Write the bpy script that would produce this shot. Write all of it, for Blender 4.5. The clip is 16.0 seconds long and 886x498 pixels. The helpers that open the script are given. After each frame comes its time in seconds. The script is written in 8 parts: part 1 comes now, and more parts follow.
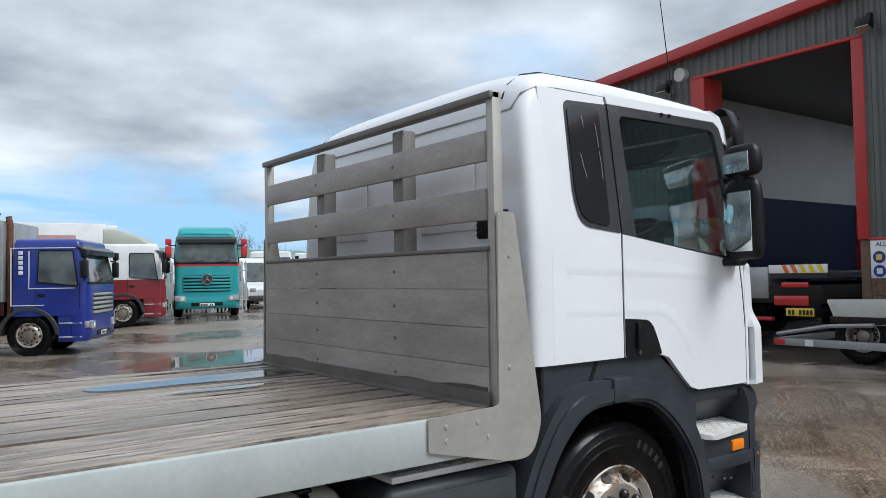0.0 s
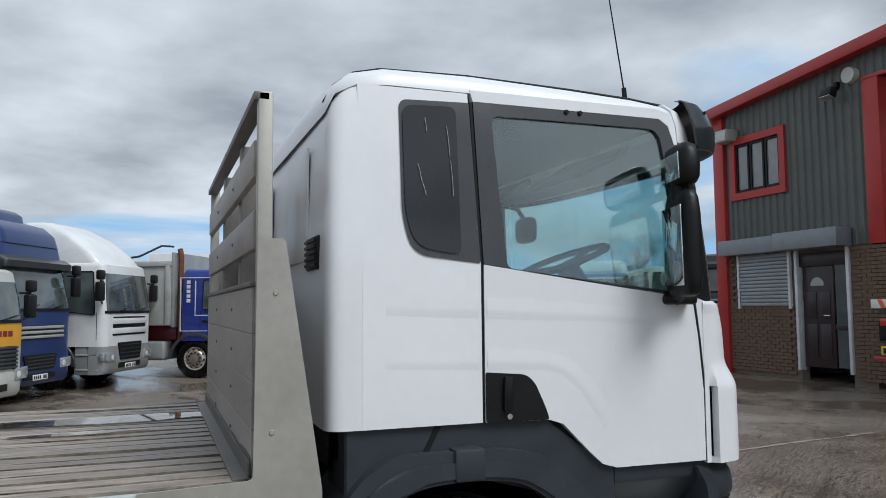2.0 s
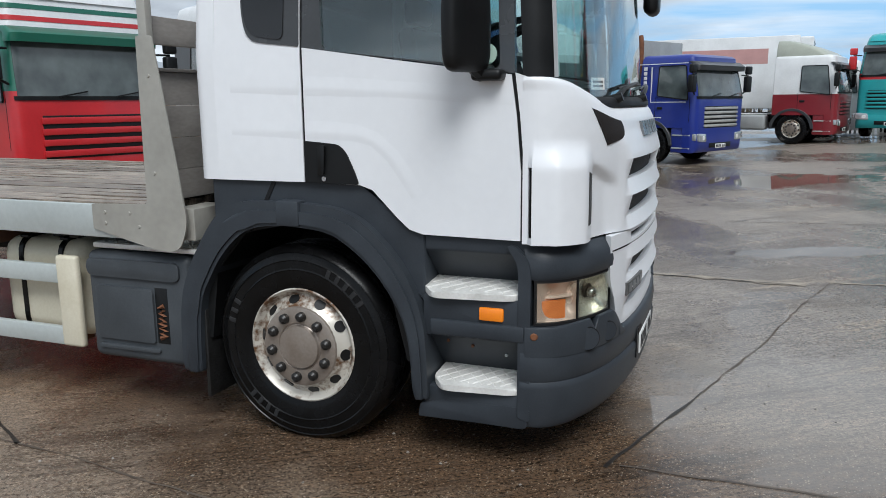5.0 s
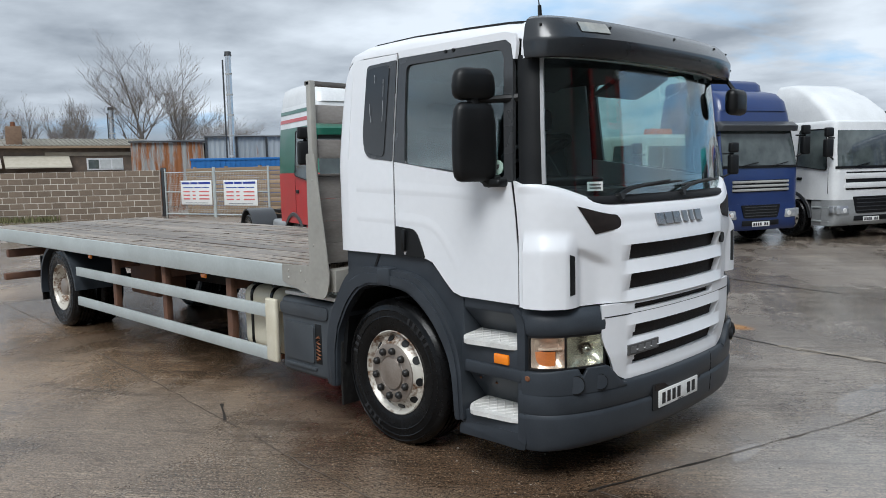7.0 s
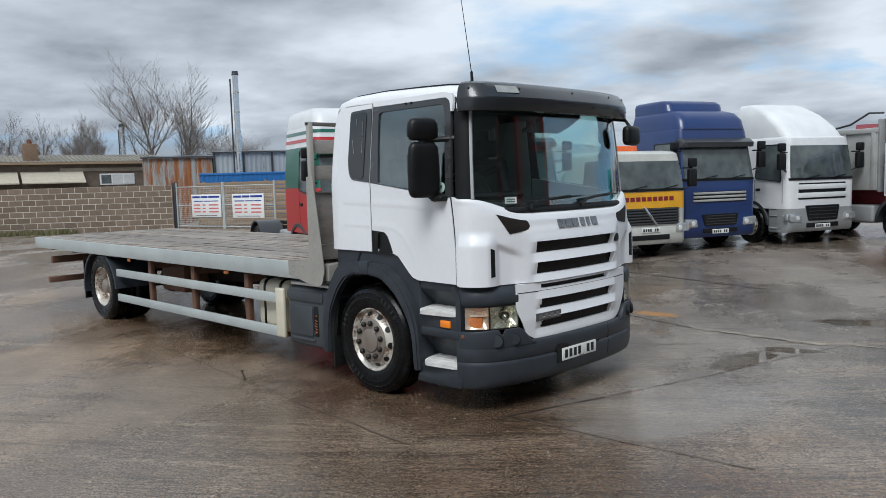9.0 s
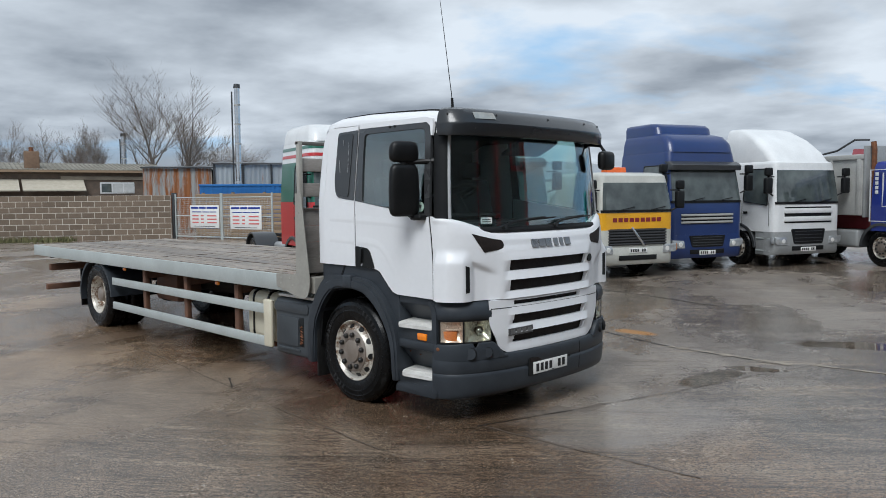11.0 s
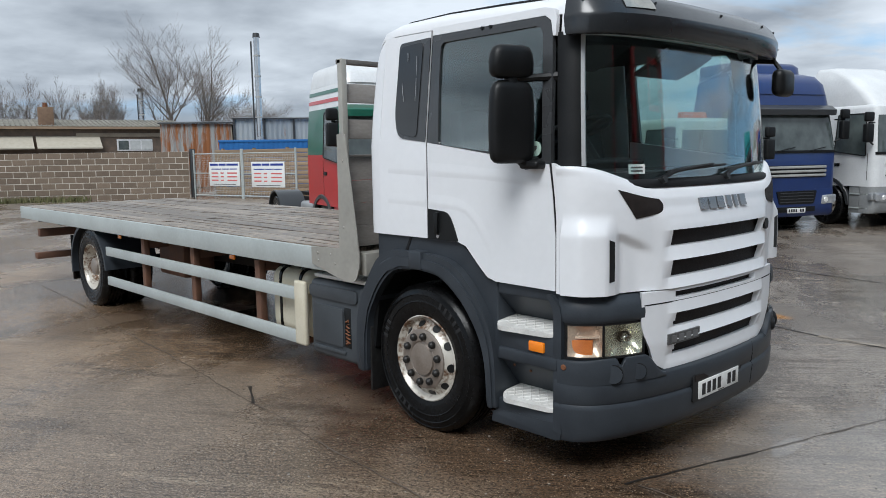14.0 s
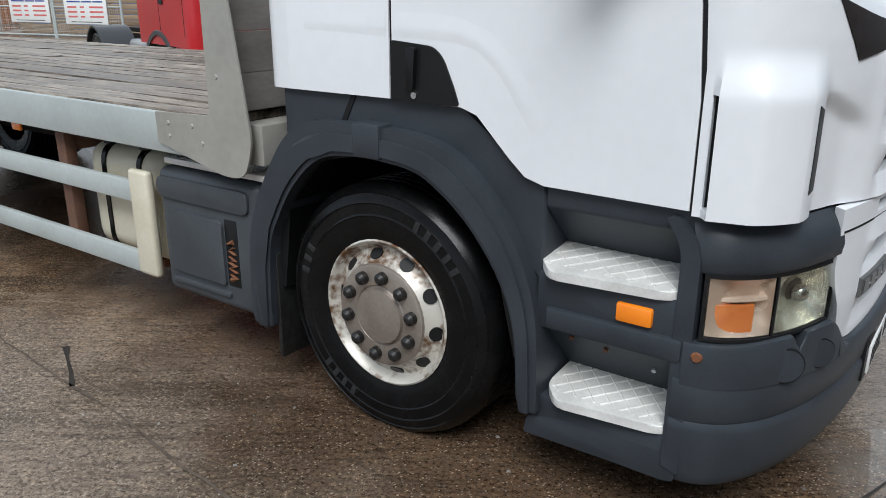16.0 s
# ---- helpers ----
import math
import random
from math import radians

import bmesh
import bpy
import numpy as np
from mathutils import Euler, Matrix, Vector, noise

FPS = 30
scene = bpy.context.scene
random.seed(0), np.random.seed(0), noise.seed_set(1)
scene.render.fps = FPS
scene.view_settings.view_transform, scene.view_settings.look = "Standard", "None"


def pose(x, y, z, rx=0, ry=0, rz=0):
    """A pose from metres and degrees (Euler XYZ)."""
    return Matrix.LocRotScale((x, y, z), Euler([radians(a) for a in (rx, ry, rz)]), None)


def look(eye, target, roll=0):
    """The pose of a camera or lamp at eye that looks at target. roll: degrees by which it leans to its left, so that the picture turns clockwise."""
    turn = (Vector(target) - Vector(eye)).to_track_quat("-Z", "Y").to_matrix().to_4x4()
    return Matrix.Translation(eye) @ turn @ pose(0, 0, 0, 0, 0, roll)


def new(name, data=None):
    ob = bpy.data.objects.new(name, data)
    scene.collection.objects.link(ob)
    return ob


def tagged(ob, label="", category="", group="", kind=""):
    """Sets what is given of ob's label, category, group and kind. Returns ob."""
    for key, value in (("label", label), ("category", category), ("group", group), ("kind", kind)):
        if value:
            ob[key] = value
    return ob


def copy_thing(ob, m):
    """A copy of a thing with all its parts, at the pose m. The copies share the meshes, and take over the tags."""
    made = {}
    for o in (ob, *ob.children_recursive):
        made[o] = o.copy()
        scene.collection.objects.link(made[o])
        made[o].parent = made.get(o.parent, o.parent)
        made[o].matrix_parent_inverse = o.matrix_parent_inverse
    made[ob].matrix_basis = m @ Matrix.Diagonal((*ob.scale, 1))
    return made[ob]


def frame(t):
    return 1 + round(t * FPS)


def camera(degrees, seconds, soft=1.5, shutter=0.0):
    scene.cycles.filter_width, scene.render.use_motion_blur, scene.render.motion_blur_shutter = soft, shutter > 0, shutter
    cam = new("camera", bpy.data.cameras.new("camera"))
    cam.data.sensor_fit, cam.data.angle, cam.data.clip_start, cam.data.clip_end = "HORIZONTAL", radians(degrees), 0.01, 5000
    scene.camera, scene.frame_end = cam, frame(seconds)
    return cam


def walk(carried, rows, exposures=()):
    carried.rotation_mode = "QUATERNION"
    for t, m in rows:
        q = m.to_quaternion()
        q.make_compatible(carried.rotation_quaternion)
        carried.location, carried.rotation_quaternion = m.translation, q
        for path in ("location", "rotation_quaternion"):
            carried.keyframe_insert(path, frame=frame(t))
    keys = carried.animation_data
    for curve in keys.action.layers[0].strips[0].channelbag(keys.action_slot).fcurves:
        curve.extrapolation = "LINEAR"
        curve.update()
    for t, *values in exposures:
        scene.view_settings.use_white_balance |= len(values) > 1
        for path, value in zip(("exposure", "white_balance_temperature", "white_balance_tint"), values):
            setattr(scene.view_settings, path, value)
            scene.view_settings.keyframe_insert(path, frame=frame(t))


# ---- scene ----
cam = camera(60.0, 16.0, soft=0.9)
PATH = [
    (0, (-3.069, -3.91, 1.813), (-1.886, -2.299, 1.884), -1.0),
    (0.5, (-2.657, -3.938, 1.873), (-1.594, -2.254, 2.052), -1.5),
    (1, (-2.171, -3.937, 1.878), (-1.228, -2.187, 2.099), -2.0),
    (1.5, (-1.679, -4.056, 1.858), (-0.84, -2.252, 2.062), -0.9),
    (2, (-1.193, -4.13, 1.843), (-0.491, -2.263, 1.994), -0.5),
    (2.5, (-0.679, -4.191, 1.832), (-0.19, -2.254, 1.933), -1.4),
    (3, (-0.168, -4.293, 1.807), (0.139, -2.322, 1.671), -0.5),
    (3.5, (0.331, -4.351, 1.741), (0.386, -2.383, 1.389), 0.1),
    (3.7, (0.532, -4.368, 1.741), (0.482, -2.409, 1.343), -0.0),
    (5.8, (2.954, -4.558, 1.82), (1.914, -2.881, 1.494), -0.2),
    (6, (3.142, -4.547, 1.855), (2.026, -2.917, 1.542), -0.1),
    (6.5, (3.655, -4.579, 1.931), (2.32, -3.114, 1.665), -0.5),
    (7, (4.075, -4.748, 1.957), (2.667, -3.342, 1.751), -1.3),
    (7.5, (4.5, -4.971, 1.955), (3.098, -3.557, 1.77), -1.2),
    (8, (4.944, -5.26, 1.99), (3.539, -3.846, 1.828), -0.3),
    (8.5, (5.293, -5.566, 2.011), (3.872, -4.167, 1.85), -0.8),
    (9, (5.687, -5.818, 2.015), (4.269, -4.419, 1.839), -1.7),
    (9.2, (5.784, -5.885, 2.021), (4.371, -4.48, 1.843), -1.5),
    (11.3, (6.068, -5.933, 2.058), (4.65, -4.529, 1.925), -0.3),
    (11.5, (5.921, -5.829, 2.045), (4.503, -4.424, 1.913), -0.2),
    (12, (5.6, -5.681, 2.04), (4.191, -4.267, 1.904), -0.8),
    (12.5, (5.263, -5.408, 1.993), (3.835, -4.015, 1.843), -1.0),
    (13, (4.861, -5.146, 1.971), (3.402, -3.788, 1.799), -0.8),
    (13.5, (4.404, -4.941, 1.964), (2.941, -3.592, 1.764), -1.4),
    (14, (3.942, -4.693, 1.943), (2.491, -3.338, 1.696), -0.9),
    (14.5, (3.391, -4.447, 1.895), (2.045, -3.011, 1.541), -0.2),
    (15, (2.896, -4.142, 1.822), (1.688, -2.61, 1.379), 0.9),
    (15.5, (2.361, -3.761, 1.789), (1.223, -2.211, 1.24), 0.5),
    (16, (1.841, -3.35, 1.732), (0.731, -1.812, 1.097), 0.1),
]
walk(cam, [(t, look(eye, target, roll)) for t, eye, target, roll in PATH], [(t, e, 6220, 8) for t, e in ((0, 0.22), (0.5, 0.10), (1.5, -0.08), (2.5, -0.12), (3.5, 0.03), (6.0, 0.12), (9.0, 0.01), (12.0, -0.02), (14.0, 0.06), (15.0, 0.12), (16.0, 0.2))])

# ---- world, sun, exposure ----
world = bpy.data.worlds.new("overcast")
scene.world = world
world.use_nodes = True
_n, _l = world.node_tree.nodes, world.node_tree.links
_n.clear()
w_out = _n.new("ShaderNodeOutputWorld")
w_bg = _n.new("ShaderNodeBackground")
w_sky = _n.new("ShaderNodeTexSky")
w_sky.sky_type = "NISHITA"
w_sky.sun_disc = False
w_sky.sun_elevation = radians(52)
w_sky.sun_rotation = radians(150)
w_sky.dust_density = 1.5
w_co = _n.new("ShaderNodeTexCoord")
w_sep = _n.new("ShaderNodeSeparateXYZ")
_l.new(w_co.outputs["Generated"], w_sep.inputs[0])


def w_math(op, a, b):
    node = _n.new("ShaderNodeMath")
    node.operation = op
    for i, v in enumerate((a, b)):
        if isinstance(v, (int, float)):
            node.inputs[i].default_value = v
        else:
            _l.new(v, node.inputs[i])
    return node.outputs[0]


# clouds lie on a flat layer: direction divided by its height
w_h = w_math("ADD", w_math("MAXIMUM", w_sep.outputs[2], 0.0), 0.16)
w_comb = _n.new("ShaderNodeCombineXYZ")
_l.new(w_math("DIVIDE", w_sep.outputs[0], w_h), w_comb.inputs[0])
_l.new(w_math("DIVIDE", w_sep.outputs[1], w_h), w_comb.inputs[1])
w_n1 = _n.new("ShaderNodeTexNoise")
w_n1.inputs["Scale"].default_value = 0.62
w_n1.inputs["Detail"].default_value = 7.0
w_n1.inputs["Roughness"].default_value = 0.52
w_n1.inputs["Distortion"].default_value = 0.5
_l.new(w_comb.outputs[0], w_n1.inputs["Vector"])
w_n2 = _n.new("ShaderNodeTexNoise")
w_n2.inputs["Scale"].default_value = 1.15
w_n2.inputs["Detail"].default_value = 6.0
w_n2.inputs["Roughness"].default_value = 0.5
w_off = _n.new("ShaderNodeVectorMath")
w_off.operation = "ADD"
w_off.inputs[1].default_value = (7.3, 2.1, 4.0)
_l.new(w_comb.outputs[0], w_off.inputs[0])
_l.new(w_off.outputs[0], w_n2.inputs["Vector"])
w_tone = _n.new("ShaderNodeValToRGB")
w_tone.color_ramp.elements[0].position, w_tone.color_ramp.elements[0].color = 0.33, (2.9, 3.25, 3.75, 1)
w_tone.color_ramp.elements[1].position, w_tone.color_ramp.elements[1].color = 0.63, (7.9, 8.45, 9.1, 1)
_l.new(w_n2.outputs[0], w_tone.inputs[0])
w_mask = _n.new("ShaderNodeMapRange")
w_mask.inputs[1].default_value, w_mask.inputs[2].default_value = 0.31, 0.44
w_dot = _n.new("ShaderNodeVectorMath")
w_dot.operation = "DOT_PRODUCT"
w_dot.inputs[1].default_value = (0.55, 0.835, 0.0)
_l.new(w_co.outputs["Generated"], w_dot.inputs[0])
w_az = _n.new("ShaderNodeMapRange")
w_az.interpolation_type = "SMOOTHSTEP"
w_az.inputs[1].default_value, w_az.inputs[2].default_value = 0.45, 0.95
_l.new(w_dot.outputs["Value"], w_az.inputs[0])
w_el = _n.new("ShaderNodeMapRange")
w_el.interpolation_type = "SMOOTHSTEP"
w_el.inputs[1].default_value, w_el.inputs[2].default_value, w_el.inputs[3].default_value, w_el.inputs[4].default_value = 0.045, 0.17, 1.3, 0.0
_l.new(w_sep.outputs[2], w_el.inputs[0])
w_clear = w_math("MULTIPLY", w_math("MULTIPLY", w_az.outputs[0], w_el.outputs[0]), 0.16)
_l.new(w_math("SUBTRACT", w_n1.outputs[0], w_clear), w_mask.inputs[0])
w_mix = _n.new("ShaderNodeMixRGB")
_l.new(w_mask.outputs[0], w_mix.inputs[0])
w_blue = _n.new("ShaderNodeMixRGB")
w_blue.inputs[0].default_value = 0.8
w_blue.inputs[2].default_value = (3.4, 6.2, 9.4, 1)
_l.new(w_sky.outputs[0], w_blue.inputs[1])
_l.new(w_blue.outputs[0], w_mix.inputs[1])
_l.new(w_tone.outputs[0], w_mix.inputs[2])
_l.new(w_mix.outputs[0], w_bg.inputs[0])
w_bg.inputs[1].default_value = 0.100
_l.new(w_bg.outputs[0], w_out.inputs[0])

sun_data = bpy.data.lights.new("sun", "SUN")
sun_data.energy, sun_data.angle, sun_data.color = 2.5, radians(28), (1.0, 0.99, 0.975)
sun = new("sun", sun_data)
sun.matrix_basis = look((0, 0, 40), (-12.5, 21.3, 8.5))

# ---- materials ----


def mat(name, c1, c2=None, rough=0.5, metal=0.0, scale=4.0, fine=60.0, bump=0.0, vary=0.0, spec=0.5, coat=0.0, stretch=None, rvar=0.1, mixlo=0.35, mixhi=0.65):
    """Two colours mixed by noise at two scales, with rough variation and a fine relief."""
    m = bpy.data.materials.new(name)
    m.use_nodes = True
    nt = m.node_tree
    b = nt.nodes["Principled BSDF"]
    co = nt.nodes.new("ShaderNodeTexCoord")
    src = co.outputs["Object"]
    if stretch:
        mp = nt.nodes.new("ShaderNodeMapping")
        mp.inputs["Scale"].default_value = stretch
        nt.links.new(src, mp.inputs[0])
        src = mp.outputs[0]
    n1 = nt.nodes.new("ShaderNodeTexNoise")
    n1.inputs["Scale"].default_value, n1.inputs["Detail"].default_value = scale, 6
    n2 = nt.nodes.new("ShaderNodeTexNoise")
    n2.inputs["Scale"].default_value, n2.inputs["Detail"].default_value = fine, 4
    for q in (n1, n2):
        nt.links.new(src, q.inputs["Vector"])
    av = nt.nodes.new("ShaderNodeMath")
    av.operation = "MULTIPLY_ADD"
    av.inputs[1].default_value = 0.3
    nt.links.new(n2.outputs[0], av.inputs[0])
    sc = nt.nodes.new("ShaderNodeMath")
    sc.operation = "MULTIPLY"
    sc.inputs[1].default_value = 0.7
    nt.links.new(n1.outputs[0], sc.inputs[0])
    nt.links.new(sc.outputs[0], av.inputs[2])
    ramp = nt.nodes.new("ShaderNodeValToRGB")
    c2 = c2 or tuple(v * 0.8 for v in c1)
    ramp.color_ramp.elements[0].position, ramp.color_ramp.elements[0].color = mixlo, (*c2, 1)
    ramp.color_ramp.elements[1].position, ramp.color_ramp.elements[1].color = mixhi, (*c1, 1)
    nt.links.new(av.outputs[0], ramp.inputs[0])
    colour = ramp.outputs[0]
    if vary:
        oi = nt.nodes.new("ShaderNodeObjectInfo")
        mr = nt.nodes.new("ShaderNodeMapRange")
        mr.inputs[3].default_value, mr.inputs[4].default_value = 1 - vary, 1 + vary
        nt.links.new(oi.outputs["Random"], mr.inputs[0])
        hs = nt.nodes.new("ShaderNodeHueSaturation")
        nt.links.new(mr.outputs[0], hs.inputs["Value"])
        nt.links.new(colour, hs.inputs["Color"])
        colour = hs.outputs[0]
    nt.links.new(colour, b.inputs["Base Color"])
    rr = nt.nodes.new("ShaderNodeMapRange")
    rr.inputs[3].default_value, rr.inputs[4].default_value = max(0.02, rough - rvar), min(1, rough + rvar)
    nt.links.new(n1.outputs[0], rr.inputs[0])
    nt.links.new(rr.outputs[0], b.inputs["Roughness"])
    b.inputs["Metallic"].default_value = metal
    b.inputs["Specular IOR Level"].default_value = spec
    b.inputs["Coat Weight"].default_value = coat
    b.inputs["Coat Roughness"].default_value = 0.08
    if bump:
        bp = nt.nodes.new("ShaderNodeBump")
        bp.inputs["Strength"].default_value, bp.inputs["Distance"].default_value = bump, 0.01
        nt.links.new(av.outputs[0], bp.inputs["Height"])
        nt.links.new(bp.outputs[0], b.inputs["Normal"])
    return m


def paint(name, c, rough=0.3, dirt=0.9):
    return mat(name, c, tuple(v * dirt for v in c), rough, coat=0.35, scale=1.6, fine=25, rvar=0.06)


def glassy(name, tint, gloss=0.02, base=0.055):
    """Thin glass: see-through with its tint, and mirror gloss by Fresnel."""
    m = bpy.data.materials.new(name)
    m.use_nodes = True
    nt = m.node_tree
    nt.nodes.clear()
    o = nt.nodes.new("ShaderNodeOutputMaterial")
    tr = nt.nodes.new("ShaderNodeBsdfTransparent")
    tr.inputs[0].default_value = (*tint, 1)
    gl = nt.nodes.new("ShaderNodeBsdfGlossy")
    gl.inputs["Roughness"].default_value = gloss
    lw = nt.nodes.new("ShaderNodeLayerWeight")
    lw.inputs[0].default_value = 0.5
    pw = nt.nodes.new("ShaderNodeMath")
    pw.operation = "POWER"
    pw.inputs[1].default_value = 4.0
    nt.links.new(lw.outputs["Facing"], pw.inputs[0])
    fr = nt.nodes.new("ShaderNodeMath")
    fr.operation = "MULTIPLY_ADD"
    fr.inputs[1].default_value, fr.inputs[2].default_value = 0.85, base
    nt.links.new(pw.outputs[0], fr.inputs[0])
    mx = nt.nodes.new("ShaderNodeMixShader")
    nt.links.new(fr.outputs[0], mx.inputs[0])
    nt.links.new(tr.outputs[0], mx.inputs[1])
    nt.links.new(gl.outputs[0], mx.inputs[2])
    nt.links.new(mx.outputs[0], o.inputs[0])
    return m


M = {}
M["white"] = mat("white_paint", (0.79, 0.80, 0.82), (0.74, 0.75, 0.77), 0.38, coat=0.12, scale=1.2, fine=18, rvar=0.05)
M["plastic"] = mat("dark_grey_plastic", (0.040, 0.047, 0.056), (0.027, 0.032, 0.039), 0.42, scale=5, fine=120, bump=0.08, rvar=0.1, spec=0.3)
M["faded"] = mat("faded_grey_plastic", (0.062, 0.070, 0.078), (0.043, 0.049, 0.056), 0.5, scale=4, fine=90, bump=0.1, rvar=0.1, spec=0.35)
M["black"] = mat("black_plastic", (0.011, 0.0115, 0.012), (0.007, 0.0075, 0.008), 0.42, scale=6, fine=90, bump=0.05, spec=0.25)
M["visor"] = mat("smoked_visor_acrylic", (0.026, 0.029, 0.032), (0.020, 0.022, 0.025), 0.24, scale=3, fine=60, spec=0.45, coat=0.25, rvar=0.08)
M["upvc_pale"] = mat("pale_scratch", (0.45, 0.46, 0.47), rough=0.6)
M["blackout"] = mat("black_trim_film", (0.05, 0.052, 0.055), (0.04, 0.042, 0.044), 0.25, coat=0.3)
M["rubber"] = mat("tyre_rubber", (0.0055, 0.0055, 0.006), (0.003, 0.003, 0.003), 0.26, scale=9, fine=70, bump=0.1, rvar=0.14, spec=0.20)
M["seal"] = mat("rubber_seal", (0.012, 0.012, 0.013), rough=0.6, spec=0.2)
M["chassis"] = mat("chassis_black", (0.012, 0.012, 0.0125), (0.018, 0.014, 0.011), 0.65, scale=7, bump=0.15, spec=0.2)
M["galv"] = mat("galvanised_rail", (0.50, 0.54, 0.53), (0.41, 0.44, 0.43), 0.5, metal=0.25, scale=2.2, fine=40, rvar=0.12)
M["alloy"] = mat("dull_alloy_plate", (0.42, 0.405, 0.365), (0.33, 0.318, 0.285), 0.48, metal=0.30, scale=3, fine=26, rvar=0.12, bump=0.03)
M["board"] = mat("alloy_headboard_plank", (0.37, 0.345, 0.32), (0.25, 0.23, 0.212), 0.5, metal=0.15, scale=3, fine=30, vary=0.06, stretch=(1, 0.8, 2.4), bump=0.04, rvar=0.12)
M["post"] = mat("headboard_post", (0.17, 0.158, 0.145), (0.11, 0.10, 0.094), 0.5, metal=0.3, scale=4)
M["plank"] = mat("weathered_deck_plank", (0.40, 0.335, 0.27), (0.046, 0.034, 0.026), 0.37, scale=2.2, fine=16, vary=0.3, stretch=(7, 16, 4), bump=0.5, rvar=0.25, mixlo=0.36, mixhi=0.64)
M["wheel"] = mat("stained_wheel_paint", (0.56, 0.53, 0.47), (0.13, 0.065, 0.03), 0.32, metal=0.2, scale=6, fine=40, mixlo=0.415, mixhi=0.515, rvar=0.15, bump=0.1)
M["hub"] = mat("grey_hub_cover", (0.36, 0.315, 0.275), (0.26, 0.215, 0.18), 0.36, metal=0.55, scale=6)
M["nut"] = mat("wheel_nut_cap", (0.022, 0.021, 0.020), rough=0.35, metal=0.3)
M["step"] = mat("alloy_step_tread", (0.78, 0.77, 0.74), (0.60, 0.59, 0.56), 0.45, metal=0.15, scale=9, fine=80, bump=0.1)
M["amber"] = mat("amber_lens", (0.95, 0.27, 0.01), (0.9, 0.22, 0.01), 0.18, coat=0.5)
M["amber_dull"] = mat("clouded_amber_lens", (0.40, 0.17, 0.075), (0.30, 0.14, 0.07), 0.2, coat=0.6, scale=9)
M["lens_rosy"] = mat("clouded_rosy_lens", (0.78, 0.64, 0.58), (0.60, 0.46, 0.40), 0.15, coat=0.7, scale=9)
M["p_frame"] = mat("lamp_frame", (0.10, 0.10, 0.10), rough=0.35)
M["lens"] = mat("clouded_lamp_lens", (0.50, 0.49, 0.43), (0.30, 0.30, 0.28), 0.12, metal=0.35, coat=0.8, scale=8)
M["lens_clear"] = mat("clear_lamp_lens", (0.55, 0.57, 0.58), (0.36, 0.38, 0.39), 0.10, metal=0.45, coat=0.8, scale=14)
M["red_lens"] = mat("red_lens", (0.55, 0.02, 0.02), rough=0.2, coat=0.4)
M["trim"] = mat("bright_drip_strip", (0.62, 0.63, 0.64), (0.50, 0.51, 0.52), 0.3, metal=0.35, rvar=0.05)
M["chrome"] = mat("chrome", (0.62, 0.63, 0.64), (0.5, 0.51, 0.52), 0.16, metal=1.0, rvar=0.04)
M["steelgrey"] = mat("grey_emblem", (0.27, 0.28, 0.29), rough=0.3, metal=0.7)
M["cream"] = mat("cream_tank_paint", (0.66, 0.62, 0.50), (0.55, 0.50, 0.38), 0.4, scale=3, bump=0.05)
M["rustpost"] = mat("rusty_bracket_paint", (0.155, 0.072, 0.042), (0.095, 0.05, 0.034), 0.7, scale=9, bump=0.3)
M["rust"] = mat("rust", (0.20, 0.075, 0.03), (0.10, 0.04, 0.02), 0.8, scale=12, bump=0.3)
M["plate_w"] = mat("plate_white", (0.78, 0.78, 0.76), (0.72, 0.72, 0.70), 0.3)
M["plate_y"] = mat("plate_yellow", (0.78, 0.56, 0.03), (0.7, 0.5, 0.03), 0.3)
M["ink"] = mat("black_ink", (0.01, 0.01, 0.012), rough=0.5)
M["seat"] = mat("seat_cloth", (0.045, 0.05, 0.06), (0.03, 0.033, 0.04), 0.9, fine=150, bump=0.04)
M["dash"] = mat("dash_plastic", (0.03, 0.031, 0.034), rough=0.6, spec=0.25)
M["inner"] = mat("cab_lining", (0.065, 0.066, 0.068), (0.058, 0.059, 0.060), 0.9, fine=12, spec=0.1)
M["glass"] = glassy("cab_glass", (0.86, 0.95, 0.945), 0.02, 0.11)
M["door_glass"] = glassy("green_tinted_door_glass", (0.78, 0.91, 0.90), 0.02, 0.17)
M["quarter"] = mat("smoked_quarter_pane", (0.020, 0.021, 0.023), (0.016, 0.017, 0.018), 0.12, coat=0.4, rvar=0.04)
M["mirror"] = mat("mirror_glass", (0.75, 0.78, 0.78), (0.74, 0.77, 0.77), 0.03, metal=1.0, rvar=0.005)
M["far_glass"] = mat("dark_lorry_glass", (0.13, 0.155, 0.15), (0.03, 0.038, 0.04), 0.05, coat=0.6, scale=0.9, fine=3, rvar=0.02)
M["lamp_glass"] = glassy("lamp_glass", (0.93, 0.93, 0.88), 0.04, 0.06)
M["amber_in"] = mat("amber_bulb_cover", (0.80, 0.26, 0.08), (0.60, 0.17, 0.05), 0.2, scale=14)
M["reflector"] = mat("lamp_reflector", (0.86, 0.86, 0.80), (0.62, 0.62, 0.56), 0.22, metal=0.85, scale=14, bump=0.5, rvar=0.08)
M["bowl"] = mat("lamp_bowl", (0.93, 0.93, 0.90), (0.8, 0.8, 0.76), 0.25, metal=0.35, coat=0.5, scale=12)
M["side_bowl"] = mat("faded_side_reflector", (0.74, 0.62, 0.56), (0.58, 0.44, 0.38), 0.25, metal=0.45, scale=12, bump=0.4)
M["mesh"] = mat("brown_grille_mesh", (0.026, 0.020, 0.018), (0.013, 0.010, 0.009), 0.6, scale=20, fine=300, bump=0.3, spec=0.2)
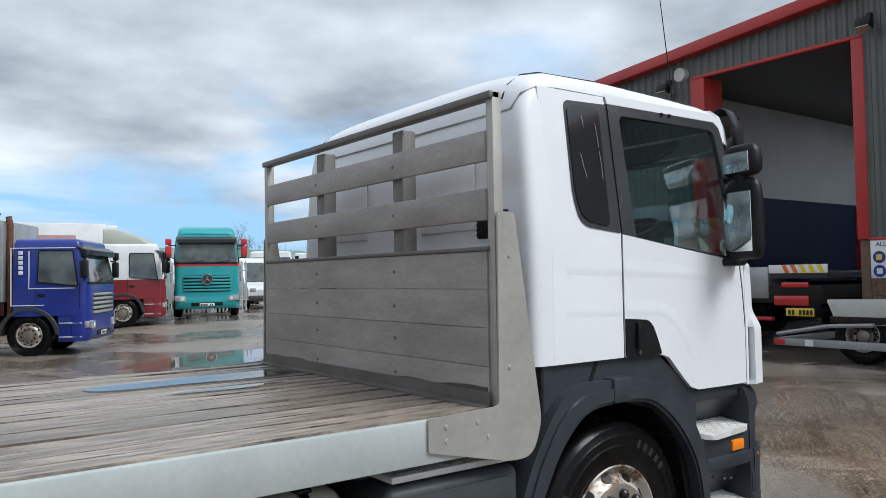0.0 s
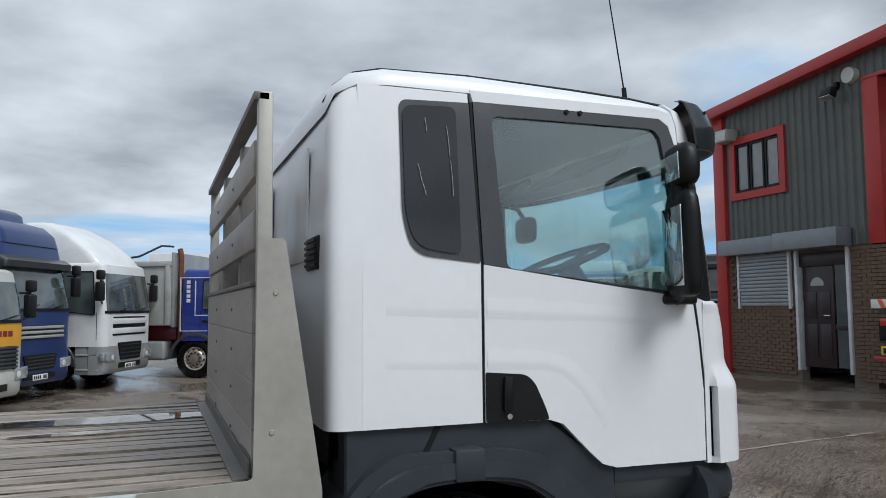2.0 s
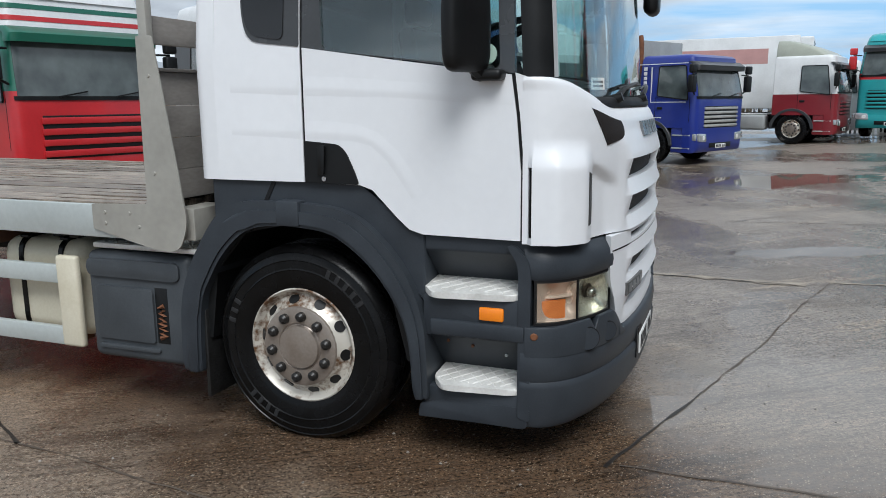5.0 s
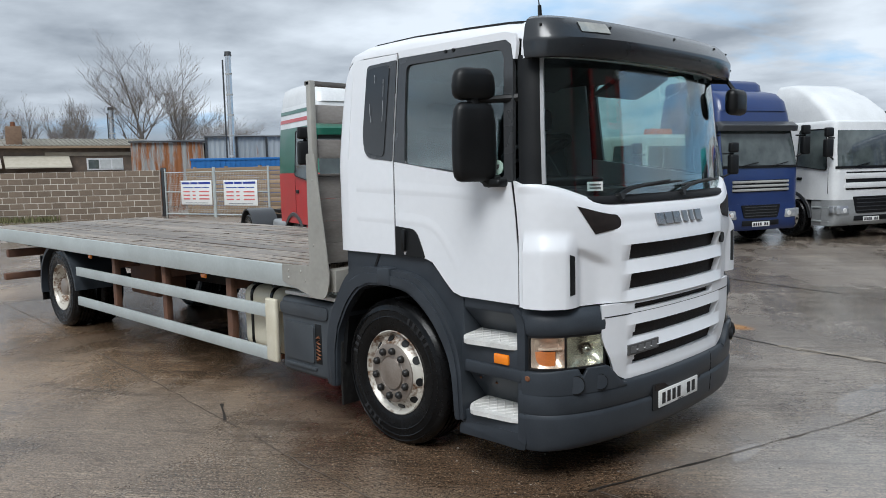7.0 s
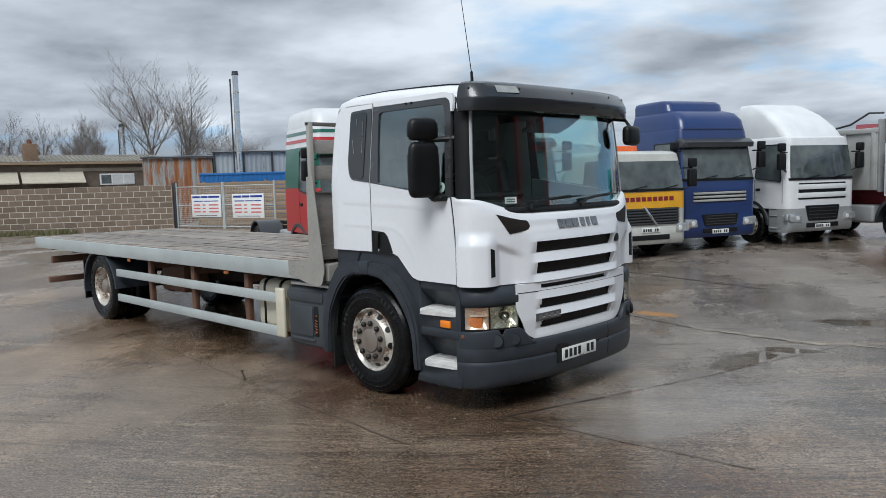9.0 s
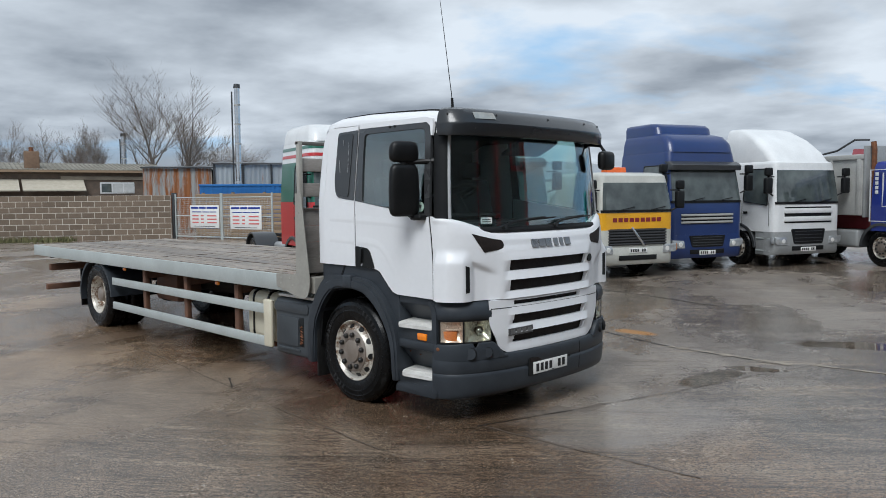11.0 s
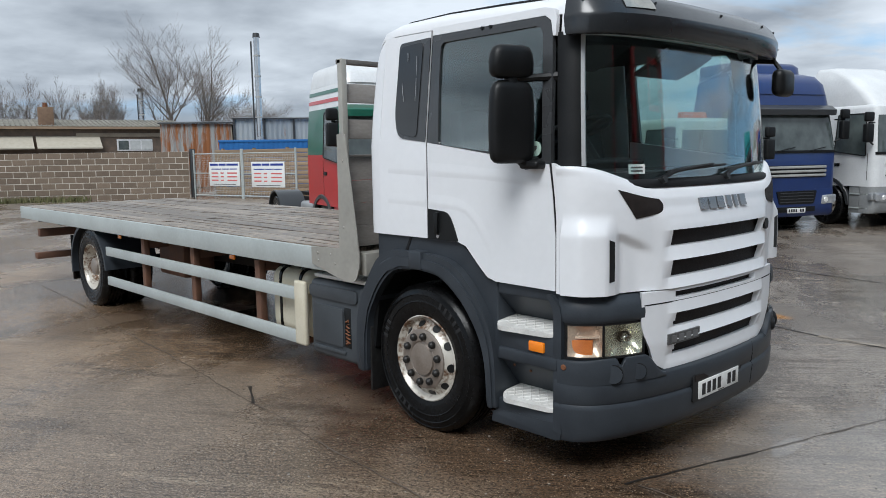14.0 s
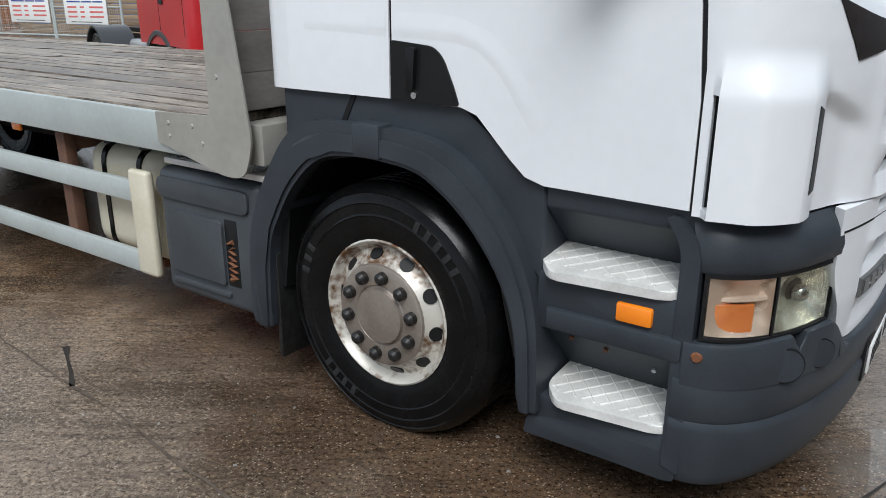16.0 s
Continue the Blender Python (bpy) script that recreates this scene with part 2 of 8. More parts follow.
M["water"] = glassy("standing_water", (0.72, 0.69, 0.65), 0.02, 0.03)
M["sump"] = mat("oily_engine_casing", (0.010, 0.0095, 0.009), (0.016, 0.012, 0.009), 0.7, scale=8, bump=0.3, spec=0.15)
M["flap"] = mat("spray_mat", (0.006, 0.006, 0.006), (0.02, 0.02, 0.02), 0.4, scale=30, fine=140, bump=0.8)
M["orange_lamp"] = mat("orange_beacon", (0.75, 0.13, 0.02), rough=0.25, coat=0.4)

# ---- mesh helpers ----


def part(name, bm, material, parent=None, label="", sharp=35, smooth=True):
    me = bpy.data.meshes.new(name)
    bmesh.ops.recalc_face_normals(bm, faces=bm.faces)
    bm.to_mesh(me)
    bm.free()
    if smooth:
        me.polygons.foreach_set("use_smooth", [True] * len(me.polygons))
        me.set_sharp_from_angle(angle=radians(sharp))
    me.materials.append(M[material] if isinstance(material, str) else material)
    ob = new(name, me)
    if parent is not None:
        ob.parent = parent
    if label:
        ob["label"] = label
    return ob


def piece(name, me, parent, m):
    """A repeat on shared mesh data."""
    ob = new(name, me)
    ob.parent = parent
    ob.matrix_basis = m
    return ob


def thing(name, label, category, m, group="", kind=""):
    ob = new(name)
    ob.matrix_basis = m
    return tagged(ob, label, category, group, kind)


def xf(bm, verts, m):
    if m is not None:
        bmesh.ops.transform(bm, matrix=m, verts=verts)


def box(bm, x0, x1, y0, y1, z0, z1, bev=0.0, seg=2, m=None):
    vs = bmesh.ops.create_cube(bm, size=1.0)["verts"]
    for v in vs:
        v.co = Vector(((x0 + x1) / 2 + v.co.x * (x1 - x0), (y0 + y1) / 2 + v.co.y * (y1 - y0), (z0 + z1) / 2 + v.co.z * (z1 - z0)))
    if bev:
        es = list({e for v in vs for e in v.link_edges})
        res = bmesh.ops.bevel(bm, geom=es, offset=bev, segments=seg, profile=0.5, affect="EDGES")
        vs = list({v for f in res["faces"] for v in f.verts} | {v for v in vs if v.is_valid})
    xf(bm, vs, m)
    return bm


def B(*a, **k):
    return box(bmesh.new(), *a, **k)


AX = {"xz": lambda a, b, t: Vector((a, t, b)), "yz": lambda a, b, t: Vector((t, a, b)), "xy": lambda a, b, t: Vector((a, b, t))}


def prism(bm, pts, plane, t0, t1, bev=0.0, seg=2, m=None):
    """A flat outline pushed through from t0 to t1."""
    f = AX[plane]
    lo = [bm.verts.new(f(a, b, t0)) for a, b in pts]
    hi = [bm.verts.new(f(a, b, t1)) for a, b in pts]
    n = len(pts)
    bm.faces.new(lo)
    bm.faces.new(hi[::-1])
    for i in range(n):
        bm.faces.new((lo[i], hi[i], hi[(i + 1) % n], lo[(i + 1) % n]))
    vs = lo + hi
    if bev:
        es = list({e for v in vs for e in v.link_edges})
        res = bmesh.ops.bevel(bm, geom=es, offset=bev, segments=seg, profile=0.5, affect="EDGES", clamp_overlap=True)
        vs = list({v for f in res["faces"] for v in f.verts} | {v for v in vs if v.is_valid})
    xf(bm, vs, m)
    return bm


def P(*a, **k):
    return prism(bmesh.new(), *a, **k)


def rod(bm, p0, p1, r0, r1=None, seg=12):
    p0, p1 = Vector(p0), Vector(p1)
    d = p1 - p0
    m = Matrix.Translation((p0 + p1) / 2) @ d.to_track_quat("Z", "Y").to_matrix().to_4x4()
    bmesh.ops.create_cone(bm, cap_ends=True, segments=seg, radius1=r0, radius2=r0 if r1 is None else r1, depth=d.length, matrix=m)
    return bm


def tube(bm, pts, r, seg=8):
    """A bent bar through the points."""
    pts = [Vector(p) for p in pts]
    rings = []
    for i, p in enumerate(pts):
        d = (pts[min(i + 1, len(pts) - 1)] - pts[max(i - 1, 0)]).normalized()
        q = d.to_track_quat("Z", "Y").to_matrix()
        rr = r[i] if isinstance(r, (list, tuple)) else r
        rings.append([bm.verts.new(p + q @ Vector((rr * math.cos(a), rr * math.sin(a), 0))) for a in [2 * math.pi * k / seg for k in range(seg)]])
    for a, b in zip(rings, rings[1:]):
        for k in range(seg):
            bm.faces.new((a[k], a[(k + 1) % seg], b[(k + 1) % seg], b[k]))
    bm.faces.new(rings[0][::-1])
    bm.faces.new(rings[-1])
    return bm


def loft(bm, rings, closed=True, caps=True):
    vs = [[bm.verts.new(p) for p in ring] for ring in rings]
    n = len(vs[0])
    for a, b in zip(vs, vs[1:]):
        for k in range(n if closed else n - 1):
            bm.faces.new((a[k], a[(k + 1) % n], b[(k + 1) % n], b[k]))
    if caps and closed:
        bm.faces.new(vs[0][::-1])
        bm.faces.new(vs[-1])
    return bm


def lathe(bm, prof, seg=48, m=None):
    """A profile of (radius, y) turned round the y axis."""
    rings = [[bm.verts.new((r * math.cos(2 * math.pi * k / seg), y, r * math.sin(2 * math.pi * k / seg))) for k in range(seg)] for r, y in prof]
    for a, b in zip(rings, rings[1:]):
        for k in range(seg):
            bm.faces.new((a[k], a[(k + 1) % seg], b[(k + 1) % seg], b[k]))
    xf(bm, [v for ring in rings for v in ring], m)
    return bm


def rounded(pts, r, seg=5):
    """The outline with its corners rounded; r may be one radius or one for each corner."""
    out = []
    n = len(pts)
    for i in range(n):
        p = Vector(pts[i])
        a, b = Vector(pts[i - 1]) - p, Vector(pts[(i + 1) % n]) - p
        rr = r[i] if isinstance(r, (list, tuple)) else r
        rr = min(rr, a.length * 0.49, b.length * 0.49)
        if rr <= 0:
            out.append(tuple(p))
            continue
        p0, p1 = p + a.normalized() * rr, p + b.normalized() * rr
        for k in range(seg + 1):
            t = k / seg
            q = p0 * (1 - t) ** 2 + p * 2 * t * (1 - t) + p1 * t * t
            out.append((q.x, q.y))
    return out


def sheet(outer, holes, place, thick):
    """A flat panel with holes, laid by place(a, b), with thickness along its normal."""
    bm = bmesh.new()
    es = []
    for loop in (outer, *holes):
        vs = [bm.verts.new((a, b, 0)) for a, b in loop]
        es += [bm.edges.new((vs[i], vs[(i + 1) % len(vs)])) for i in range(len(vs))]
    bmesh.ops.triangle_fill(bm, use_beauty=True, use_dissolve=False, edges=es, normal=(0, 0, 1))
    top = list(bm.faces)
    res = bmesh.ops.extrude_face_region(bm, geom=top)
    back = {v for v in res["geom"] if isinstance(v, bmesh.types.BMVert)}
    for v in bm.verts:
        v.co = Vector(place(v.co.x, v.co.y, thick if v in back else 0.0))
    return bm


def ground_z(x, y):
    """The yard rises gently towards the shed and the far rows."""
    return 0.055 * min(max(x - 1.0, 0), 6.0) + 0.006 * min(max(x - 7.0, 0), 12) + 0.006 * min(max(y - 4.0, 0), 20)


def standing(x, y, yaw=0.0, z=0.0):
    return pose(x, y, ground_z(x, y) + z, 0, 0, yaw)

# ---- ground ----


def wet_concrete():
    m = bpy.data.materials.new("wet_concrete")
    m.use_nodes = True
    nt = m.node_tree
    b = nt.nodes["Principled BSDF"]
    co = nt.nodes.new("ShaderNodeTexCoord").outputs["Object"]

    def noise_at(scale, detail=6, rough=0.55, stretch=None, turn=0.0):
        src = co
        if stretch:
            mp = nt.nodes.new("ShaderNodeMapping")
            mp.vector_type = "TEXTURE"
            mp.inputs["Scale"].default_value = tuple(1 / v for v in stretch)
            mp.inputs["Rotation"].default_value = (0, 0, radians(turn))
            nt.links.new(co, mp.inputs[0])
            src = mp.outputs[0]
        n = nt.nodes.new("ShaderNodeTexNoise")
        n.inputs["Scale"].default_value, n.inputs["Detail"].default_value, n.inputs["Roughness"].default_value = scale, detail, rough
        nt.links.new(src, n.inputs["Vector"])
        return n.outputs[0]

    def mapped(v, a, c, lo, hi):
        r = nt.nodes.new("ShaderNodeMapRange")
        r.inputs[1].default_value, r.inputs[2].default_value, r.inputs[3].default_value, r.inputs[4].default_value = a, c, lo, hi
        r.interpolation_type = "SMOOTHSTEP"
        nt.links.new(v, r.inputs[0])
        return r.outputs[0]

    def mixed(f, a, c, kind="MIX"):
        x = nt.nodes.new("ShaderNodeMixRGB")
        x.blend_type = kind
        if isinstance(f, float):
            x.inputs[0].default_value = f
        else:
            nt.links.new(f, x.inputs[0])
        for i, v in ((1, a), (2, c)):
            if isinstance(v, tuple):
                x.inputs[i].default_value = (*v, 1)
            else:
                nt.links.new(v, x.inputs[i])
        return x.outputs[0]

    sep = nt.nodes.new("ShaderNodeSeparateXYZ")
    nt.links.new(co, sep.inputs[0])

    def calc(op, p, q):
        node = nt.nodes.new("ShaderNodeMath")
        node.operation = op
        for i, v in enumerate((p, q)):
            if isinstance(v, (int, float)):
                node.inputs[i].default_value = v
            else:
                nt.links.new(v, node.inputs[i])
        return node.outputs[0]

    wobble = noise_at(1.3, 5, 0.6)

    def spot(cx, cy, rx, ry):
        """1 within a puddle's ragged outline, 0 outside."""
        u = calc("DIVIDE", calc("SUBTRACT", sep.outputs[0], cx), rx)
        v = calc("DIVIDE", calc("SUBTRACT", sep.outputs[1], cy), ry)
        r = calc("POWER", calc("ADD", calc("MULTIPLY", u, u), calc("MULTIPLY", v, v)), 0.5)
        return mapped(calc("ADD", r, calc("MULTIPLY", calc("SUBTRACT", wobble, 0.5), 2.4)), 0.8, 1.08, 1, 0)

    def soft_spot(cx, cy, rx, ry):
        """1 within a wide patch with a ragged, fading edge, 0 outside."""
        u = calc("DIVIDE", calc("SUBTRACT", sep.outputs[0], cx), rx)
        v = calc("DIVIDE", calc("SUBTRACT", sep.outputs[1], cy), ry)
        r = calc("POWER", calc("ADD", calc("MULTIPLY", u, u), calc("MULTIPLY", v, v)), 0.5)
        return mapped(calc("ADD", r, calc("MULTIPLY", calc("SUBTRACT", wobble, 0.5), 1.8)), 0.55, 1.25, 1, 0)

    puddle = spot(2.8, 12.2, 1.9, 1.3)
    for c in ((8.4, 15.9, 1.5, 0.8), (2.3, 1.9, 0.22, 0.5), (2.5, 2.55, 0.35, 0.14), (5.6, 5.4, 1.2, 0.5), (1.72, -0.33, 0.24, 0.26), (2.0, 0.12, 0.07, 0.22), (2.68, 2.6, 0.22, 0.1), (2.9, 4.6, 1.0, 0.3), (-3.0, 5.2, 1.4, 0.5)):
        puddle = calc("MAXIMUM", puddle, spot(*c))
    # the smoother grey slabs lie beyond the joint in front of the bumper
    grey_f = mapped(calc("ADD", calc("ADD", sep.outputs[1], calc("MULTIPLY", sep.outputs[0], 0.10)), calc("MULTIPLY", calc("SUBTRACT", wobble, 0.5), 3.0)), -1.3, 1.4, 0, 1)
    big = noise_at(0.11, 5)
    mid = noise_at(0.55, 8, 0.62, (1.0, 0.5, 1), 40)
    grit = noise_at(60, 3, 0.75)
    pit = noise_at(30, 6, 0.75, (1.0, 1.7, 1), 20)
    streak = noise_at(0.9, 8, 0.68, (0.4, 3.0, 1), 32)
    brush = noise_at(7, 4, 0.6, (0.30, 6.5, 1), 38)
    speck = nt.nodes.new("ShaderNodeTexVoronoi")
    speck.inputs["Scale"].default_value = 85
    nt.links.new(co, speck.inputs["Vector"])
    base = mixed(mapped(mid, 0.42, 0.58, 0, 1), (0.185, 0.112, 0.058), (0.46, 0.315, 0.195))
    grey = mixed(mapped(mid, 0.42, 0.58, 0, 1), (0.215, 0.188, 0.162), (0.41, 0.368, 0.322))
    base = mixed(grey_f, base, grey)
    base = mixed(mapped(big, 0.44, 0.60, 0, 0.55), base, (0.40, 0.34, 0.28))
    base = mixed(mapped(streak, 0.55, 0.64, 0, 0.7), base, (0.56, 0.455, 0.34))
    base = mixed(mapped(streak, 0.38, 0.46, 0.65, 0.0), base, (0.10, 0.072, 0.052))
    base = mixed(mapped(pit, 0.38, 0.48, 0.85, 0.0), base, (0.075, 0.054, 0.039))
    base = mixed(mapped(grit, 0.38, 0.47, 0.8, 0.0), base, (0.08, 0.060, 0.045))
    base = mixed(mapped(grit, 0.55, 0.63, 0.0, 0.75), base, (0.60, 0.52, 0.42))
    base = mixed(mapped(brush, 0.38, 0.46, 0.25, 0.0), base, (0.10, 0.078, 0.06))
    base = mixed(1.0, base, (0.76, 0.75, 0.75), "MULTIPLY")
    wet = noise_at(0.30, 7, 0.62, (1, 0.5, 1), 25)
    wet_f = calc("MAXIMUM", mapped(wet, 0.42, 0.56, 0, 1), puddle)
    base = mixed(wet_f, base, mixed(1.0, base, (0.66, 0.63, 0.60), "MULTIPLY"))
    # damp by the wheels, with the lorry's shade underneath painted into the colour
    damp_and_shade = calc("MAXIMUM", soft_spot(0.5, -0.85, 2.4, 1.0), soft_spot(-4.2, 0.3, 6.0, 1.6))
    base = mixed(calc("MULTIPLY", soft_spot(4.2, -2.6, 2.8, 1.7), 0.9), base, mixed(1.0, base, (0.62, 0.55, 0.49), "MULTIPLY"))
    base = mixed(damp_and_shade, base, mixed(1.0, base, (0.50, 0.43, 0.37), "MULTIPLY"))
    pits = calc("MULTIPLY", mapped(speck.outputs["Distance"], 0.16, 0.34, 1, 0), mapped(noise_at(9, 4, 0.6), 0.45, 0.60, 0.15, 0.9))
    base = mixed(pits, base, (0.045, 0.034, 0.026))
    tone = nt.nodes.new("ShaderNodeSeparateColor")
    nt.links.new(speck.outputs["Color"], tone.inputs[0])
    base = mixed(calc("MULTIPLY", mapped(tone.outputs[0], 0.74, 0.84, 0.0, 0.45), mapped(speck.outputs["Distance"], 0.22, 0.44, 1, 0)), base, (0.58, 0.48, 0.36))
    base = mixed(mapped(tone.outputs[1], 0.72, 0.84, 0.0, 0.35), base, (0.055, 0.042, 0.032))
    clump = noise_at(16, 5, 0.7, (0.8, 2.0, 1), 28)
    base = mixed(mapped(clump, 0.36, 0.47, 0.65, 0.0), base, (0.085, 0.062, 0.045))
    base = mixed(mapped(clump, 0.54, 0.63, 0.0, 0.5), base, mixed(1.0, base, (1.6, 1.5, 1.36), "MULTIPLY"))
    ribs = mapped(brush, 0.36, 0.48, 0.32, 0.0)
    base = mixed(ribs, base, mixed(1.0, base, (0.42, 0.40, 0.38), "MULTIPLY"))
    base = mixed(calc("MULTIPLY", soft_spot(2.45, -0.05, 0.9, 1.1), 0.30), base, (0.46, 0.44, 0.41))
    base = mixed(soft_spot(0.0, 4.1, 0.34, 0.14), base, (0.36, 0.17, 0.045))
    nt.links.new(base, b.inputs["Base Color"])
    rough = calc("ADD", mapped(wet_f, 0, 1, 0.36, 0.11), calc("MULTIPLY", mapped(pit, 0.3, 0.7, -1, 1), 0.08))
    rough = calc("MAXIMUM", calc("SUBTRACT", rough, calc("MULTIPLY", puddle, 0.5)), 0.02)
    nt.links.new(rough, b.inputs["Roughness"])
    b.inputs["Specular IOR Level"].default_value = 0.43
    bp = nt.nodes.new("ShaderNodeBump")
    bp.inputs["Distance"].default_value = 0.006
    h = calc("ADD", calc("MULTIPLY", brush, 0.5), calc("ADD", calc("MULTIPLY", pit, 0.8), calc("MULTIPLY", grit, 0.5)))
    nt.links.new(h, bp.inputs["Height"])
    nt.links.new(calc("MULTIPLY", mapped(wet_f, 0, 1, 0.80, 0.34), calc("SUBTRACT", 1.0, calc("MULTIPLY", puddle, 0.97))), bp.inputs["Strength"])
    nt.links.new(bp.outputs[0], b.inputs["Normal"])
    return m


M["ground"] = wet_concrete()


def ground_sheet():
    far = [70, 90, 120, 170, 260, 420, 700, 1200, 2000]
    xs = [-v for v in far[::-1]] + list(range(-60, 61, 1)) + far
    bm = bmesh.new()
    grid = [[bm.verts.new((x, y, ground_z(x, y))) for y in xs] for x in xs]
    for i in range(len(xs) - 1):
        for j in range(len(xs) - 1):
            bm.faces.new((grid[i][j], grid[i + 1][j], grid[i + 1][j + 1], grid[i][j + 1]))
    return part("ground", bm, "ground")


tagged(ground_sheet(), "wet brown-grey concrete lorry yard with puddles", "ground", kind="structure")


def joint(x0, y0, x1, y1, w0, seed, material="joint_dirt"):
    """A ragged dirt-filled joint between two slabs."""
    rnd = random.Random(seed)
    d = Vector((x1 - x0, y1 - y0, 0))
    n = int(d.length / 0.12)
    side = Vector((-d.y, d.x, 0)).normalized()
    bm = bmesh.new()
    prev = None
    drift = 0.0
    for k in range(n + 1):
        drift += rnd.uniform(-0.012, 0.012)
        drift *= 0.96
        p = Vector((x0, y0, 0)) + d * (k / n) + side * drift
        ww = w0 * rnd.uniform(0.35, 1.4)
        q = [p + side * ww, p - side * ww * rnd.uniform(0.6, 1.2)]
        cur = [bm.verts.new((v.x, v.y, ground_z(v.x, v.y) + 0.0045)) for v in q]
        if prev:
            bm.faces.new((prev[0], prev[1], cur[1], cur[0]))
        prev = cur
    return tagged(part("slab_joint", bm, material), "dark dirt-filled joint between concrete slabs", "joint", kind="structure")


M["joint_dirt"] = mat("wet_joint_dirt", (0.035, 0.028, 0.022), (0.016, 0.013, 0.011), 0.5, scale=9, fine=80, bump=0.5)
M["joint_soft"] = mat("dirt_in_a_fine_crack", (0.13, 0.10, 0.075), (0.05, 0.038, 0.03), 0.6, scale=7, fine=50, bump=0.4)
M["joint_edge"] = mat("pale_worn_slab_edge", (0.36, 0.31, 0.25), (0.17, 0.14, 0.11), 0.6, scale=5, fine=60, bump=0.5)
joint(-9.0, 6.42, 2.6, 2.93, 0.016, 1)
joint(1.62, -1.02, 3.7, -1.16, 0.007, 3, "joint_soft")
joint(-9.0, 9.45, 0.3, 7.2, 0.022, 4)
joint(0.3, 7.2, 9.0, 5.2, 0.008, 9, "joint_soft")
joint(1.56, -1.06, 1.95, 0.05, 0.010, 5, "joint_dirt")
joint(1.95, 0.05, 2.88, 3.07, 0.006, 11, "joint_soft")
joint(0.9, 3.47, 2.7, 2.95, 0.055, 6, "joint_edge")
joint(2.9, 3.1, 9.0, 2.5, 0.03, 7, "joint_edge")
joint(-1.82, -1.58, -1.40, -1.80, 0.016, 8)
joint(-9.0, -1.2, 1.5, -2.05, 0.006, 10, "joint_soft")


def grit_stones():
    """Loose chips and grit on the slabs round the lorry."""
    rnd = random.Random(11)
    bm = bmesh.new()
    for k in range(900):
        x, y = rnd.uniform(-7, 8), rnd.uniform(-6, 6)
        if rnd.random() < 0.5:
            x, y = rnd.gauss(1.2, 2.2), rnd.gauss(-2.0, 1.5)
        r = rnd.choice((0.003, 0.004, 0.004, 0.006, 0.009))
        z = ground_z(x, y)
        vs = [bm.verts.new((x + r * rnd.uniform(0.6, 1.4) * math.cos(a), y + r * rnd.uniform(0.6, 1.4) * math.sin(a), z)) for a in (0, 1.5, 3.1, 4.6)]
        top = bm.verts.new((x, y, z + r * rnd.uniform(0.6, 1.1)))
        for i in range(4):
            bm.faces.new((vs[i], vs[(i + 1) % 4], top))
    return tagged(part("gravel", bm, mat("grey_stone_chip", (0.30, 0.27, 0.24), (0.05, 0.045, 0.04), 0.7, scale=3), smooth=False), "scattered stone chips on the wet concrete", "gravel", kind="stuff")


grit_stones()

# ---- the white flatbed lorry ----
LORRY = thing("flatbed_lorry", "white flatbed lorry with a grey plank deck, parked on wet concrete", "lorry", pose(0, 0, 0))


def super_plan(s, xs, xf_, w, n=2.35):
    """A point of a front seen from above: s from -1 (right side) over 0 (middle) to 1 (left side)."""
    a = abs(s) * math.pi / 2
    return xs + (xf_ - xs) * max(math.cos(a), 0) ** (2 / n), math.copysign(w * math.sin(a) ** (2 / n), s), a


def s_of(y, w=1.22, n=2.35):
    return math.copysign(math.asin(min(1, abs(y) / w) ** (n / 2)) / (math.pi / 2), y)


def wrap(bm, zs, xfs, s0, s1, xs=1.18, w=1.22, off=0.0, thick=0.03, ns=24, n=2.35):
    """A curved strip round the cab's front: heights zs with the middle's x at each, between two places s0 and s1."""
    if not isinstance(xs, (list, tuple)):
        xs = [xs] * len(zs)
    if not isinstance(w, (list, tuple)):
        w = [w] * len(zs)
    rings = []
    for k in range(ns + 1):
        s = s0 + (s1 - s0) * k / ns
        ring_o, ring_i = [], []
        for z, xm, xe, ww in zip(zs, xfs, xs, w):
            x, y, a = super_plan(s, xe, xm, ww, n)
            nx, ny = math.cos(a), math.copysign(math.sin(a), s)
            ring_o.append(Vector((x + nx * off, y + ny * off, z)))
            ring_i.append(Vector((x + nx * (off - thick), y + ny * (off - thick), z)))
        rings.append(ring_o + ring_i[::-1])
    return loft(bm, rings)


def W(*a, **k):
    return wrap(bmesh.new(), *a, **k)


TYRE = [(0.285, -0.118), (0.298, -0.138), (0.33, -0.148), (0.345, -0.153), (0.40, -0.156), (0.405, -0.160), (0.412, -0.156), (0.45, -0.153), (0.455, -0.157), (0.462, -0.152), (0.49, -0.144),
        (0.494, -0.148), (0.50, -0.141), (0.518, -0.126), (0.528, -0.105), (0.53, -0.098)]
for _y in (-0.066, -0.022, 0.022, 0.066):
    TYRE += [(0.531, _y - 0.009), (0.516, _y - 0.007), (0.516, _y + 0.007), (0.531, _y + 0.009)]
TYRE += [(r, -y) for r, y in TYRE[15::-1]]
RIM_F = [(0.285, -0.05), (0.29, -0.118), (0.303, -0.133), (0.307, -0.144), (0.300, -0.148), (0.290, -0.140), (0.280, -0.118), (0.268, -0.110), (0.245, -0.122), (0.222, -0.150), (0.212, -0.160), (0.15, -0.162)]
RIM_R = [(0.285, -0.05), (0.29, -0.118), (0.303, -0.133), (0.307, -0.144), (0.300, -0.148), (0.288, -0.138), (0.275, -0.10), (0.262, 0.0), (0.245, 0.03), (0.15, 0.035)]
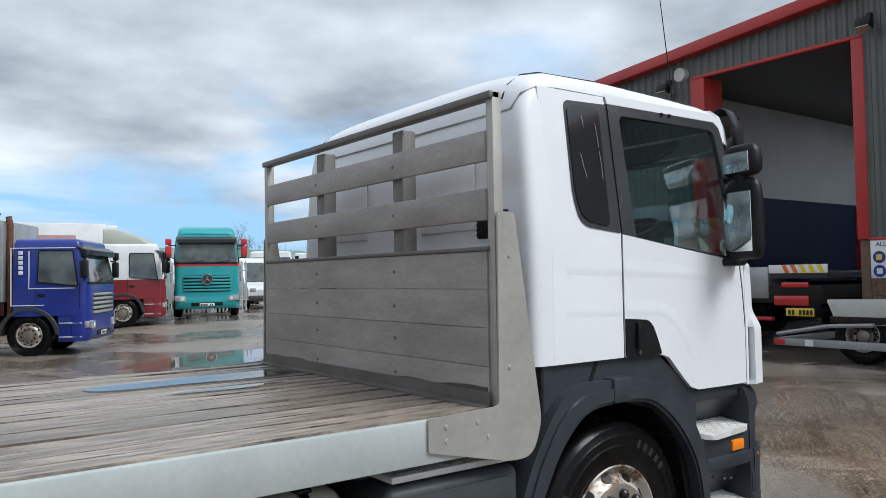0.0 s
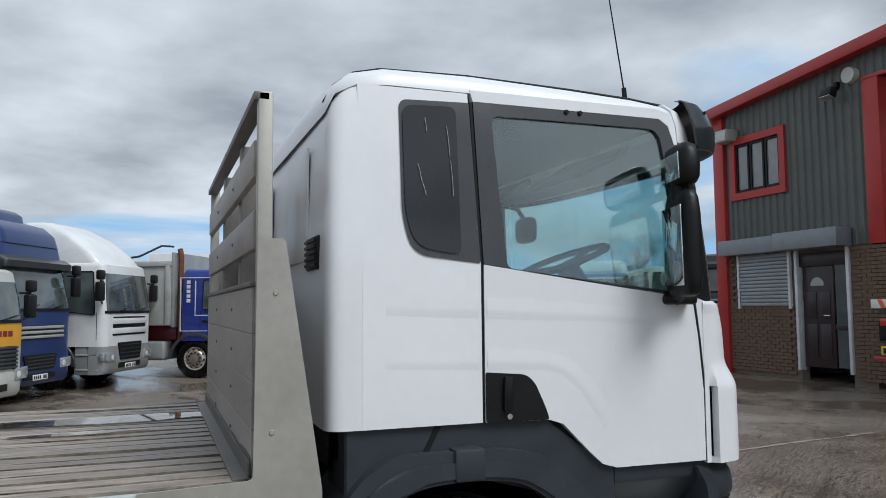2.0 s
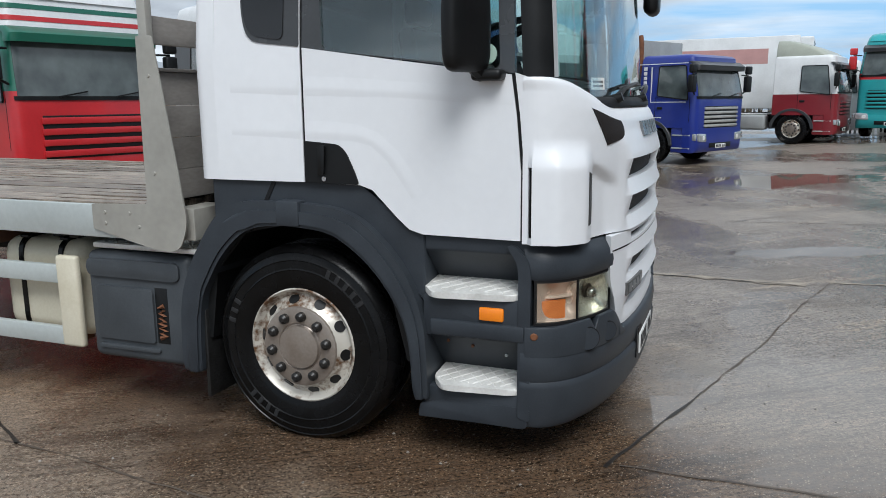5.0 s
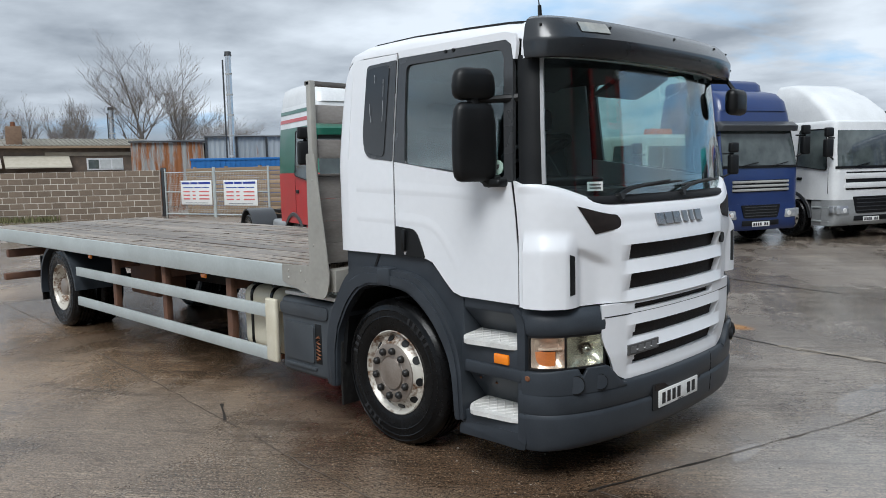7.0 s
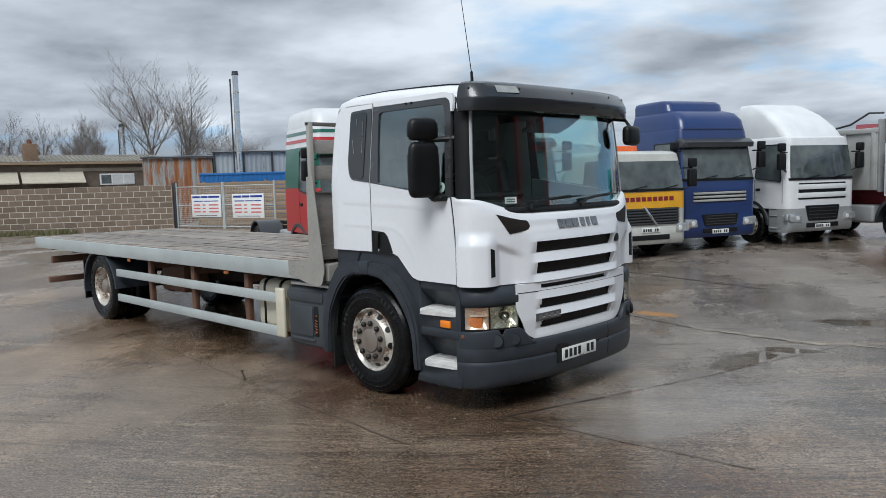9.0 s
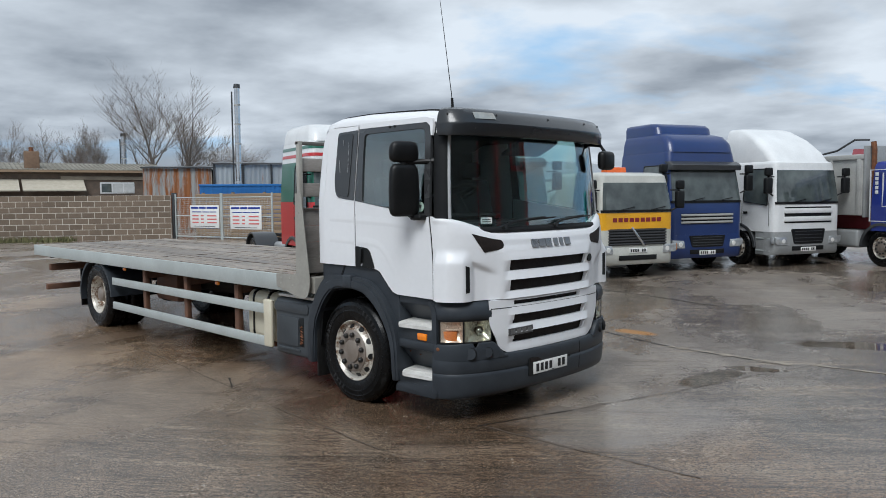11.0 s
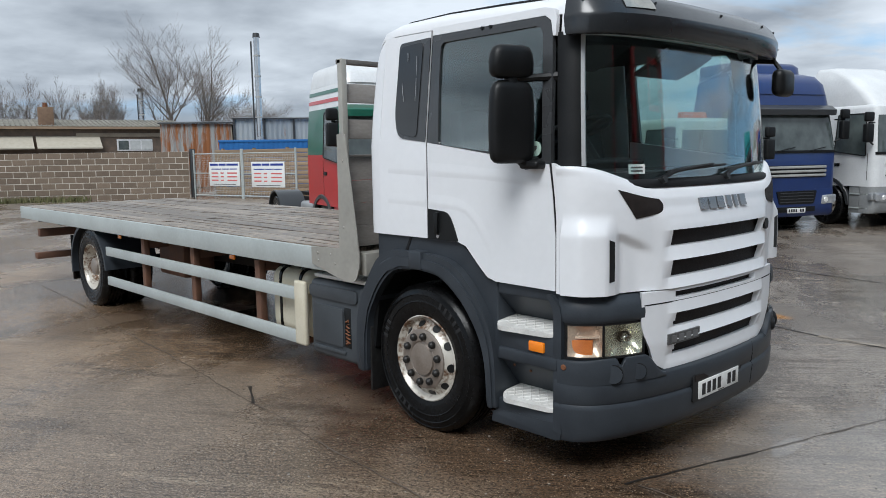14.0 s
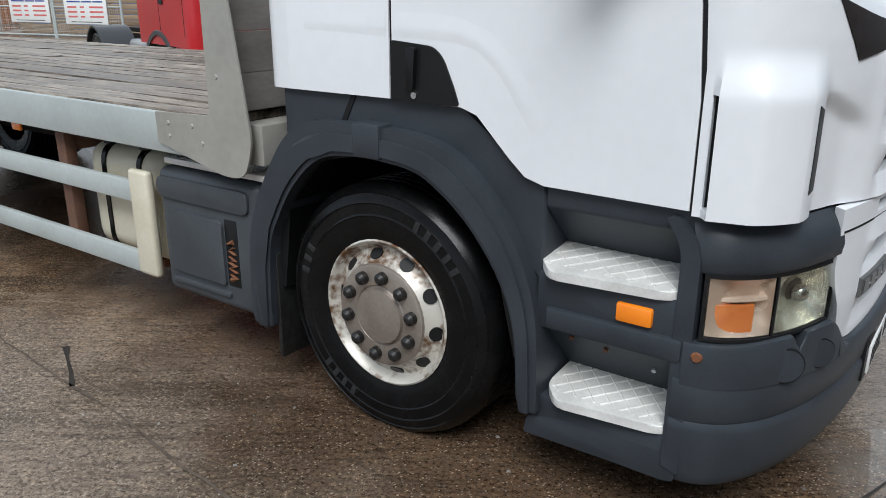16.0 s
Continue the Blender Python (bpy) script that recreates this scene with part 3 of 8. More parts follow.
HUB_F = [(0.214, -0.158), (0.210, -0.168), (0.200, -0.172), (0.128, -0.170), (0.122, -0.164), (0.117, -0.168), (0.112, -0.181), (0.06, -0.187), (0.0, -0.188)]
HUB_R = [(0.155, 0.04), (0.15, -0.03), (0.12, -0.06), (0.11, -0.11), (0.09, -0.12), (0.0, -0.12)]


def mesh_of(bm, material, sharp=35):
    ob = part("shared", bm, material, sharp=sharp)
    me = ob.data
    bpy.data.objects.remove(ob)
    return me


WHEEL_ME = {}


def wheel_meshes(key, rim_prof, hub_prof, rim_mat, hub_mat, nuts, holes):
    d = {"tyre": mesh_of(lathe(bmesh.new(), TYRE, 56), "rubber", 25), "rim": mesh_of(lathe(bmesh.new(), rim_prof, 48), rim_mat), "hub": mesh_of(lathe(bmesh.new(), hub_prof, 40), hub_mat, 30)}
    bm = rod(bmesh.new(), (0, 0, 0), (0, -0.024, 0), 0.027, 0.025, 16)
    rod(bm, (0, -0.024, 0), (0, -0.036, 0), 0.025, 0.012, 16)
    d["nut"] = mesh_of(bm, nuts)
    bm = bmesh.new()
    rod(bm, (0, 0.006, 0), (0, -0.004, 0), 0.030, 0.030, 18)
    d["hole"] = mesh_of(bm, holes)
    WHEEL_ME[key] = d


BAR_ME = mesh_of(B(-0.022, 0.022, -0.002, 0.004, -0.012, 0.012, 0.002, 1), mat("raised_rubber_mark", (0.030, 0.030, 0.031), (0.018, 0.018, 0.019), 0.6, spec=0.2))
wheel_meshes("front", RIM_F, HUB_F, "wheel", "hub", "nut", "black")
wheel_meshes("rear", RIM_R, HUB_R, "wheel", "hub", "nut", "black")


def wheel(owner, x, y, z, side, key="front", scale=1.0, dual=False, detail=True):
    """side -1: its outer face looks to the right of the vehicle."""
    me = WHEEL_ME[key]
    base = pose(x, y, z, 0, 0, 0 if side < 0 else 180) @ Matrix.Scale(scale, 4)
    w = piece("wheel", me["rim"], owner, base)
    piece("tyre", me["tyre"], w, Matrix.Identity(4))
    if side < 0 and owner is LORRY and key == "front":
        for k, (a0, n) in enumerate(((1.15, 5), (4.3, 4), (2.9, 3))):
            for i in range(n):
                piece("sidewall_bar", BAR_ME, w, Matrix.Rotation(-(a0 - 0.13 * i), 4, "Y") @ pose(0.43, -0.157, 0))
    if dual:
        piece("tyre", me["tyre"], w, pose(0, 0.33, 0))
    piece("hub", me["hub"], w, Matrix.Identity(4))
    if detail:
        for k in range(10):
            a = 2 * math.pi * (k + 0.3) / 10
            yy = -0.170 if key == "front" else 0.03
            piece("wheel_nut", me["nut"], w, pose(0.165 * math.cos(a), yy, 0.165 * math.sin(a)))
            b = 2 * math.pi * (k + 0.8) / 10
            n = Vector((math.cos(b), 0, math.sin(b)))
            if key == "front":
                axis = Vector((n.x * 0.70, -0.72, n.z * 0.70))
                p = Vector((0.246 * n.x, -0.124, 0.246 * n.z))
            else:
                axis, p = Vector((0, -1, 0)), Vector((0.212 * n.x, 0.028, 0.212 * n.z))
            piece("hand_hole", me["hole"], w, Matrix.Translation(p) @ axis.to_track_quat("-Y", "Z").to_matrix().to_4x4())
    return w


wheel(LORRY, 0, -1.055, 0.515, -1)
wheel(LORRY, 0, 1.055, 0.515, 1)
wheel(LORRY, -6.67, -1.06, 0.515, -1, "rear", dual=True)
wheel(LORRY, -6.67, 1.06, 0.515, 1, "rear", dual=True)

# chassis and undergear
for sy in (-1, 1):
    part("chassis_rail", B(-9.2, 0.9, sy * 0.42 - 0.04, sy * 0.42 + 0.04, 0.72, 0.98, 0.01), "chassis", LORRY)
for xx in (-8.9, -7.9, -7.0, -6.2, -5.3, -4.3, -3.3, -2.3, -1.5):
    part("cross_bearer", B(xx - 0.04, xx + 0.04, -1.2, 1.2, 1.0, 1.12, 0.008), "chassis", LORRY)
part("axle", rod(bmesh.new(), (-6.67, -0.95, 0.515), (-6.67, 0.95, 0.515), 0.09), "chassis", LORRY)
part("axle", rod(bmesh.new(), (0, -0.95, 0.47), (0, 0.95, 0.47), 0.07), "chassis", LORRY)
bm = bmesh.new()
bmesh.ops.create_uvsphere(bm, u_segments=20, v_segments=12, radius=0.24, matrix=Matrix.Translation((-6.67, 0, 0.53)))
part("differential", bm, "chassis", LORRY)
part("gearbox", B(-1.6, 0.35, -0.36, 0.36, 0.45, 1.05, 0.06), "chassis", LORRY)
part("engine", B(0.30, 1.26, -0.46, 0.46, 0.34, 1.16, 0.06, 3), "sump", LORRY, "dark oily engine under the cab")
part("sump", B(0.42, 1.02, -0.24, 0.24, 0.24, 0.36, 0.04, 3), "sump", LORRY)
part("radiator", B(1.26, 1.36, -0.62, 0.62, 0.36, 1.16, 0.02), "sump", LORRY)
part("anti_roll_bar", tube(bmesh.new(), [(0.05, -0.8, 0.36), (0.55, -0.74, 0.33), (0.62, -0.55, 0.31), (0.62, 0.55, 0.31), (0.55, 0.74, 0.33), (0.05, 0.8, 0.36)], 0.028, 8), "chassis", LORRY)
part("prop_shaft", rod(bmesh.new(), (-6.5, 0, 0.6), (-1.4, 0, 0.72), 0.05), "chassis", LORRY)
part("spare_carrier", B(-5.2, -4.5, -0.9, -0.5, 0.55, 0.95, 0.05), "rustpost", LORRY, "rust-brown bracket box")
bm = rod(bmesh.new(), (-3.3, 0.62, 0.62), (-2.2, 0.62, 0.62), 0.2, seg=20)
part("air_tank", bm, "chassis", LORRY)
part("underrun_bar", B(-9.22, -9.10, -1.2, 1.2, 0.40, 0.50, 0.01), "rustpost", LORRY, "rust-brown rear bar")
part("light_bar", B(-9.06, -8.96, -1.18, 1.18, 0.76, 0.88, 0.01), "rustpost", LORRY, "rust-brown rear bar")
for sy in (-1, 1):
    part("bar_hanger", B(-9.16, -9.06, sy * 0.5 - 0.05, sy * 0.5 + 0.05, 0.42, 1.02, 0.01), "chassis", LORRY)
    # rear wheel guard
    arc = [(-6.67 + 0.66 * math.cos(a), 0.50 + 0.60 * math.sin(a)) for a in [math.pi * k / 14 * 1.04 + 0.06 for k in range(15)]]
    inn = [(-6.67 + 0.62 * math.cos(a), 0.50 + 0.56 * math.sin(a)) for a in [math.pi * k / 14 * 1.04 + 0.06 for k in range(15)]]
    part("rear_mudguard", P(arc + inn[::-1], "xz", sy * 0.58, sy * 1.25), "plastic", LORRY)
    part("mud_flap", B(-7.36, -7.33, sy * 0.62 if sy > 0 else -1.23, 1.23 if sy > 0 else -0.62, 0.28, 0.9, 0.006), "rubber", LORRY)

# ---- deck ----
for sy in (-1, 1):
    rail = P(rounded([(-1.285, 1.035), (-1.20, 1.035), (-1.20, 1.10), (-1.25, 1.12), (-1.25, 1.218), (-1.285, 1.218)], 0.008, 2), "yz", -9.5, -0.86) if sy < 0 else P(
        rounded([(1.285, 1.035), (1.20, 1.035), (1.20, 1.10), (1.25, 1.12), (1.25, 1.218), (1.285, 1.218)], 0.008, 2), "yz", -9.5, -0.86)
    part("side_raver", rail, "galv", LORRY, "pale grey galvanised side rail")
part("rear_raver", B(-9.53, -9.45, -1.28, 1.28, 1.035, 1.218, 0.008), "galv", LORRY)
# planks run the length of the deck, in two lengths
PLANK_W = 2.5 / 18
plank_me = []
for k in range(4):
    bm = bmesh.new()
    box(bm, 0, 1, -PLANK_W / 2 + 0.006, PLANK_W / 2 - 0.006, -0.03, 0, 0)
    bmesh.ops.subdivide_edges(bm, edges=[e for e in bm.edges if abs(e.verts[0].co.x - e.verts[1].co.x) > 0.5], cuts=6)
    rnd = random.Random(k)
    for v in bm.verts:
        v.co.z += rnd.uniform(-0.005, 0.005)
        v.co.y += rnd.uniform(-0.0015, 0.0015)
    plank_me.append(mesh_of(bm, "plank"))
for i in range(18):
    cut = -5.2 + (0.6 if i % 2 else -0.4)
    y = -1.25 + PLANK_W * (i + 0.5)
    for a, b in ((-9.45, cut), (cut + 0.004, -0.85)):
        rnd = random.Random(i * 7 + int(a))
        piece("plank", plank_me[(i * 3 + int(a)) % 4], LORRY, pose(a, y, 1.222 + rnd.uniform(-0.003, 0.003)) @ Matrix.Diagonal((b - a, 1, 1, 1)))
PUD = thing("puddle", "shallow rain puddle lying on the plank deck", "puddle", pose(0, 0, 0))
for cx, cy, rx, ry, seed in ((-1.50, 0.62, 0.62, 0.17, 1), (-1.55, 0.16, 0.30, 0.05, 2)):
    rnd = random.Random(seed)
    ph = [rnd.uniform(0, 6.28) for _ in range(5)]
    pts = []
    for k in range(60):
        a = 2 * math.pi * k / 60
        r = 1 + sum(0.16 / (i + 1) * math.sin((i + 2) * a + ph[i]) for i in range(5))
        pts.append((cx + rx * r * math.cos(a), cy + ry * r * math.sin(a)))
    part("water", P(pts, "xy", 1.227, 1.2295), "water", PUD)
part("deck_underside", B(-9.45, -0.86, -1.24, 1.24, 1.13, 1.185), "chassis", LORRY)

# ---- headboard ----
part("headboard_frame", B(-0.862, -0.80, -1.275, 1.275, 2.615, 2.65, 0.006), "post", LORRY, "dull steel top rail")
for sy in (-1, 1):
    y0 = -1.275 if sy < 0 else 1.225
    part("headboard_upright", B(-0.845, -0.79, y0, y0 + 0.05, 1.2, 2.652, 0.006), "alloy", LORRY, "pale alloy upright")
for z0, z1 in ((2.335, 2.475), (2.065, 2.21)):
    part("headboard_slat", B(-0.855, -0.825, -1.225, 1.225, z0, z1, 0.006), "board", LORRY, "bare grey metal slat")
zz = [1.235, 1.40, 1.575, 1.75, 1.925]
for z0, z1 in zip(zz, zz[1:]):
    part("headboard_plank", B(-0.855, -0.825, -1.225, 1.225, z0 + 0.0012, z1 - 0.0012, 0.0018, 1), "board", LORRY, "bare grey metal plank")
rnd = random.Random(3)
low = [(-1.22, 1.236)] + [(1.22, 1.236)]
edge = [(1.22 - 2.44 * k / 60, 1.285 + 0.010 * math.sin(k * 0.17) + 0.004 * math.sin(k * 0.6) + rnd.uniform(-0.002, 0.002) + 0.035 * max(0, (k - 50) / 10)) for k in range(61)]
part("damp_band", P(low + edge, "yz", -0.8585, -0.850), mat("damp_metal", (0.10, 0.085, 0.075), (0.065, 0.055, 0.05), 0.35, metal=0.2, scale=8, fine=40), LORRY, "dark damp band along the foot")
part("headboard_cap", B(-0.865, -0.80, -1.24, 1.24, 1.925, 1.945, 0.004), "post", LORRY)
part("headboard_foot", P([(-0.86, 1.225), (-0.86, 1.29), (-0.868, 1.29), (-0.868, 1.235), (-0.92, 1.232), (-0.92, 1.225)], "xz", -1.24, 1.24), "post", LORRY, "dark steel foot angle")
for yy in (-0.45, 0.45):
    part("headboard_post", B(-0.825, -0.735, yy - 0.05, yy + 0.05, 1.0, 2.60, 0.01), "post", LORRY, "dark steel post")
bolt_me = mesh_of(rod(bmesh.new(), (0, 0, 0), (-0.006, 0, 0), 0.009, 0.006, 8), "post")
for yy in (-0.45, 0.45):
    for z in (1.31, 1.49, 1.66, 1.84, 2.14, 2.40):
        piece("bolt", bolt_me, LORRY, pose(-0.855, yy, z))
for sy in (-1, 1):
    y0, y1 = (-1.297, -1.287) if sy < 0 else (1.287, 1.297)
    outline = rounded([(-1.24, 1.085), (-1.24, 1.222), (-0.855, 1.235), (-0.845, 2.10), (-0.745, 2.10), (-0.60, 1.14), (-0.66, 0.985), (-0.80, 0.985)], [0.005, 0.005, 0.02, 0.01, 0.02, 0.06, 0.09, 0.04])
    part("side_bracket", P(outline, "xz", y0, y1, 0.002, 1), "alloy", LORRY, "scuffed alloy corner plate")
    rv = mesh_of(rod(bmesh.new(), (0, 0, 0), (0, sy * 0.005, 0), 0.011, 0.008, 8), "alloy")
    for bx, bz in ((-1.15, 1.18), (-1.15, 1.12), (-0.98, 1.18), (-0.92, 1.11), (-0.79, 1.4), (-0.78, 1.9)):
        piece("bolt", rv, LORRY, pose(bx, y1 if sy > 0 else y0, bz))
    part("front_valance", B(-0.74, -0.60, -1.24 if sy < 0 else 0.95, -0.95 if sy < 0 else 1.24, 1.04, 1.21, 0.006), "alloy", LORRY)

# ---- side gear, both flanks ----


def flowing(pts, n=4):
    """A smooth line through the points."""
    out = []
    for i in range(len(pts) - 1):
        p0, p1, p2, p3 = (Vector(pts[max(min(k, len(pts) - 1), 0)]) for k in (i - 1, i, i + 1, i + 2))
        for k in range(n):
            u = k / n
            v = 0.5 * (2 * p1 + (p2 - p0) * u + (2 * p0 - 5 * p1 + 4 * p2 - p3) * u * u + (3 * p1 - p0 - 3 * p2 + p3) * u ** 3)
            out.append((v.x, v.y))
    return out + [tuple(pts[-1])]


for sy in (-1, 1):
    yo = sy * 1.235

    def Y(a, b, s=sy):
        return (min(s * a, s * b), max(s * a, s * b))
    for z in (0.41, 0.785):
        y0, y1 = Y(1.20, 1.24)
        part("side_guard_rail", B(-6.0, -1.60, y0, y1, z - 0.055, z + 0.055, 0.008), "galv", LORRY, "pale galvanised side guard rail")
    for x in (-4.92, -3.63, -2.3):
        y0, y1 = Y(1.13, 1.198)
        part("guard_post", B(x - 0.045, x + 0.045, y0, y1, 0.36, 1.03, 0.008), "rustpost", LORRY, "rust-brown post")
        y0, y1 = Y(0.45, 1.13)
        part("guard_post_arm", B(x - 0.03, x + 0.03, y0, y1, 0.90, 0.99, 0.006), "rustpost", LORRY)
    y0, y1 = Y(0.50, 1.12)
    tank = part("fuel_tank", B(-2.22, -1.50, y0, y1, 0.36, 0.96, 0.11, 5), "cream", LORRY, "cream painted tank")
    for x in (-2.02, -1.70):
        part("tank_strap", P(rounded([(sy * 0.49, 0.352), (sy * 1.128, 0.352), (sy * 1.128, 0.968), (sy * 0.49, 0.968)], 0.115), "yz", x - 0.017, x + 0.017), "rubber", tank)
        part("strap_pad", B(x - 0.034, x + 0.034, *Y(0.55, 1.09), 0.955, 0.975, 0.008), "rubber", tank)
        part("strap_foot", B(x - 0.03, x + 0.03, *Y(0.95, 1.06), 0.31, 0.36, 0.008), "rust", tank)
    part("tank_cap", rod(bmesh.new(), (-1.86, sy * 0.95, 0.95), (-1.86, sy * 0.95, 0.99), 0.055, 0.05, 18), "black", tank)
    part("guard_end_plate", B(-1.62, -1.46, *Y(1.195, 1.245), 0.35, 0.90, 0.02, 3), "cream", LORRY, "cream end plate")
    bb = part("battery_box", B(-1.40, -0.68, *Y(0.72, 1.225), 0.31, 0.94, 0.045, 4), "faded", LORRY, "dark grey plastic battery cover")
    part("recess", P(rounded([(-1.335, 0.435), (-0.925, 0.435), (-0.925, 0.745), (-1.335, 0.745)], [0.02, 0.02, 0.03, 0.03]), "xz", *Y(1.20, 1.240), 0.018, 3), "faded", bb)
    part("rib", P(rounded([(-1.33, 0.375), (-0.90, 0.380), (-0.90, 0.405), (-1.33, 0.40)], 0.015), "xz", *Y(1.21, 1.240), 0.008, 2), "faded", bb)
    part("rib", P(rounded([(-1.385, 0.80), (-0.735, 0.80), (-0.735, 0.905), (-1.385, 0.90)], 0.04), "xz", *Y(1.21, 1.240), 0.012, 3), "faded", bb)
    part("slot", B(-0.918, -0.832, *Y(1.215, 1.2275), 0.435, 0.758, 0.004), "black", bb, "dark open slot")
    bm = bmesh.new()
    rnd = random.Random(5)
    coil = [(-0.876 + (0.020 if k % 2 else -0.018) + rnd.uniform(-0.006, 0.006), sy * 1.226, 0.468 + 0.0145 * k) for k in range(14)]
    tube(bm, coil, 0.014, 6)
    part("rusty_clamp", bm, "rust", bb, "rusty clamp in the open slot")
    cw = part("catwalk", B(-1.36, -0.62, *Y(0.70, 1.20), 0.955, 0.985, 0.006), "step", LORRY, "chequered alloy catwalk")
    bm = bmesh.new()
    for i in range(19):
        for j in range(12):
            cx, cy = -1.33 + 0.038 * i, sy * (0.73 + 0.04 * j)
            d = 0.012 if (i + j) % 2 else -0.012
            rod(bm, (cx - 0.012, cy - d, 0.986), (cx + 0.012, cy + d, 0.986), 0.0045, seg=4)
    part("tread_pattern", bm, "galv", cw)
    for x in (-5.6, -2.75):
        part("side_marker", B(x - 0.05, x + 0.05, *Y(1.19, 1.21), 0.97, 1.015, 0.01), "amber", LORRY, "amber side marker")
    # spray flap behind the front wheel
    part("spray_flap", B(-0.604, -0.580, *Y(0.80, 1.225), 0.16, 0.66, 0.006), "flap", LORRY, "black bristly spray flap")

    # wheel arch
    oa = [(-0.73, 0.31), (-0.715, 0.66), (-0.655, 0.87), (-0.53, 1.085), (-0.43, 1.20), (-0.30, 1.262), (-0.08, 1.270), (0.19, 1.260), (0.36, 1.212), (0.50, 1.098), (0.60, 0.975), (0.675, 0.826), (0.715, 0.652), (0.73, 0.33)]
    ia = [(0.650, 0.33), (0.630, 0.603), (0.575, 0.778), (0.456, 0.95), (0.315, 1.071), (0.176, 1.135), (-0.078, 1.150), (-0.263, 1.118), (-0.406, 1.002), (-0.506, 0.858), (-0.580, 0.687), (-0.605, 0.31)]
    oa, ia = flowing(oa), flowing(ia)
    part("wheel_arch", P(oa + ia, "xz", *Y(0.80, 1.258), 0.032, 4), "plastic", LORRY, "dark grey plastic wheel arch", 50)
    ic = ia[::-1]

    def between(f, k):
        p, q = oa[round(k * (len(oa) - 1) / 40)], ic[round(k * (len(ic) - 1) / 40)]
        return (p[0] + (q[0] - p[0]) * f, p[1] + (q[1] - p[1]) * f)
    part("arch_rib", P([between(0.34, k) for k in range(41)] + [between(0.86, k) for k in range(40, -1, -1)], "xz", *Y(1.22, 1.270), 0.010, 3), "plastic", LORRY, sharp=50)
    part("arch_clip", B(-0.075, 0.058, *Y(1.10, 1.278), 1.152, 1.282, 0.014), "plastic", LORRY)
    cover = [(-0.50, 1.385), (0.375, 1.37), (0.565, 1.21), (0.70, 1.145), (0.70, 0.80), (0.52, 1.0), (0.30, 1.18), (-0.10, 1.235), (-0.40, 1.13), (-0.50, 1.05)]
    part("arch_cover", P(cover, "xz", *Y(0.90, 1.20), 0.008, 1), "plastic", LORRY)
    part("arch_joint", P([(-0.13, 1.372), (-0.105, 1.372), (-0.165, 1.26), (-0.19, 1.26)], "xz", *Y(1.19, 1.2045)), "seal", LORRY)
    part("inner_arch", P([(-0.56, 0.5), (-0.50, 0.88), (-0.3, 1.10), (0, 1.16), (0.3, 1.08), (0.5, 0.9), (0.6, 0.5), (0.63, 0.5), (0.56, 0.95), (0.3, 1.15), (0, 1.2), (-0.33, 1.16), (-0.55, 0.92), (-0.60, 0.5)], "xz", *Y(0.45, 1.2)), "black", LORRY)

    # entry steps
    part("step_panel", B(0.69, 1.19, *Y(0.80, 0.96), 0.27, 1.14, 0.02), "plastic", LORRY)

    def lean_panel(x0, x1, prof):
        pts = [(sy * a_, b_) for a_, b_ in prof]
        return P(pts, "yz", x0, x1, 0.008, 2)
    part("step_shoulder", lean_panel(0.70, 1.215, [(1.195, 1.135), (1.195, 1.07), (1.02, 0.90), (0.90, 0.90), (0.90, 1.135)]), "plastic", LORRY)
    part("step_recess", lean_panel(0.70, 1.20, [(1.19, 0.70), (1.19, 0.665), (1.02, 0.445), (0.90, 0.445), (0.90, 0.70)]), "plastic", LORRY)
    for bx, bz in ((0.80, 0.62), (0.92, 0.60), (1.08, 0.56), (1.16, 0.55)):
        yy = 1.02 + (bz - 0.445) / 0.22 * 0.17
        part("screw", rod(bmesh.new(), (bx, sy * (yy - 0.01), bz), (bx, sy * (yy + 0.006), bz - 0.006), 0.009, 0.008, 10), "rust" if bx < 1 else "galv", LORRY)
    for z0, z1, nm in ((0.66, 0.862, "step_riser"), (0.24, 0.404, "step_riser")):
        part(nm, P(rounded([(0.70, z0), (1.20, z0), (1.20, z1), (0.70, z1)], 0.02), "xz", *Y(1.0, 1.225), 0.012), "plastic", LORRY)
    part("step_riser_lip", B(0.735, 1.20, *Y(1.1, 1.240), 0.662, 0.742, 0.014), "plastic", LORRY)
    for z, x0, x1 in ((0.893, 0.690, 1.192), (0.440, 0.735, 1.205)):
        bm = P(rounded([(x0, sy * 0.99), (x1, sy * 0.99), (x1, sy * 1.195), (x1 - 0.05, sy * 1.238), (x0 + 0.07, sy * 1.272), (x0, sy * 1.19)], 0.03, 3), "xy", z - 0.010, z + 0.02, 0.008, 3)
        for v in bm.verts:
            v.co.z -= 0.030 * (abs(v.co.y) - 0.99) / 0.28
        tread = part("step_tread", bm, "step", LORRY, "ribbed alloy step tread")
        bm = bmesh.new()
        for k in range(-4, 12):
            xa = x0 + (x1 - x0) * k / 7
            for sgn in (-1, 1):
                u0, u1 = 0.0, 1.0
                span = sgn * 0.19
                for lim, s_ in ((x0 + 0.025, 1), (x1 - 0.025, -1)):
                    f0, f1 = (xa - lim) * s_, (xa + span - lim) * s_
                    if f0 < 0 and f1 < 0:
                        u1 = -1.0
                    elif f0 < 0:
                        u0 = max(u0, f0 / (f0 - f1))
                    elif f1 < 0:
                        u1 = min(u1, f0 / (f0 - f1))
                if u1 - u0 > 0.05:
                    rod(bm, (xa + span * u0, sy * (1.005 + 0.215 * u0), z + 0.018 - 0.023 * u0), (xa + span * u1, sy * (1.005 + 0.215 * u1), z + 0.018 - 0.023 * u1), 0.004, seg=5)
        part("tread_ribs", bm, "step", tread)
    part("side_marker", B(0.982, 1.10, *Y(1.2, 1.240), 0.755, 0.818, 0.008), "amber", LORRY, "bright amber side marker")
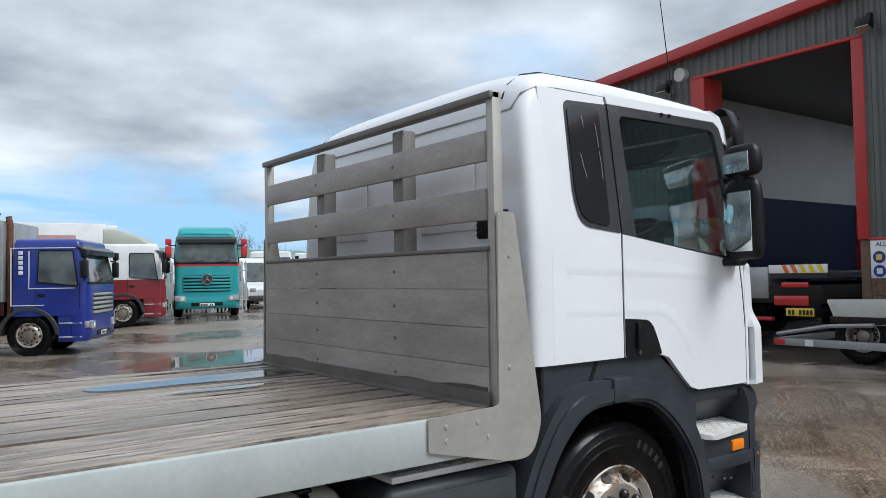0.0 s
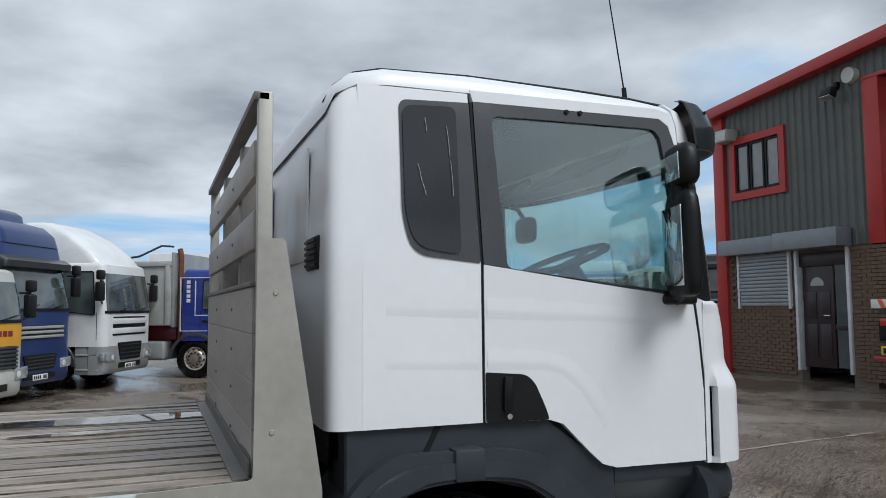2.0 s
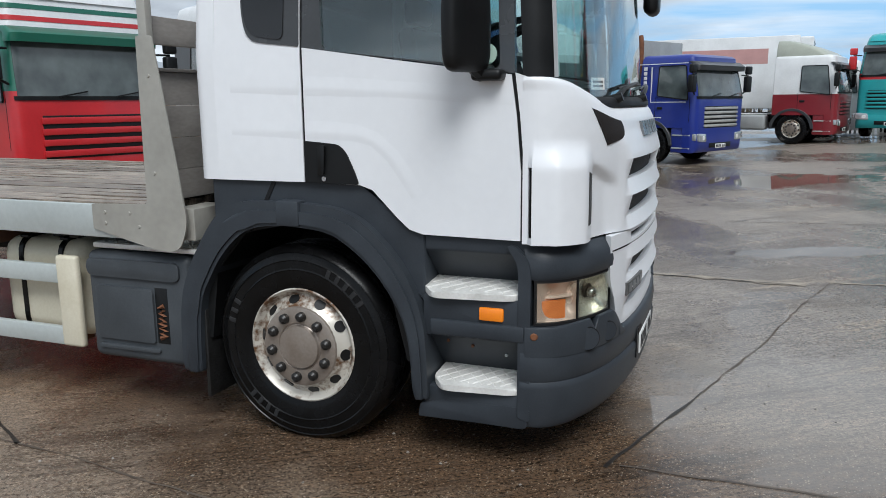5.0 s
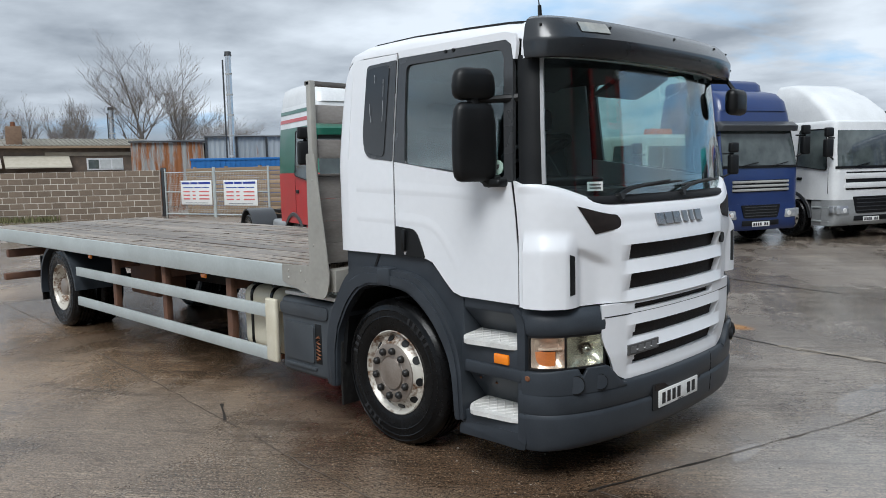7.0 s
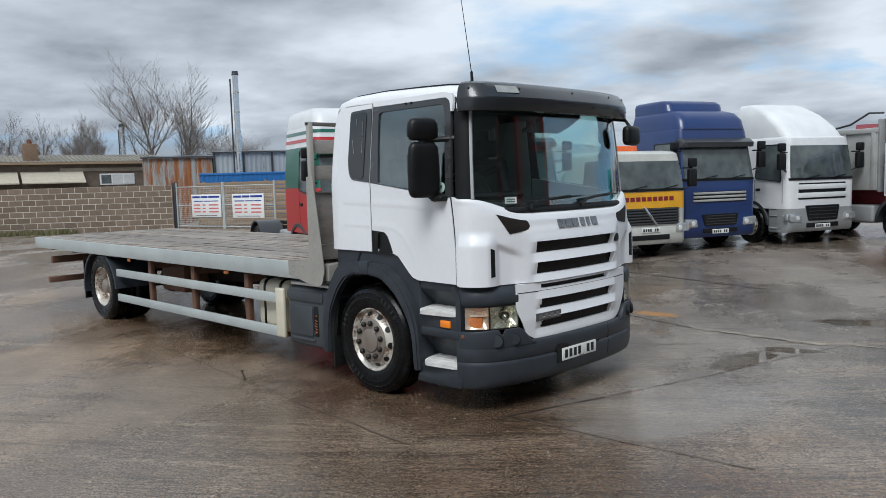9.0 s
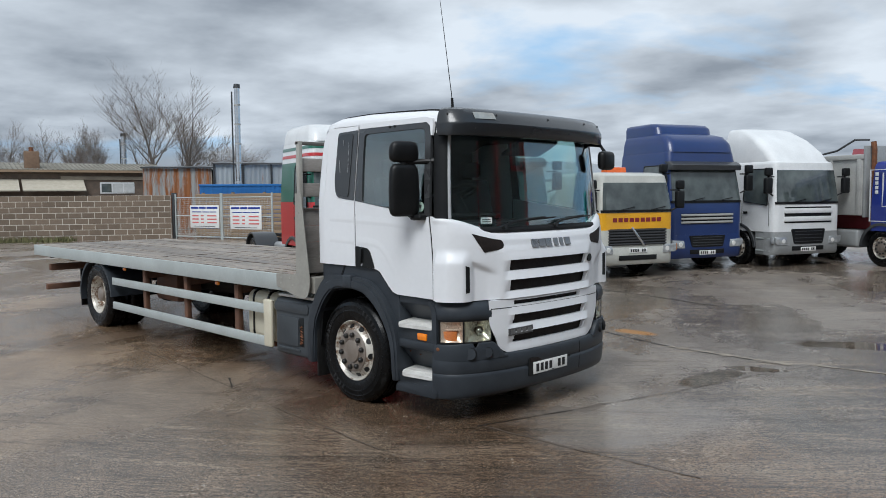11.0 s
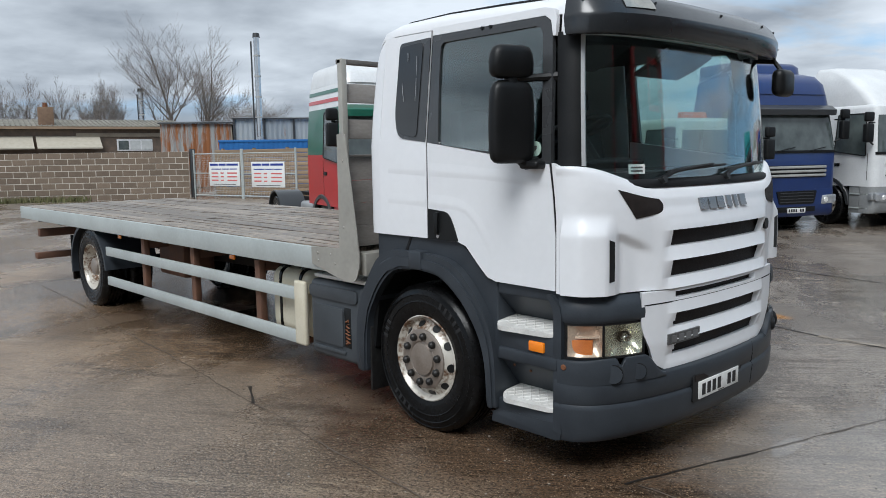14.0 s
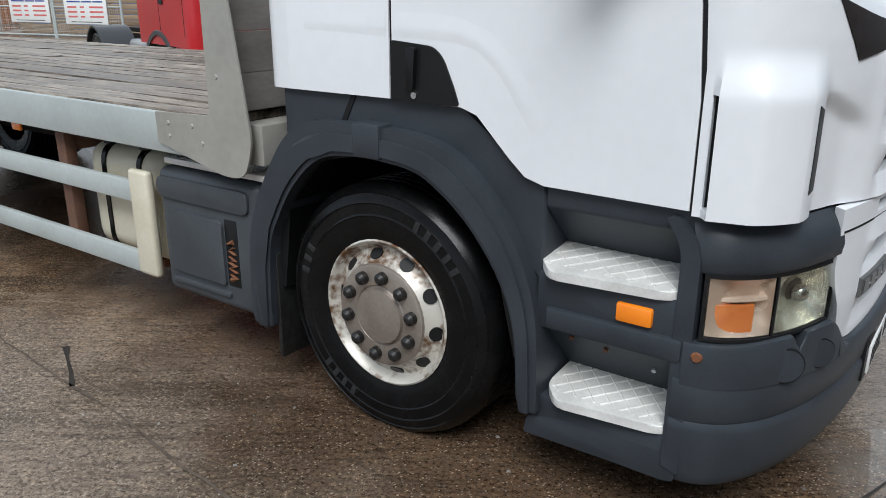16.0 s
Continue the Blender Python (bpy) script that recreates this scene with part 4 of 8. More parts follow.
    part("lower_skirt", P(rounded([(0.665, 0.235), (1.215, 0.245), (1.215, 0.40), (1.195, 0.345), (0.80, 0.335), (0.675, 0.305)], [0.01, 0.02, 0.02, 0.05, 0.03, 0.02]), "xz", *Y(0.9, 1.226), 0.014), "plastic", LORRY)
    part("step_pillar", P(rounded([(1.168, 0.30), (1.226, 0.28), (1.226, 1.00), (1.212, 1.055), (1.150, 1.115), (1.110, 1.115), (1.168, 1.03)], [0.01, 0.01, 0.02, 0.05, 0.02, 0.02, 0.06]), "xz", *Y(0.98, 1.232), 0.014, 3), "plastic", LORRY, "rounded dark grey corner pillar beside the steps")

# ---- cab ----
CABX = {"z": [1.13, 1.30, 1.50, 1.62, 1.72, 1.78, 1.815, 1.835], "x": [1.60, 1.60, 1.596, 1.588, 1.572, 1.548, 1.512, 1.47]}
MID = -0.035


def fx(z):
    return float(np.interp(z, CABX["z"], CABX["x"]))


def strip(z0, z1, ya, yb, off=0.0, thick=0.035, nz=3, ns=20, name="grille_bar", material="white", label="", owner=None, xfn=fx, xs=1.18, w=1.22):
    zs = [z0 + (z1 - z0) * k / nz for k in range(nz + 1)]
    ob = part(name, W(zs, [xfn(z) for z in zs], s_of(ya, w), s_of(yb, w), off=off, thick=thick, ns=ns, xs=xs, w=w), material, owner or LORRY, label)
    return ob


# front lid with its corner panels and grille, one pressed skin with openings


def sm(e0, e1, v):
    u = min(max((v - e0) / (e1 - e0), 0.0), 1.0)
    return u * u * (3 - 2 * u)


def lid_top(y):
    """The lid's upper edge is low under the windscreen and sweeps up to the door."""
    return 1.745 + 0.115 * sm(0.66, 1.215, abs(y))


def sweep(y, z):
    return z if z < 1.50 else 1.50 + (z - 1.50) * (lid_top(y) - 1.50) / 0.335


def relief(y, z):
    """How far the skin stands out from the plain rounded front."""
    m = abs(y - MID)
    y = abs(y)
    hood = 1.0 - sm(1.45, 1.59, z)
    d = 0.052 * sm(0.995, 1.075, y) * hood * (1 - 0.40 * sm(1.165, 1.212, y)) * (1 - sm(1.2172, 1.2194, y))
    zl = 1.50 - 0.42 * max(0.0, 1.02 - y)
    d -= 0.034 * sm(0.72, 0.90, y) * (1 - sm(0.985, 1.02, y)) * (1 - sm(zl - 0.07, zl, z))
    d += 0.014 * (1 - sm(0.64, 0.74, m)) * (1 - sm(1.55, 1.66, z))
    inner = 1 - sm(0.590, 0.655, m)
    d += inner * float(np.interp(z, [1.125, 1.19, 1.191, 1.294, 1.295, 1.375, 1.376, 1.474, 1.475, 1.56], [0.012, -0.014, -0.014, 0.014, 0.014, -0.015, -0.015, 0.014, 0.014, 0.0]))
    d += 0.006 * sm(1.79, 1.81, z) * (1 - sm(1.825, 1.835, z))
    return d


def flat(y, z):
    return z


def skin(zs, ss, holes, dep, xfn, width=None, thick=0.04, zmap=flat):
    """A pressed skin on rows zs and columns ss, with holes (y0, y1, z0, z1) cut out and all its edges turned in."""
    bm = bmesh.new()
    nrm = {}
    rows = []
    for z in zs:
        row = []
        for s in ss:
            sz_ = s if width is None else s_of(s * width(z) + MID)
            x, y, a = super_plan(sz_, 1.18, xfn(z), 1.22)
            n = Vector((math.cos(a), math.copysign(math.sin(a), sz_), 0)).normalized()
            v = bm.verts.new(Vector((x, y, zmap(y, z))) + n * dep(y, z))
            nrm[v] = (n, y)
            row.append(v)
        rows.append(row)
    for i in range(len(zs) - 1):
        zc = (zs[i] + zs[i + 1]) / 2
        for j in range(len(ss) - 1):
            yc = (nrm[rows[i][j]][1] + nrm[rows[i][j + 1]][1]) / 2
            if not any(y0 < yc < y1 and z0 < zc < z1 for y0, y1, z0, z1 in holes):
                bm.faces.new((rows[i][j], rows[i][j + 1], rows[i + 1][j + 1], rows[i + 1][j]))
    bmesh.ops.delete(bm, geom=[v for v in bm.verts if not v.link_faces], context="VERTS")
    edges = [e for e in bm.edges if e.is_boundary]
    back = {}
    for e in edges:
        for v in e.verts:
            if v not in back:
                back[v] = bm.verts.new(v.co - nrm[v][0] * thick)
    for e in edges:
        bm.faces.new((e.verts[0], e.verts[1], back[e.verts[1]], back[e.verts[0]]))
    return bm


def patch(quad, dep, off, thick=0.012, nu=10, nv=6, side=1, xfn=fx, zmap=flat, bow=0.0):
    """A piece laid on the front between four corners given as (y, z): inner low, outer low, outer top, inner top."""
    rings = []
    for i in range(nu + 1):
        u = i / nu
        col = []
        for j in range(nv + 1):
            v = j / nv
            y, z = [(quad[0][k] * (1 - u) + quad[1][k] * u) * (1 - v) + (quad[3][k] * (1 - u) + quad[2][k] * u) * v for k in (0, 1)]
            y -= bow * 4 * v * (1 - v) * (1 - u)
            x, yy, a = super_plan(s_of(y), 1.18, xfn(z), 1.22)
            n = Vector((math.cos(a), math.sin(a), 0)).normalized()
            p = Vector((x, yy, zmap(y, z))) + n * (dep(y, z) + off)
            col.append((p, n))
        ring = [p for p, n in col] + [p - n * thick for p, n in col[::-1]]
        rings.append([Vector((p.x, p.y * side, p.z)) for p in ring])
    return loft(bmesh.new(), rings)


def lines(a, b, n, extra=()):
    return sorted({round(a + (b - a) * k / n, 5) for k in range(n + 1)} | {round(v, 5) for v in extra})


HOLES_UP = [(-0.618, 0.548, 1.375, 1.475), (-0.618, 0.548, 1.19, 1.295), (-1.2194, -1.2170, 1.15, 1.47), (1.2170, 1.2194, 1.15, 1.47)]
col_s = lines(-1, 1, 110, [s_of(v) for v in (-0.618, 0.548, -0.635, 0.565)] + [sg * s_of(v) for v in (0.60, 0.645, 0.70, 0.995, 1.01, 1.02, 1.03, 1.04, 1.055, 1.07, 1.2125, 1.2170, 1.2194) for sg in (-1, 1)])
row_z = lines(1.125, 1.835, 46, [1.19, 1.191, 1.294, 1.295, 1.375, 1.376, 1.474, 1.475, 1.13, 1.15, 1.47, 1.825])
part("front_panel", skin(row_z, col_s, HOLES_UP, relief, fx, zmap=sweep), "white", LORRY, "white pressed front lid with rounded corner panels", 40)
strip(1.06, 1.56, -0.68, 0.62, off=-0.040, thick=0.02, name="grille_mesh", material="mesh", label="dark brown mesh behind the grille")
part("emblem_disc", rod(bmesh.new(), (1.555, 0.600, 1.425), (1.588, 0.605, 1.425), 0.040, 0.038, 24), "black", LORRY)
for k in range(6):
    yk = -0.285 + 0.1 * k
    half = 0.022 if k == 4 else 0.042
    sd = -1 if yk < 0 else 1
    lo, hi = sorted((abs(yk - half), abs(yk + half))) if abs(yk) > half else (0.0, abs(yk) + half)
    part("emblem_block", patch([(lo, 1.607), (hi, 1.607), (hi, 1.705), (lo, 1.705)], relief, 0.014, 0.022, 4, 3, side=sd, zmap=sweep), "steelgrey", LORRY, "grey metal emblem block")
lz = lambda z: 1.600 if z > 0.8 else 1.600 - (0.8 - z) * 0.12


def low_width(z):
    return 0.815 - 0.105 * sm(0.95, 0.66, z) - 0.10 * max(0.0, 1 - (z - 0.632) / 0.085) ** 2


def low_relief(y, z):
    inner = 1 - sm(0.56, 0.62, abs(y - MID))
    return 0.014 + inner * float(np.interp(z, [0.65, 0.715, 0.716, 0.809, 0.81, 0.885, 0.886, 0.974, 0.975, 1.05], [0.006, -0.012, -0.012, 0.014, 0.014, -0.012, -0.012, 0.014, 0.014, 0.0]))


HOLES_LOW = [(-0.585, 0.50, 0.885, 0.975), (-0.575, 0.495, 0.715, 0.81), (-0.575, 0.42, 1.062, 1.102)]
part("lower_grille", skin(lines(0.632, 1.118, 30, [0.715, 0.716, 0.809, 0.81, 0.885, 0.886, 0.974, 0.975, 1.062, 1.102]), lines(-1, 1, 90), HOLES_LOW, low_relief, lz, low_width), "white", LORRY, "white lower grille panel", 40)
strip(0.68, 1.11, -0.62, 0.55, off=-0.03, thick=0.02, xfn=lz, name="grille_mesh", material="mesh")
part("panel_gap", W([1.040, 1.047], [1.600, 1.600], s_of(-0.83), s_of(0.76), off=0.0155, thick=0.03, ns=40), "seal", LORRY, "dark shut line under the lid")
badge = part("badge", patch([(0.345, 0.790), (0.645, 0.782), (0.645, 0.848), (0.345, 0.856)], lambda y, z: 0.014, 0.012, 0.02, side=-1, xfn=lz), "p_frame", LORRY, "dark metal model badge with raised marks")
for k in range(4):
    y0, z0 = 0.368 + 0.068 * k, 0.800 - 0.0015 * k
    part("badge_block", patch([(y0, z0), (y0 + 0.048, z0), (y0 + 0.048, z0 + 0.042), (y0, z0 + 0.042)], lambda y, z: 0.026, 0.004, 0.008, 2, 2, side=-1, xfn=lz), "steelgrey", badge)
for sy in (-1, 1):
    part("corner_inlet", patch([(0.700, 1.606), (0.885, 1.562), (0.990, 1.735), (0.700, 1.718)], relief, 0.005, side=sy, zmap=sweep, bow=0.028), "mesh", LORRY, "dark brown corner inlet")
    part("air_slot", patch([(1.022, 1.205), (1.050, 1.200), (1.050, 1.445), (1.022, 1.430)], relief, 0.004, side=sy, nu=4, nv=8), "black", LORRY, "black air slot in the corner panel")
    part("slot_back", B(1.185, 1.27, *sorted((sy * 1.165, sy * 1.196)), 1.135, 1.49), "black", LORRY, "black gap behind the corner panel")

# shoulder, lamps, bumper


def lamp_dish(sy, y0, y1, z0, z1, deep):
    """A dished reflector between its rim's corners, deepest a little below the middle."""
    bm = bmesh.new()
    rows = []
    for i in range(15):
        row = []
        for j in range(13):
            u, v = i / 14, j / 12
            y, z = y0 + (y1 - y0) * u, z0 + (z1 - z0) * v
            x, yy, a = super_plan(s_of(sy * y), 1.18, 1.600, 1.22)
            n = Vector((math.cos(a), math.copysign(math.sin(a), sy), 0)).normalized()
            d = 0.010 + deep * (1 - abs(2 * u - 1) ** 2.4) * (1 - abs(2 * v - 1) ** 2.2)
            row.append(bm.verts.new(Vector((x, yy, z)) - n * d))
        rows.append(row)
    for i in range(14):
        for j in range(12):
            bm.faces.new((rows[i][j], rows[i + 1][j], rows[i + 1][j + 1], rows[i][j + 1]))
    if sy > 0:
        bmesh.ops.reverse_faces(bm, faces=bm.faces[:])
    return bm


sz = lambda z: 1.600
LZ0, LZ1 = 0.757, 0.948
for sy in (-1, 1):
    zs = [0.960, 0.975, 1.010, 1.060, 1.085, 1.115]
    a0, a1 = sorted((s_of(sy * 0.832), s_of(sy * 1.2199)))
    part("lamp_shoulder", W(zs, [1.595, 1.612, 1.618, 1.606, 1.588, 1.560], a0, a1, xs=[1.19, 1.19, 1.19, 1.19, 1.18, 1.17], w=[1.215, 1.222, 1.224, 1.216, 1.205, 1.19], off=0.002, thick=0.07, ns=24), "plastic", LORRY, "bulged dark grey moulding over the headlamp")
    ya, yb = sorted((sy * 0.825, sy * 1.075))
    lamp = strip(LZ0, LZ1, ya, yb, off=-0.004, thick=0.006, name="headlamp", material="lamp_glass", label="headlamp behind clear glass", xfn=sz)
    lamp.visible_shadow = False
    part("reflector", lamp_dish(sy, 0.832, 1.072, LZ0 + 0.004, LZ1 - 0.004, 0.085), "reflector", lamp, "dished bright reflector", 60)
    x, y, a = super_plan(s_of(sy * 0.95), 1.18, 1.600, 1.22)
    nx = Vector((math.cos(a), math.copysign(math.sin(a), sy), 0)).normalized()
    c = Vector((x, y, 0.850)) - nx * 0.055
    bm = bmesh.new()
    bmesh.ops.create_uvsphere(bm, u_segments=16, v_segments=10, radius=0.028, matrix=Matrix.Translation(c))
    part("bulb_cap", bm, "chrome", lamp)
    for z0, z1 in ((LZ0 - 0.010, LZ0 + 0.001), (LZ1 - 0.001, LZ1 + 0.012)):
        part("lamp_frame", W([z0, z1], [1.600, 1.600], *sorted((s_of(sy * 0.820), s_of(sy * 1.2150))), off=0.001, thick=0.07, ns=20), "seal", lamp)
    for y0, y1 in ((0.818, 0.826), (1.076, 1.083), (1.2133, 1.2150)):
        part("lamp_frame", W([LZ0, LZ1], [1.600, 1.600], *sorted((s_of(sy * y0), s_of(sy * y1))), off=0.001, thick=0.07, ns=4), "seal", lamp)
    ya, yb = sorted((sy * 1.083, sy * 1.2135))
    strip(LZ0, LZ1, ya, yb, off=-0.004, thick=0.006, name="side_lamp", material="lamp_glass", xfn=sz, owner=lamp, ns=12).visible_shadow = False
    part("side_reflector", lamp_dish(sy, 1.086, 1.212, LZ0 + 0.004, LZ1 - 0.004, 0.05), "side_bowl", lamp, "faded rosy reflector", 60)
    ya, yb = sorted((sy * 1.135, sy * 1.2115))
    strip(LZ0 + 0.008, LZ0 + 0.100, ya, yb, off=-0.022, thick=0.02, name="indicator", material="amber_in", label="amber indicator behind clear glass", xfn=sz, owner=lamp, ns=10)
    ya, yb = sorted((sy * 1.10, sy * 1.206))
    strip(LZ0 + 0.110, LZ0 + 0.122, ya, yb, off=-0.030, thick=0.03, name="lamp_shelf", material="lens_rosy", xfn=sz, owner=lamp, ns=8)
    ya, yb = sorted((sy * 0.80, sy * 1.2199))
    strip(0.745, 0.985, ya, yb, off=-0.085, thick=0.03, name="lamp_housing", material="black", xfn=sz)

    # bumper corner: its upper edge runs under the lamp, has a torn notch and drops round the grille
    def corner_top(y):
        y = abs(y)
        if y > 0.86:
            return 0.752 - 0.008 * sm(1.05, 1.2, y) - (0.052 * max(0.0, 1 - abs(y - 0.985) / 0.026))
        return 0.625 + 0.127 * sm(0.665, 0.83, y)
    rings = []
    for k in range(61):
        y = sy * (0.66 + (1.2195 - 0.66) * (k / 60) ** 0.8)
        zt = corner_top(y)
        ring = []
        zs = [0.60, 0.66 if zt > 0.68 else 0.608, zt - 0.014, zt - 0.003, zt]
        for z, o in zip(zs, (0.016, 0.020, 0.020, 0.015, 0.004)):
            x, yy, a = super_plan(s_of(y), 1.18, 1.610, 1.22)
            ring.append(Vector((x + math.cos(a) * o, yy + math.copysign(math.sin(a), sy) * o, z)))
        for z, o in ((zt - 0.004, -0.04), (0.60, -0.05)):
            x, yy, a = super_plan(s_of(y), 1.18, 1.610, 1.22)
            ring.append(Vector((x + math.cos(a) * o, yy + math.copysign(math.sin(a), sy) * o, z)))
        rings.append(ring)
    part("bumper_corner", loft(bmesh.new(), rings), "plastic", LORRY, "scuffed bumper corner with a torn notch")
    # blank round fog lamp covers
    for yy, r in ((1.030, 0.058), (0.875, 0.050)):
        x, y, a = super_plan(s_of(sy * yy), 1.18, 1.610, 1.22)
        nx = Vector((math.cos(a), math.copysign(math.sin(a), sy), 0)).normalized()
        c = Vector((x, y, 0.660)) + nx * 0.017
        part("fog_ring", rod(bmesh.new(), c - nx * 0.02, c + nx * 0.006, r, r, 28), "seal", LORRY)
        part("fog_cover", rod(bmesh.new(), c - nx * 0.02, c + nx * 0.010, r * 0.95, r * 0.91, 28), "plastic", LORRY)
zb = [0.250, 0.262, 0.30, 0.345, 0.40, 0.445, 0.462, 0.478, 0.490, 0.56, 0.612, 0.630]
BXF = [1.535, 1.565, 1.592, 1.602, 1.607, 1.609, 1.607, 1.594, 1.604, 1.610, 1.608, 1.592]
part("bumper", W(zb, BXF, -0.9999, 0.9999, off=0.012, thick=0.09, ns=70, xs=[1.20, 1.19] + [1.18] * 10,
                 w=[1.200, 1.208, 1.216, 1.221, 1.224, 1.226, 1.226, 1.219, 1.225, 1.224, 1.222, 1.215]), "plastic", LORRY, "scuffed dark grey plastic bumper", 50)
bm = bmesh.new()
rnd = random.Random(4)
zz = [0.33 + 0.29 * k / 14 for k in range(15)]
split = []
for z in zz:
    x, y, a_ = super_plan(s_of(0.405), 1.18, float(np.interp(z, zb, BXF)), 1.22)
    split.append((x + 0.0095, 0.405 + rnd.uniform(-0.009, 0.009), z))
tube(bm, split, 0.006, 5)
part("bumper_split", bm, "seal", LORRY, "ragged dark split in the bumper")
part("plate_recess", P(rounded([(-0.41, 0.372), (0.235, 0.372), (0.235, 0.548), (-0.41, 0.548)], 0.02), "yz", 1.57, 1.612, 0.004, 1), "black", LORRY)
part("recess_mesh", B(1.611, 1.6145, -0.38, 0.21, 0.503, 0.540, 0.001, 1), "mesh", LORRY)
plate = part("number_plate", B(1.612, 1.621, -0.345, 0.178, 0.384, 0.497, 0.003), "plate_w", LORRY, "white front plate")
for k in range(7):
    if k != 4:
        part("plate_bar", B(1.6205, 1.6230, -0.310 + 0.067 * k, -0.268 + 0.067 * k, 0.404, 0.478), "ink", plate)
part("plate_foot", B(1.6205, 1.6222, -0.10, -0.02, 0.389, 0.394), "ink", plate)
part("bumper_rust", rod(bmesh.new(), (1.244, -1.226, 0.70), (1.246, -1.2385, 0.70), 0.024, 0.014, 9), "rust", LORRY, "rust spot")

# windscreen, pillars, cowl
wz = [1.735, 1.86, 2.05, 2.25, 2.45, 2.62]
wxf = [1.512, 1.492, 1.478, 1.463, 1.447, 1.432]
wxs = [1.18, 1.17, 1.16, 1.145, 1.13, 1.115]
ww = [1.20, 1.195, 1.185, 1.17, 1.15, 1.13]
ws = part("windscreen", W(wz, wxf, -0.78, 0.78, xs=wxs, w=ww, off=-0.008, thick=0.006, ns=40), "glass", LORRY, "large curved windscreen")
ws.visible_shadow = False
for sy in (-1, 1):
    a0, a1 = sorted((sy * 0.775, sy * 1.0))
    part("screen_pillar", W(wz, wxf, a0, a1, xs=wxs, w=ww, off=0.0, thick=0.05, ns=10), "black", LORRY, "black windscreen pillar")
    a0, a1 = sorted((sy * 0.755, sy * 0.785))
    part("screen_trim", W(wz[1:], wxf[1:], a0, a1, xs=wxs[1:], w=ww[1:], off=0.006, thick=0.02, ns=3), "trim", LORRY, "bright drip trim")
part("cowl", W([1.725, 1.745, 1.765, 1.775], [1.535, 1.535, 1.522, 1.50], -0.80, 0.80, xs=[1.18, 1.18, 1.175, 1.17], w=[1.20, 1.2, 1.2, 1.19], off=0.004, thick=0.03, ns=40), "seal", LORRY, "black cowl under the windscreen")


def on_screen(y, z, off=0.012):
    xm, xe, w_ = (float(np.interp(z, wz, v)) for v in (wxf, wxs, ww))
    x, yy, a = super_plan(s_of(y, w_), xe, xm, w_)
    return (x + off, yy, z)


for y0, y1 in ((-0.62, 0.06), (0.10, 0.74)):
    arm = part("wiper", tube(bmesh.new(), [on_screen(y0, 1.775, 0.02), on_screen(y0 + 0.10, 1.815, 0.035), on_screen((y0 + y1) / 2, 1.838, 0.03), on_screen(y1 - 0.1, 1.853, 0.022)], [0.017, 0.013, 0.010, 0.007], 6), "black", LORRY, "black wiper arm")
    part("blade", tube(bmesh.new(), [on_screen(y1 - 0.62, 1.815, 0.012), on_screen(y1 - 0.25, 1.835, 0.016), on_screen(y1 + 0.08, 1.845, 0.012)], [0.007, 0.012, 0.007], 6), "black", arm)
    part("spindle", rod(bmesh.new(), on_screen(y0, 1.755, -0.01), on_screen(y0, 1.775, 0.045), 0.028, 0.022, 12), "black", arm)
st = Matrix.Translation(Vector(on_screen(-0.78, 1.835, -0.016)))
part("screen_sticker", B(-0.001, 0.001, -0.055, 0.055, -0.028, 0.028, m=st @ pose(0, 0, 0, 0, -4, -24)), "plate_w", LORRY, "small white permit sticker")
for k in range(2):
    part("sticker_bar", B(0.001, 0.002, -0.04, 0.04, -0.016 + 0.02 * k, -0.006 + 0.02 * k, m=st @ pose(0, 0, 0, 0, -4, -24)), "p_frame", LORRY)
# header and sun visor
part("header", W([2.60, 2.70, 2.78, 2.82], [1.432, 1.40, 1.33, 1.22], -0.9999, 0.9999, xs=[1.14, 1.14, 1.13, 1.11], w=[1.13, 1.12, 1.10, 1.06], thick=0.05, ns=40), "white", LORRY)
vis = part("sun_visor", W([2.585, 2.590, 2.604, 2.680, 2.698, 2.710, 2.775, 2.818, 2.838, 2.842], [1.515, 1.540, 1.550, 1.568, 1.568, 1.560, 1.518, 1.465, 1.400, 1.34], -0.9999, 0.9999,
                          xs=[1.225, 1.215, 1.21, 1.20, 1.20, 1.20, 1.195, 1.19, 1.185, 1.185], w=[1.175, 1.183, 1.187, 1.185, 1.183, 1.178, 1.16, 1.135, 1.10, 1.07], thick=0.016, ns=60, n=2.6), "visor", LORRY, "smoked dark grey sun visor with a crease", 25)
part("visor_lamp", W([2.735, 2.765, 2.795], [1.548, 1.529, 1.500], s_of(-0.93, 1.17), s_of(-0.70, 1.17), xs=1.195, w=1.165, off=0.006, thick=0.02, ns=6, n=2.6), "lens", vis, "clouded marker lamp in the visor")
for zk, xk, ss_ in ((2.775, 1.520, (-0.86, -0.35, 0.0, 0.3, 0.6, 0.82)), (2.655, 1.563, (-0.55, 0.1, 0.62))):
    for s_ in ss_:
        x, y, a = super_plan(s_, 1.197, xk, 1.163 if zk > 2.7 else 1.186, 2.6)
        nn = Vector((math.cos(a), math.copysign(math.sin(a), s_), 0.35 if zk > 2.7 else 0)).normalized()
        c = Vector((x, y, zk)) - nn * 0.006
        part("visor_bolt", rod(bmesh.new(), c, c + nn * 0.011, 0.009, 0.007, 10), "black", vis)

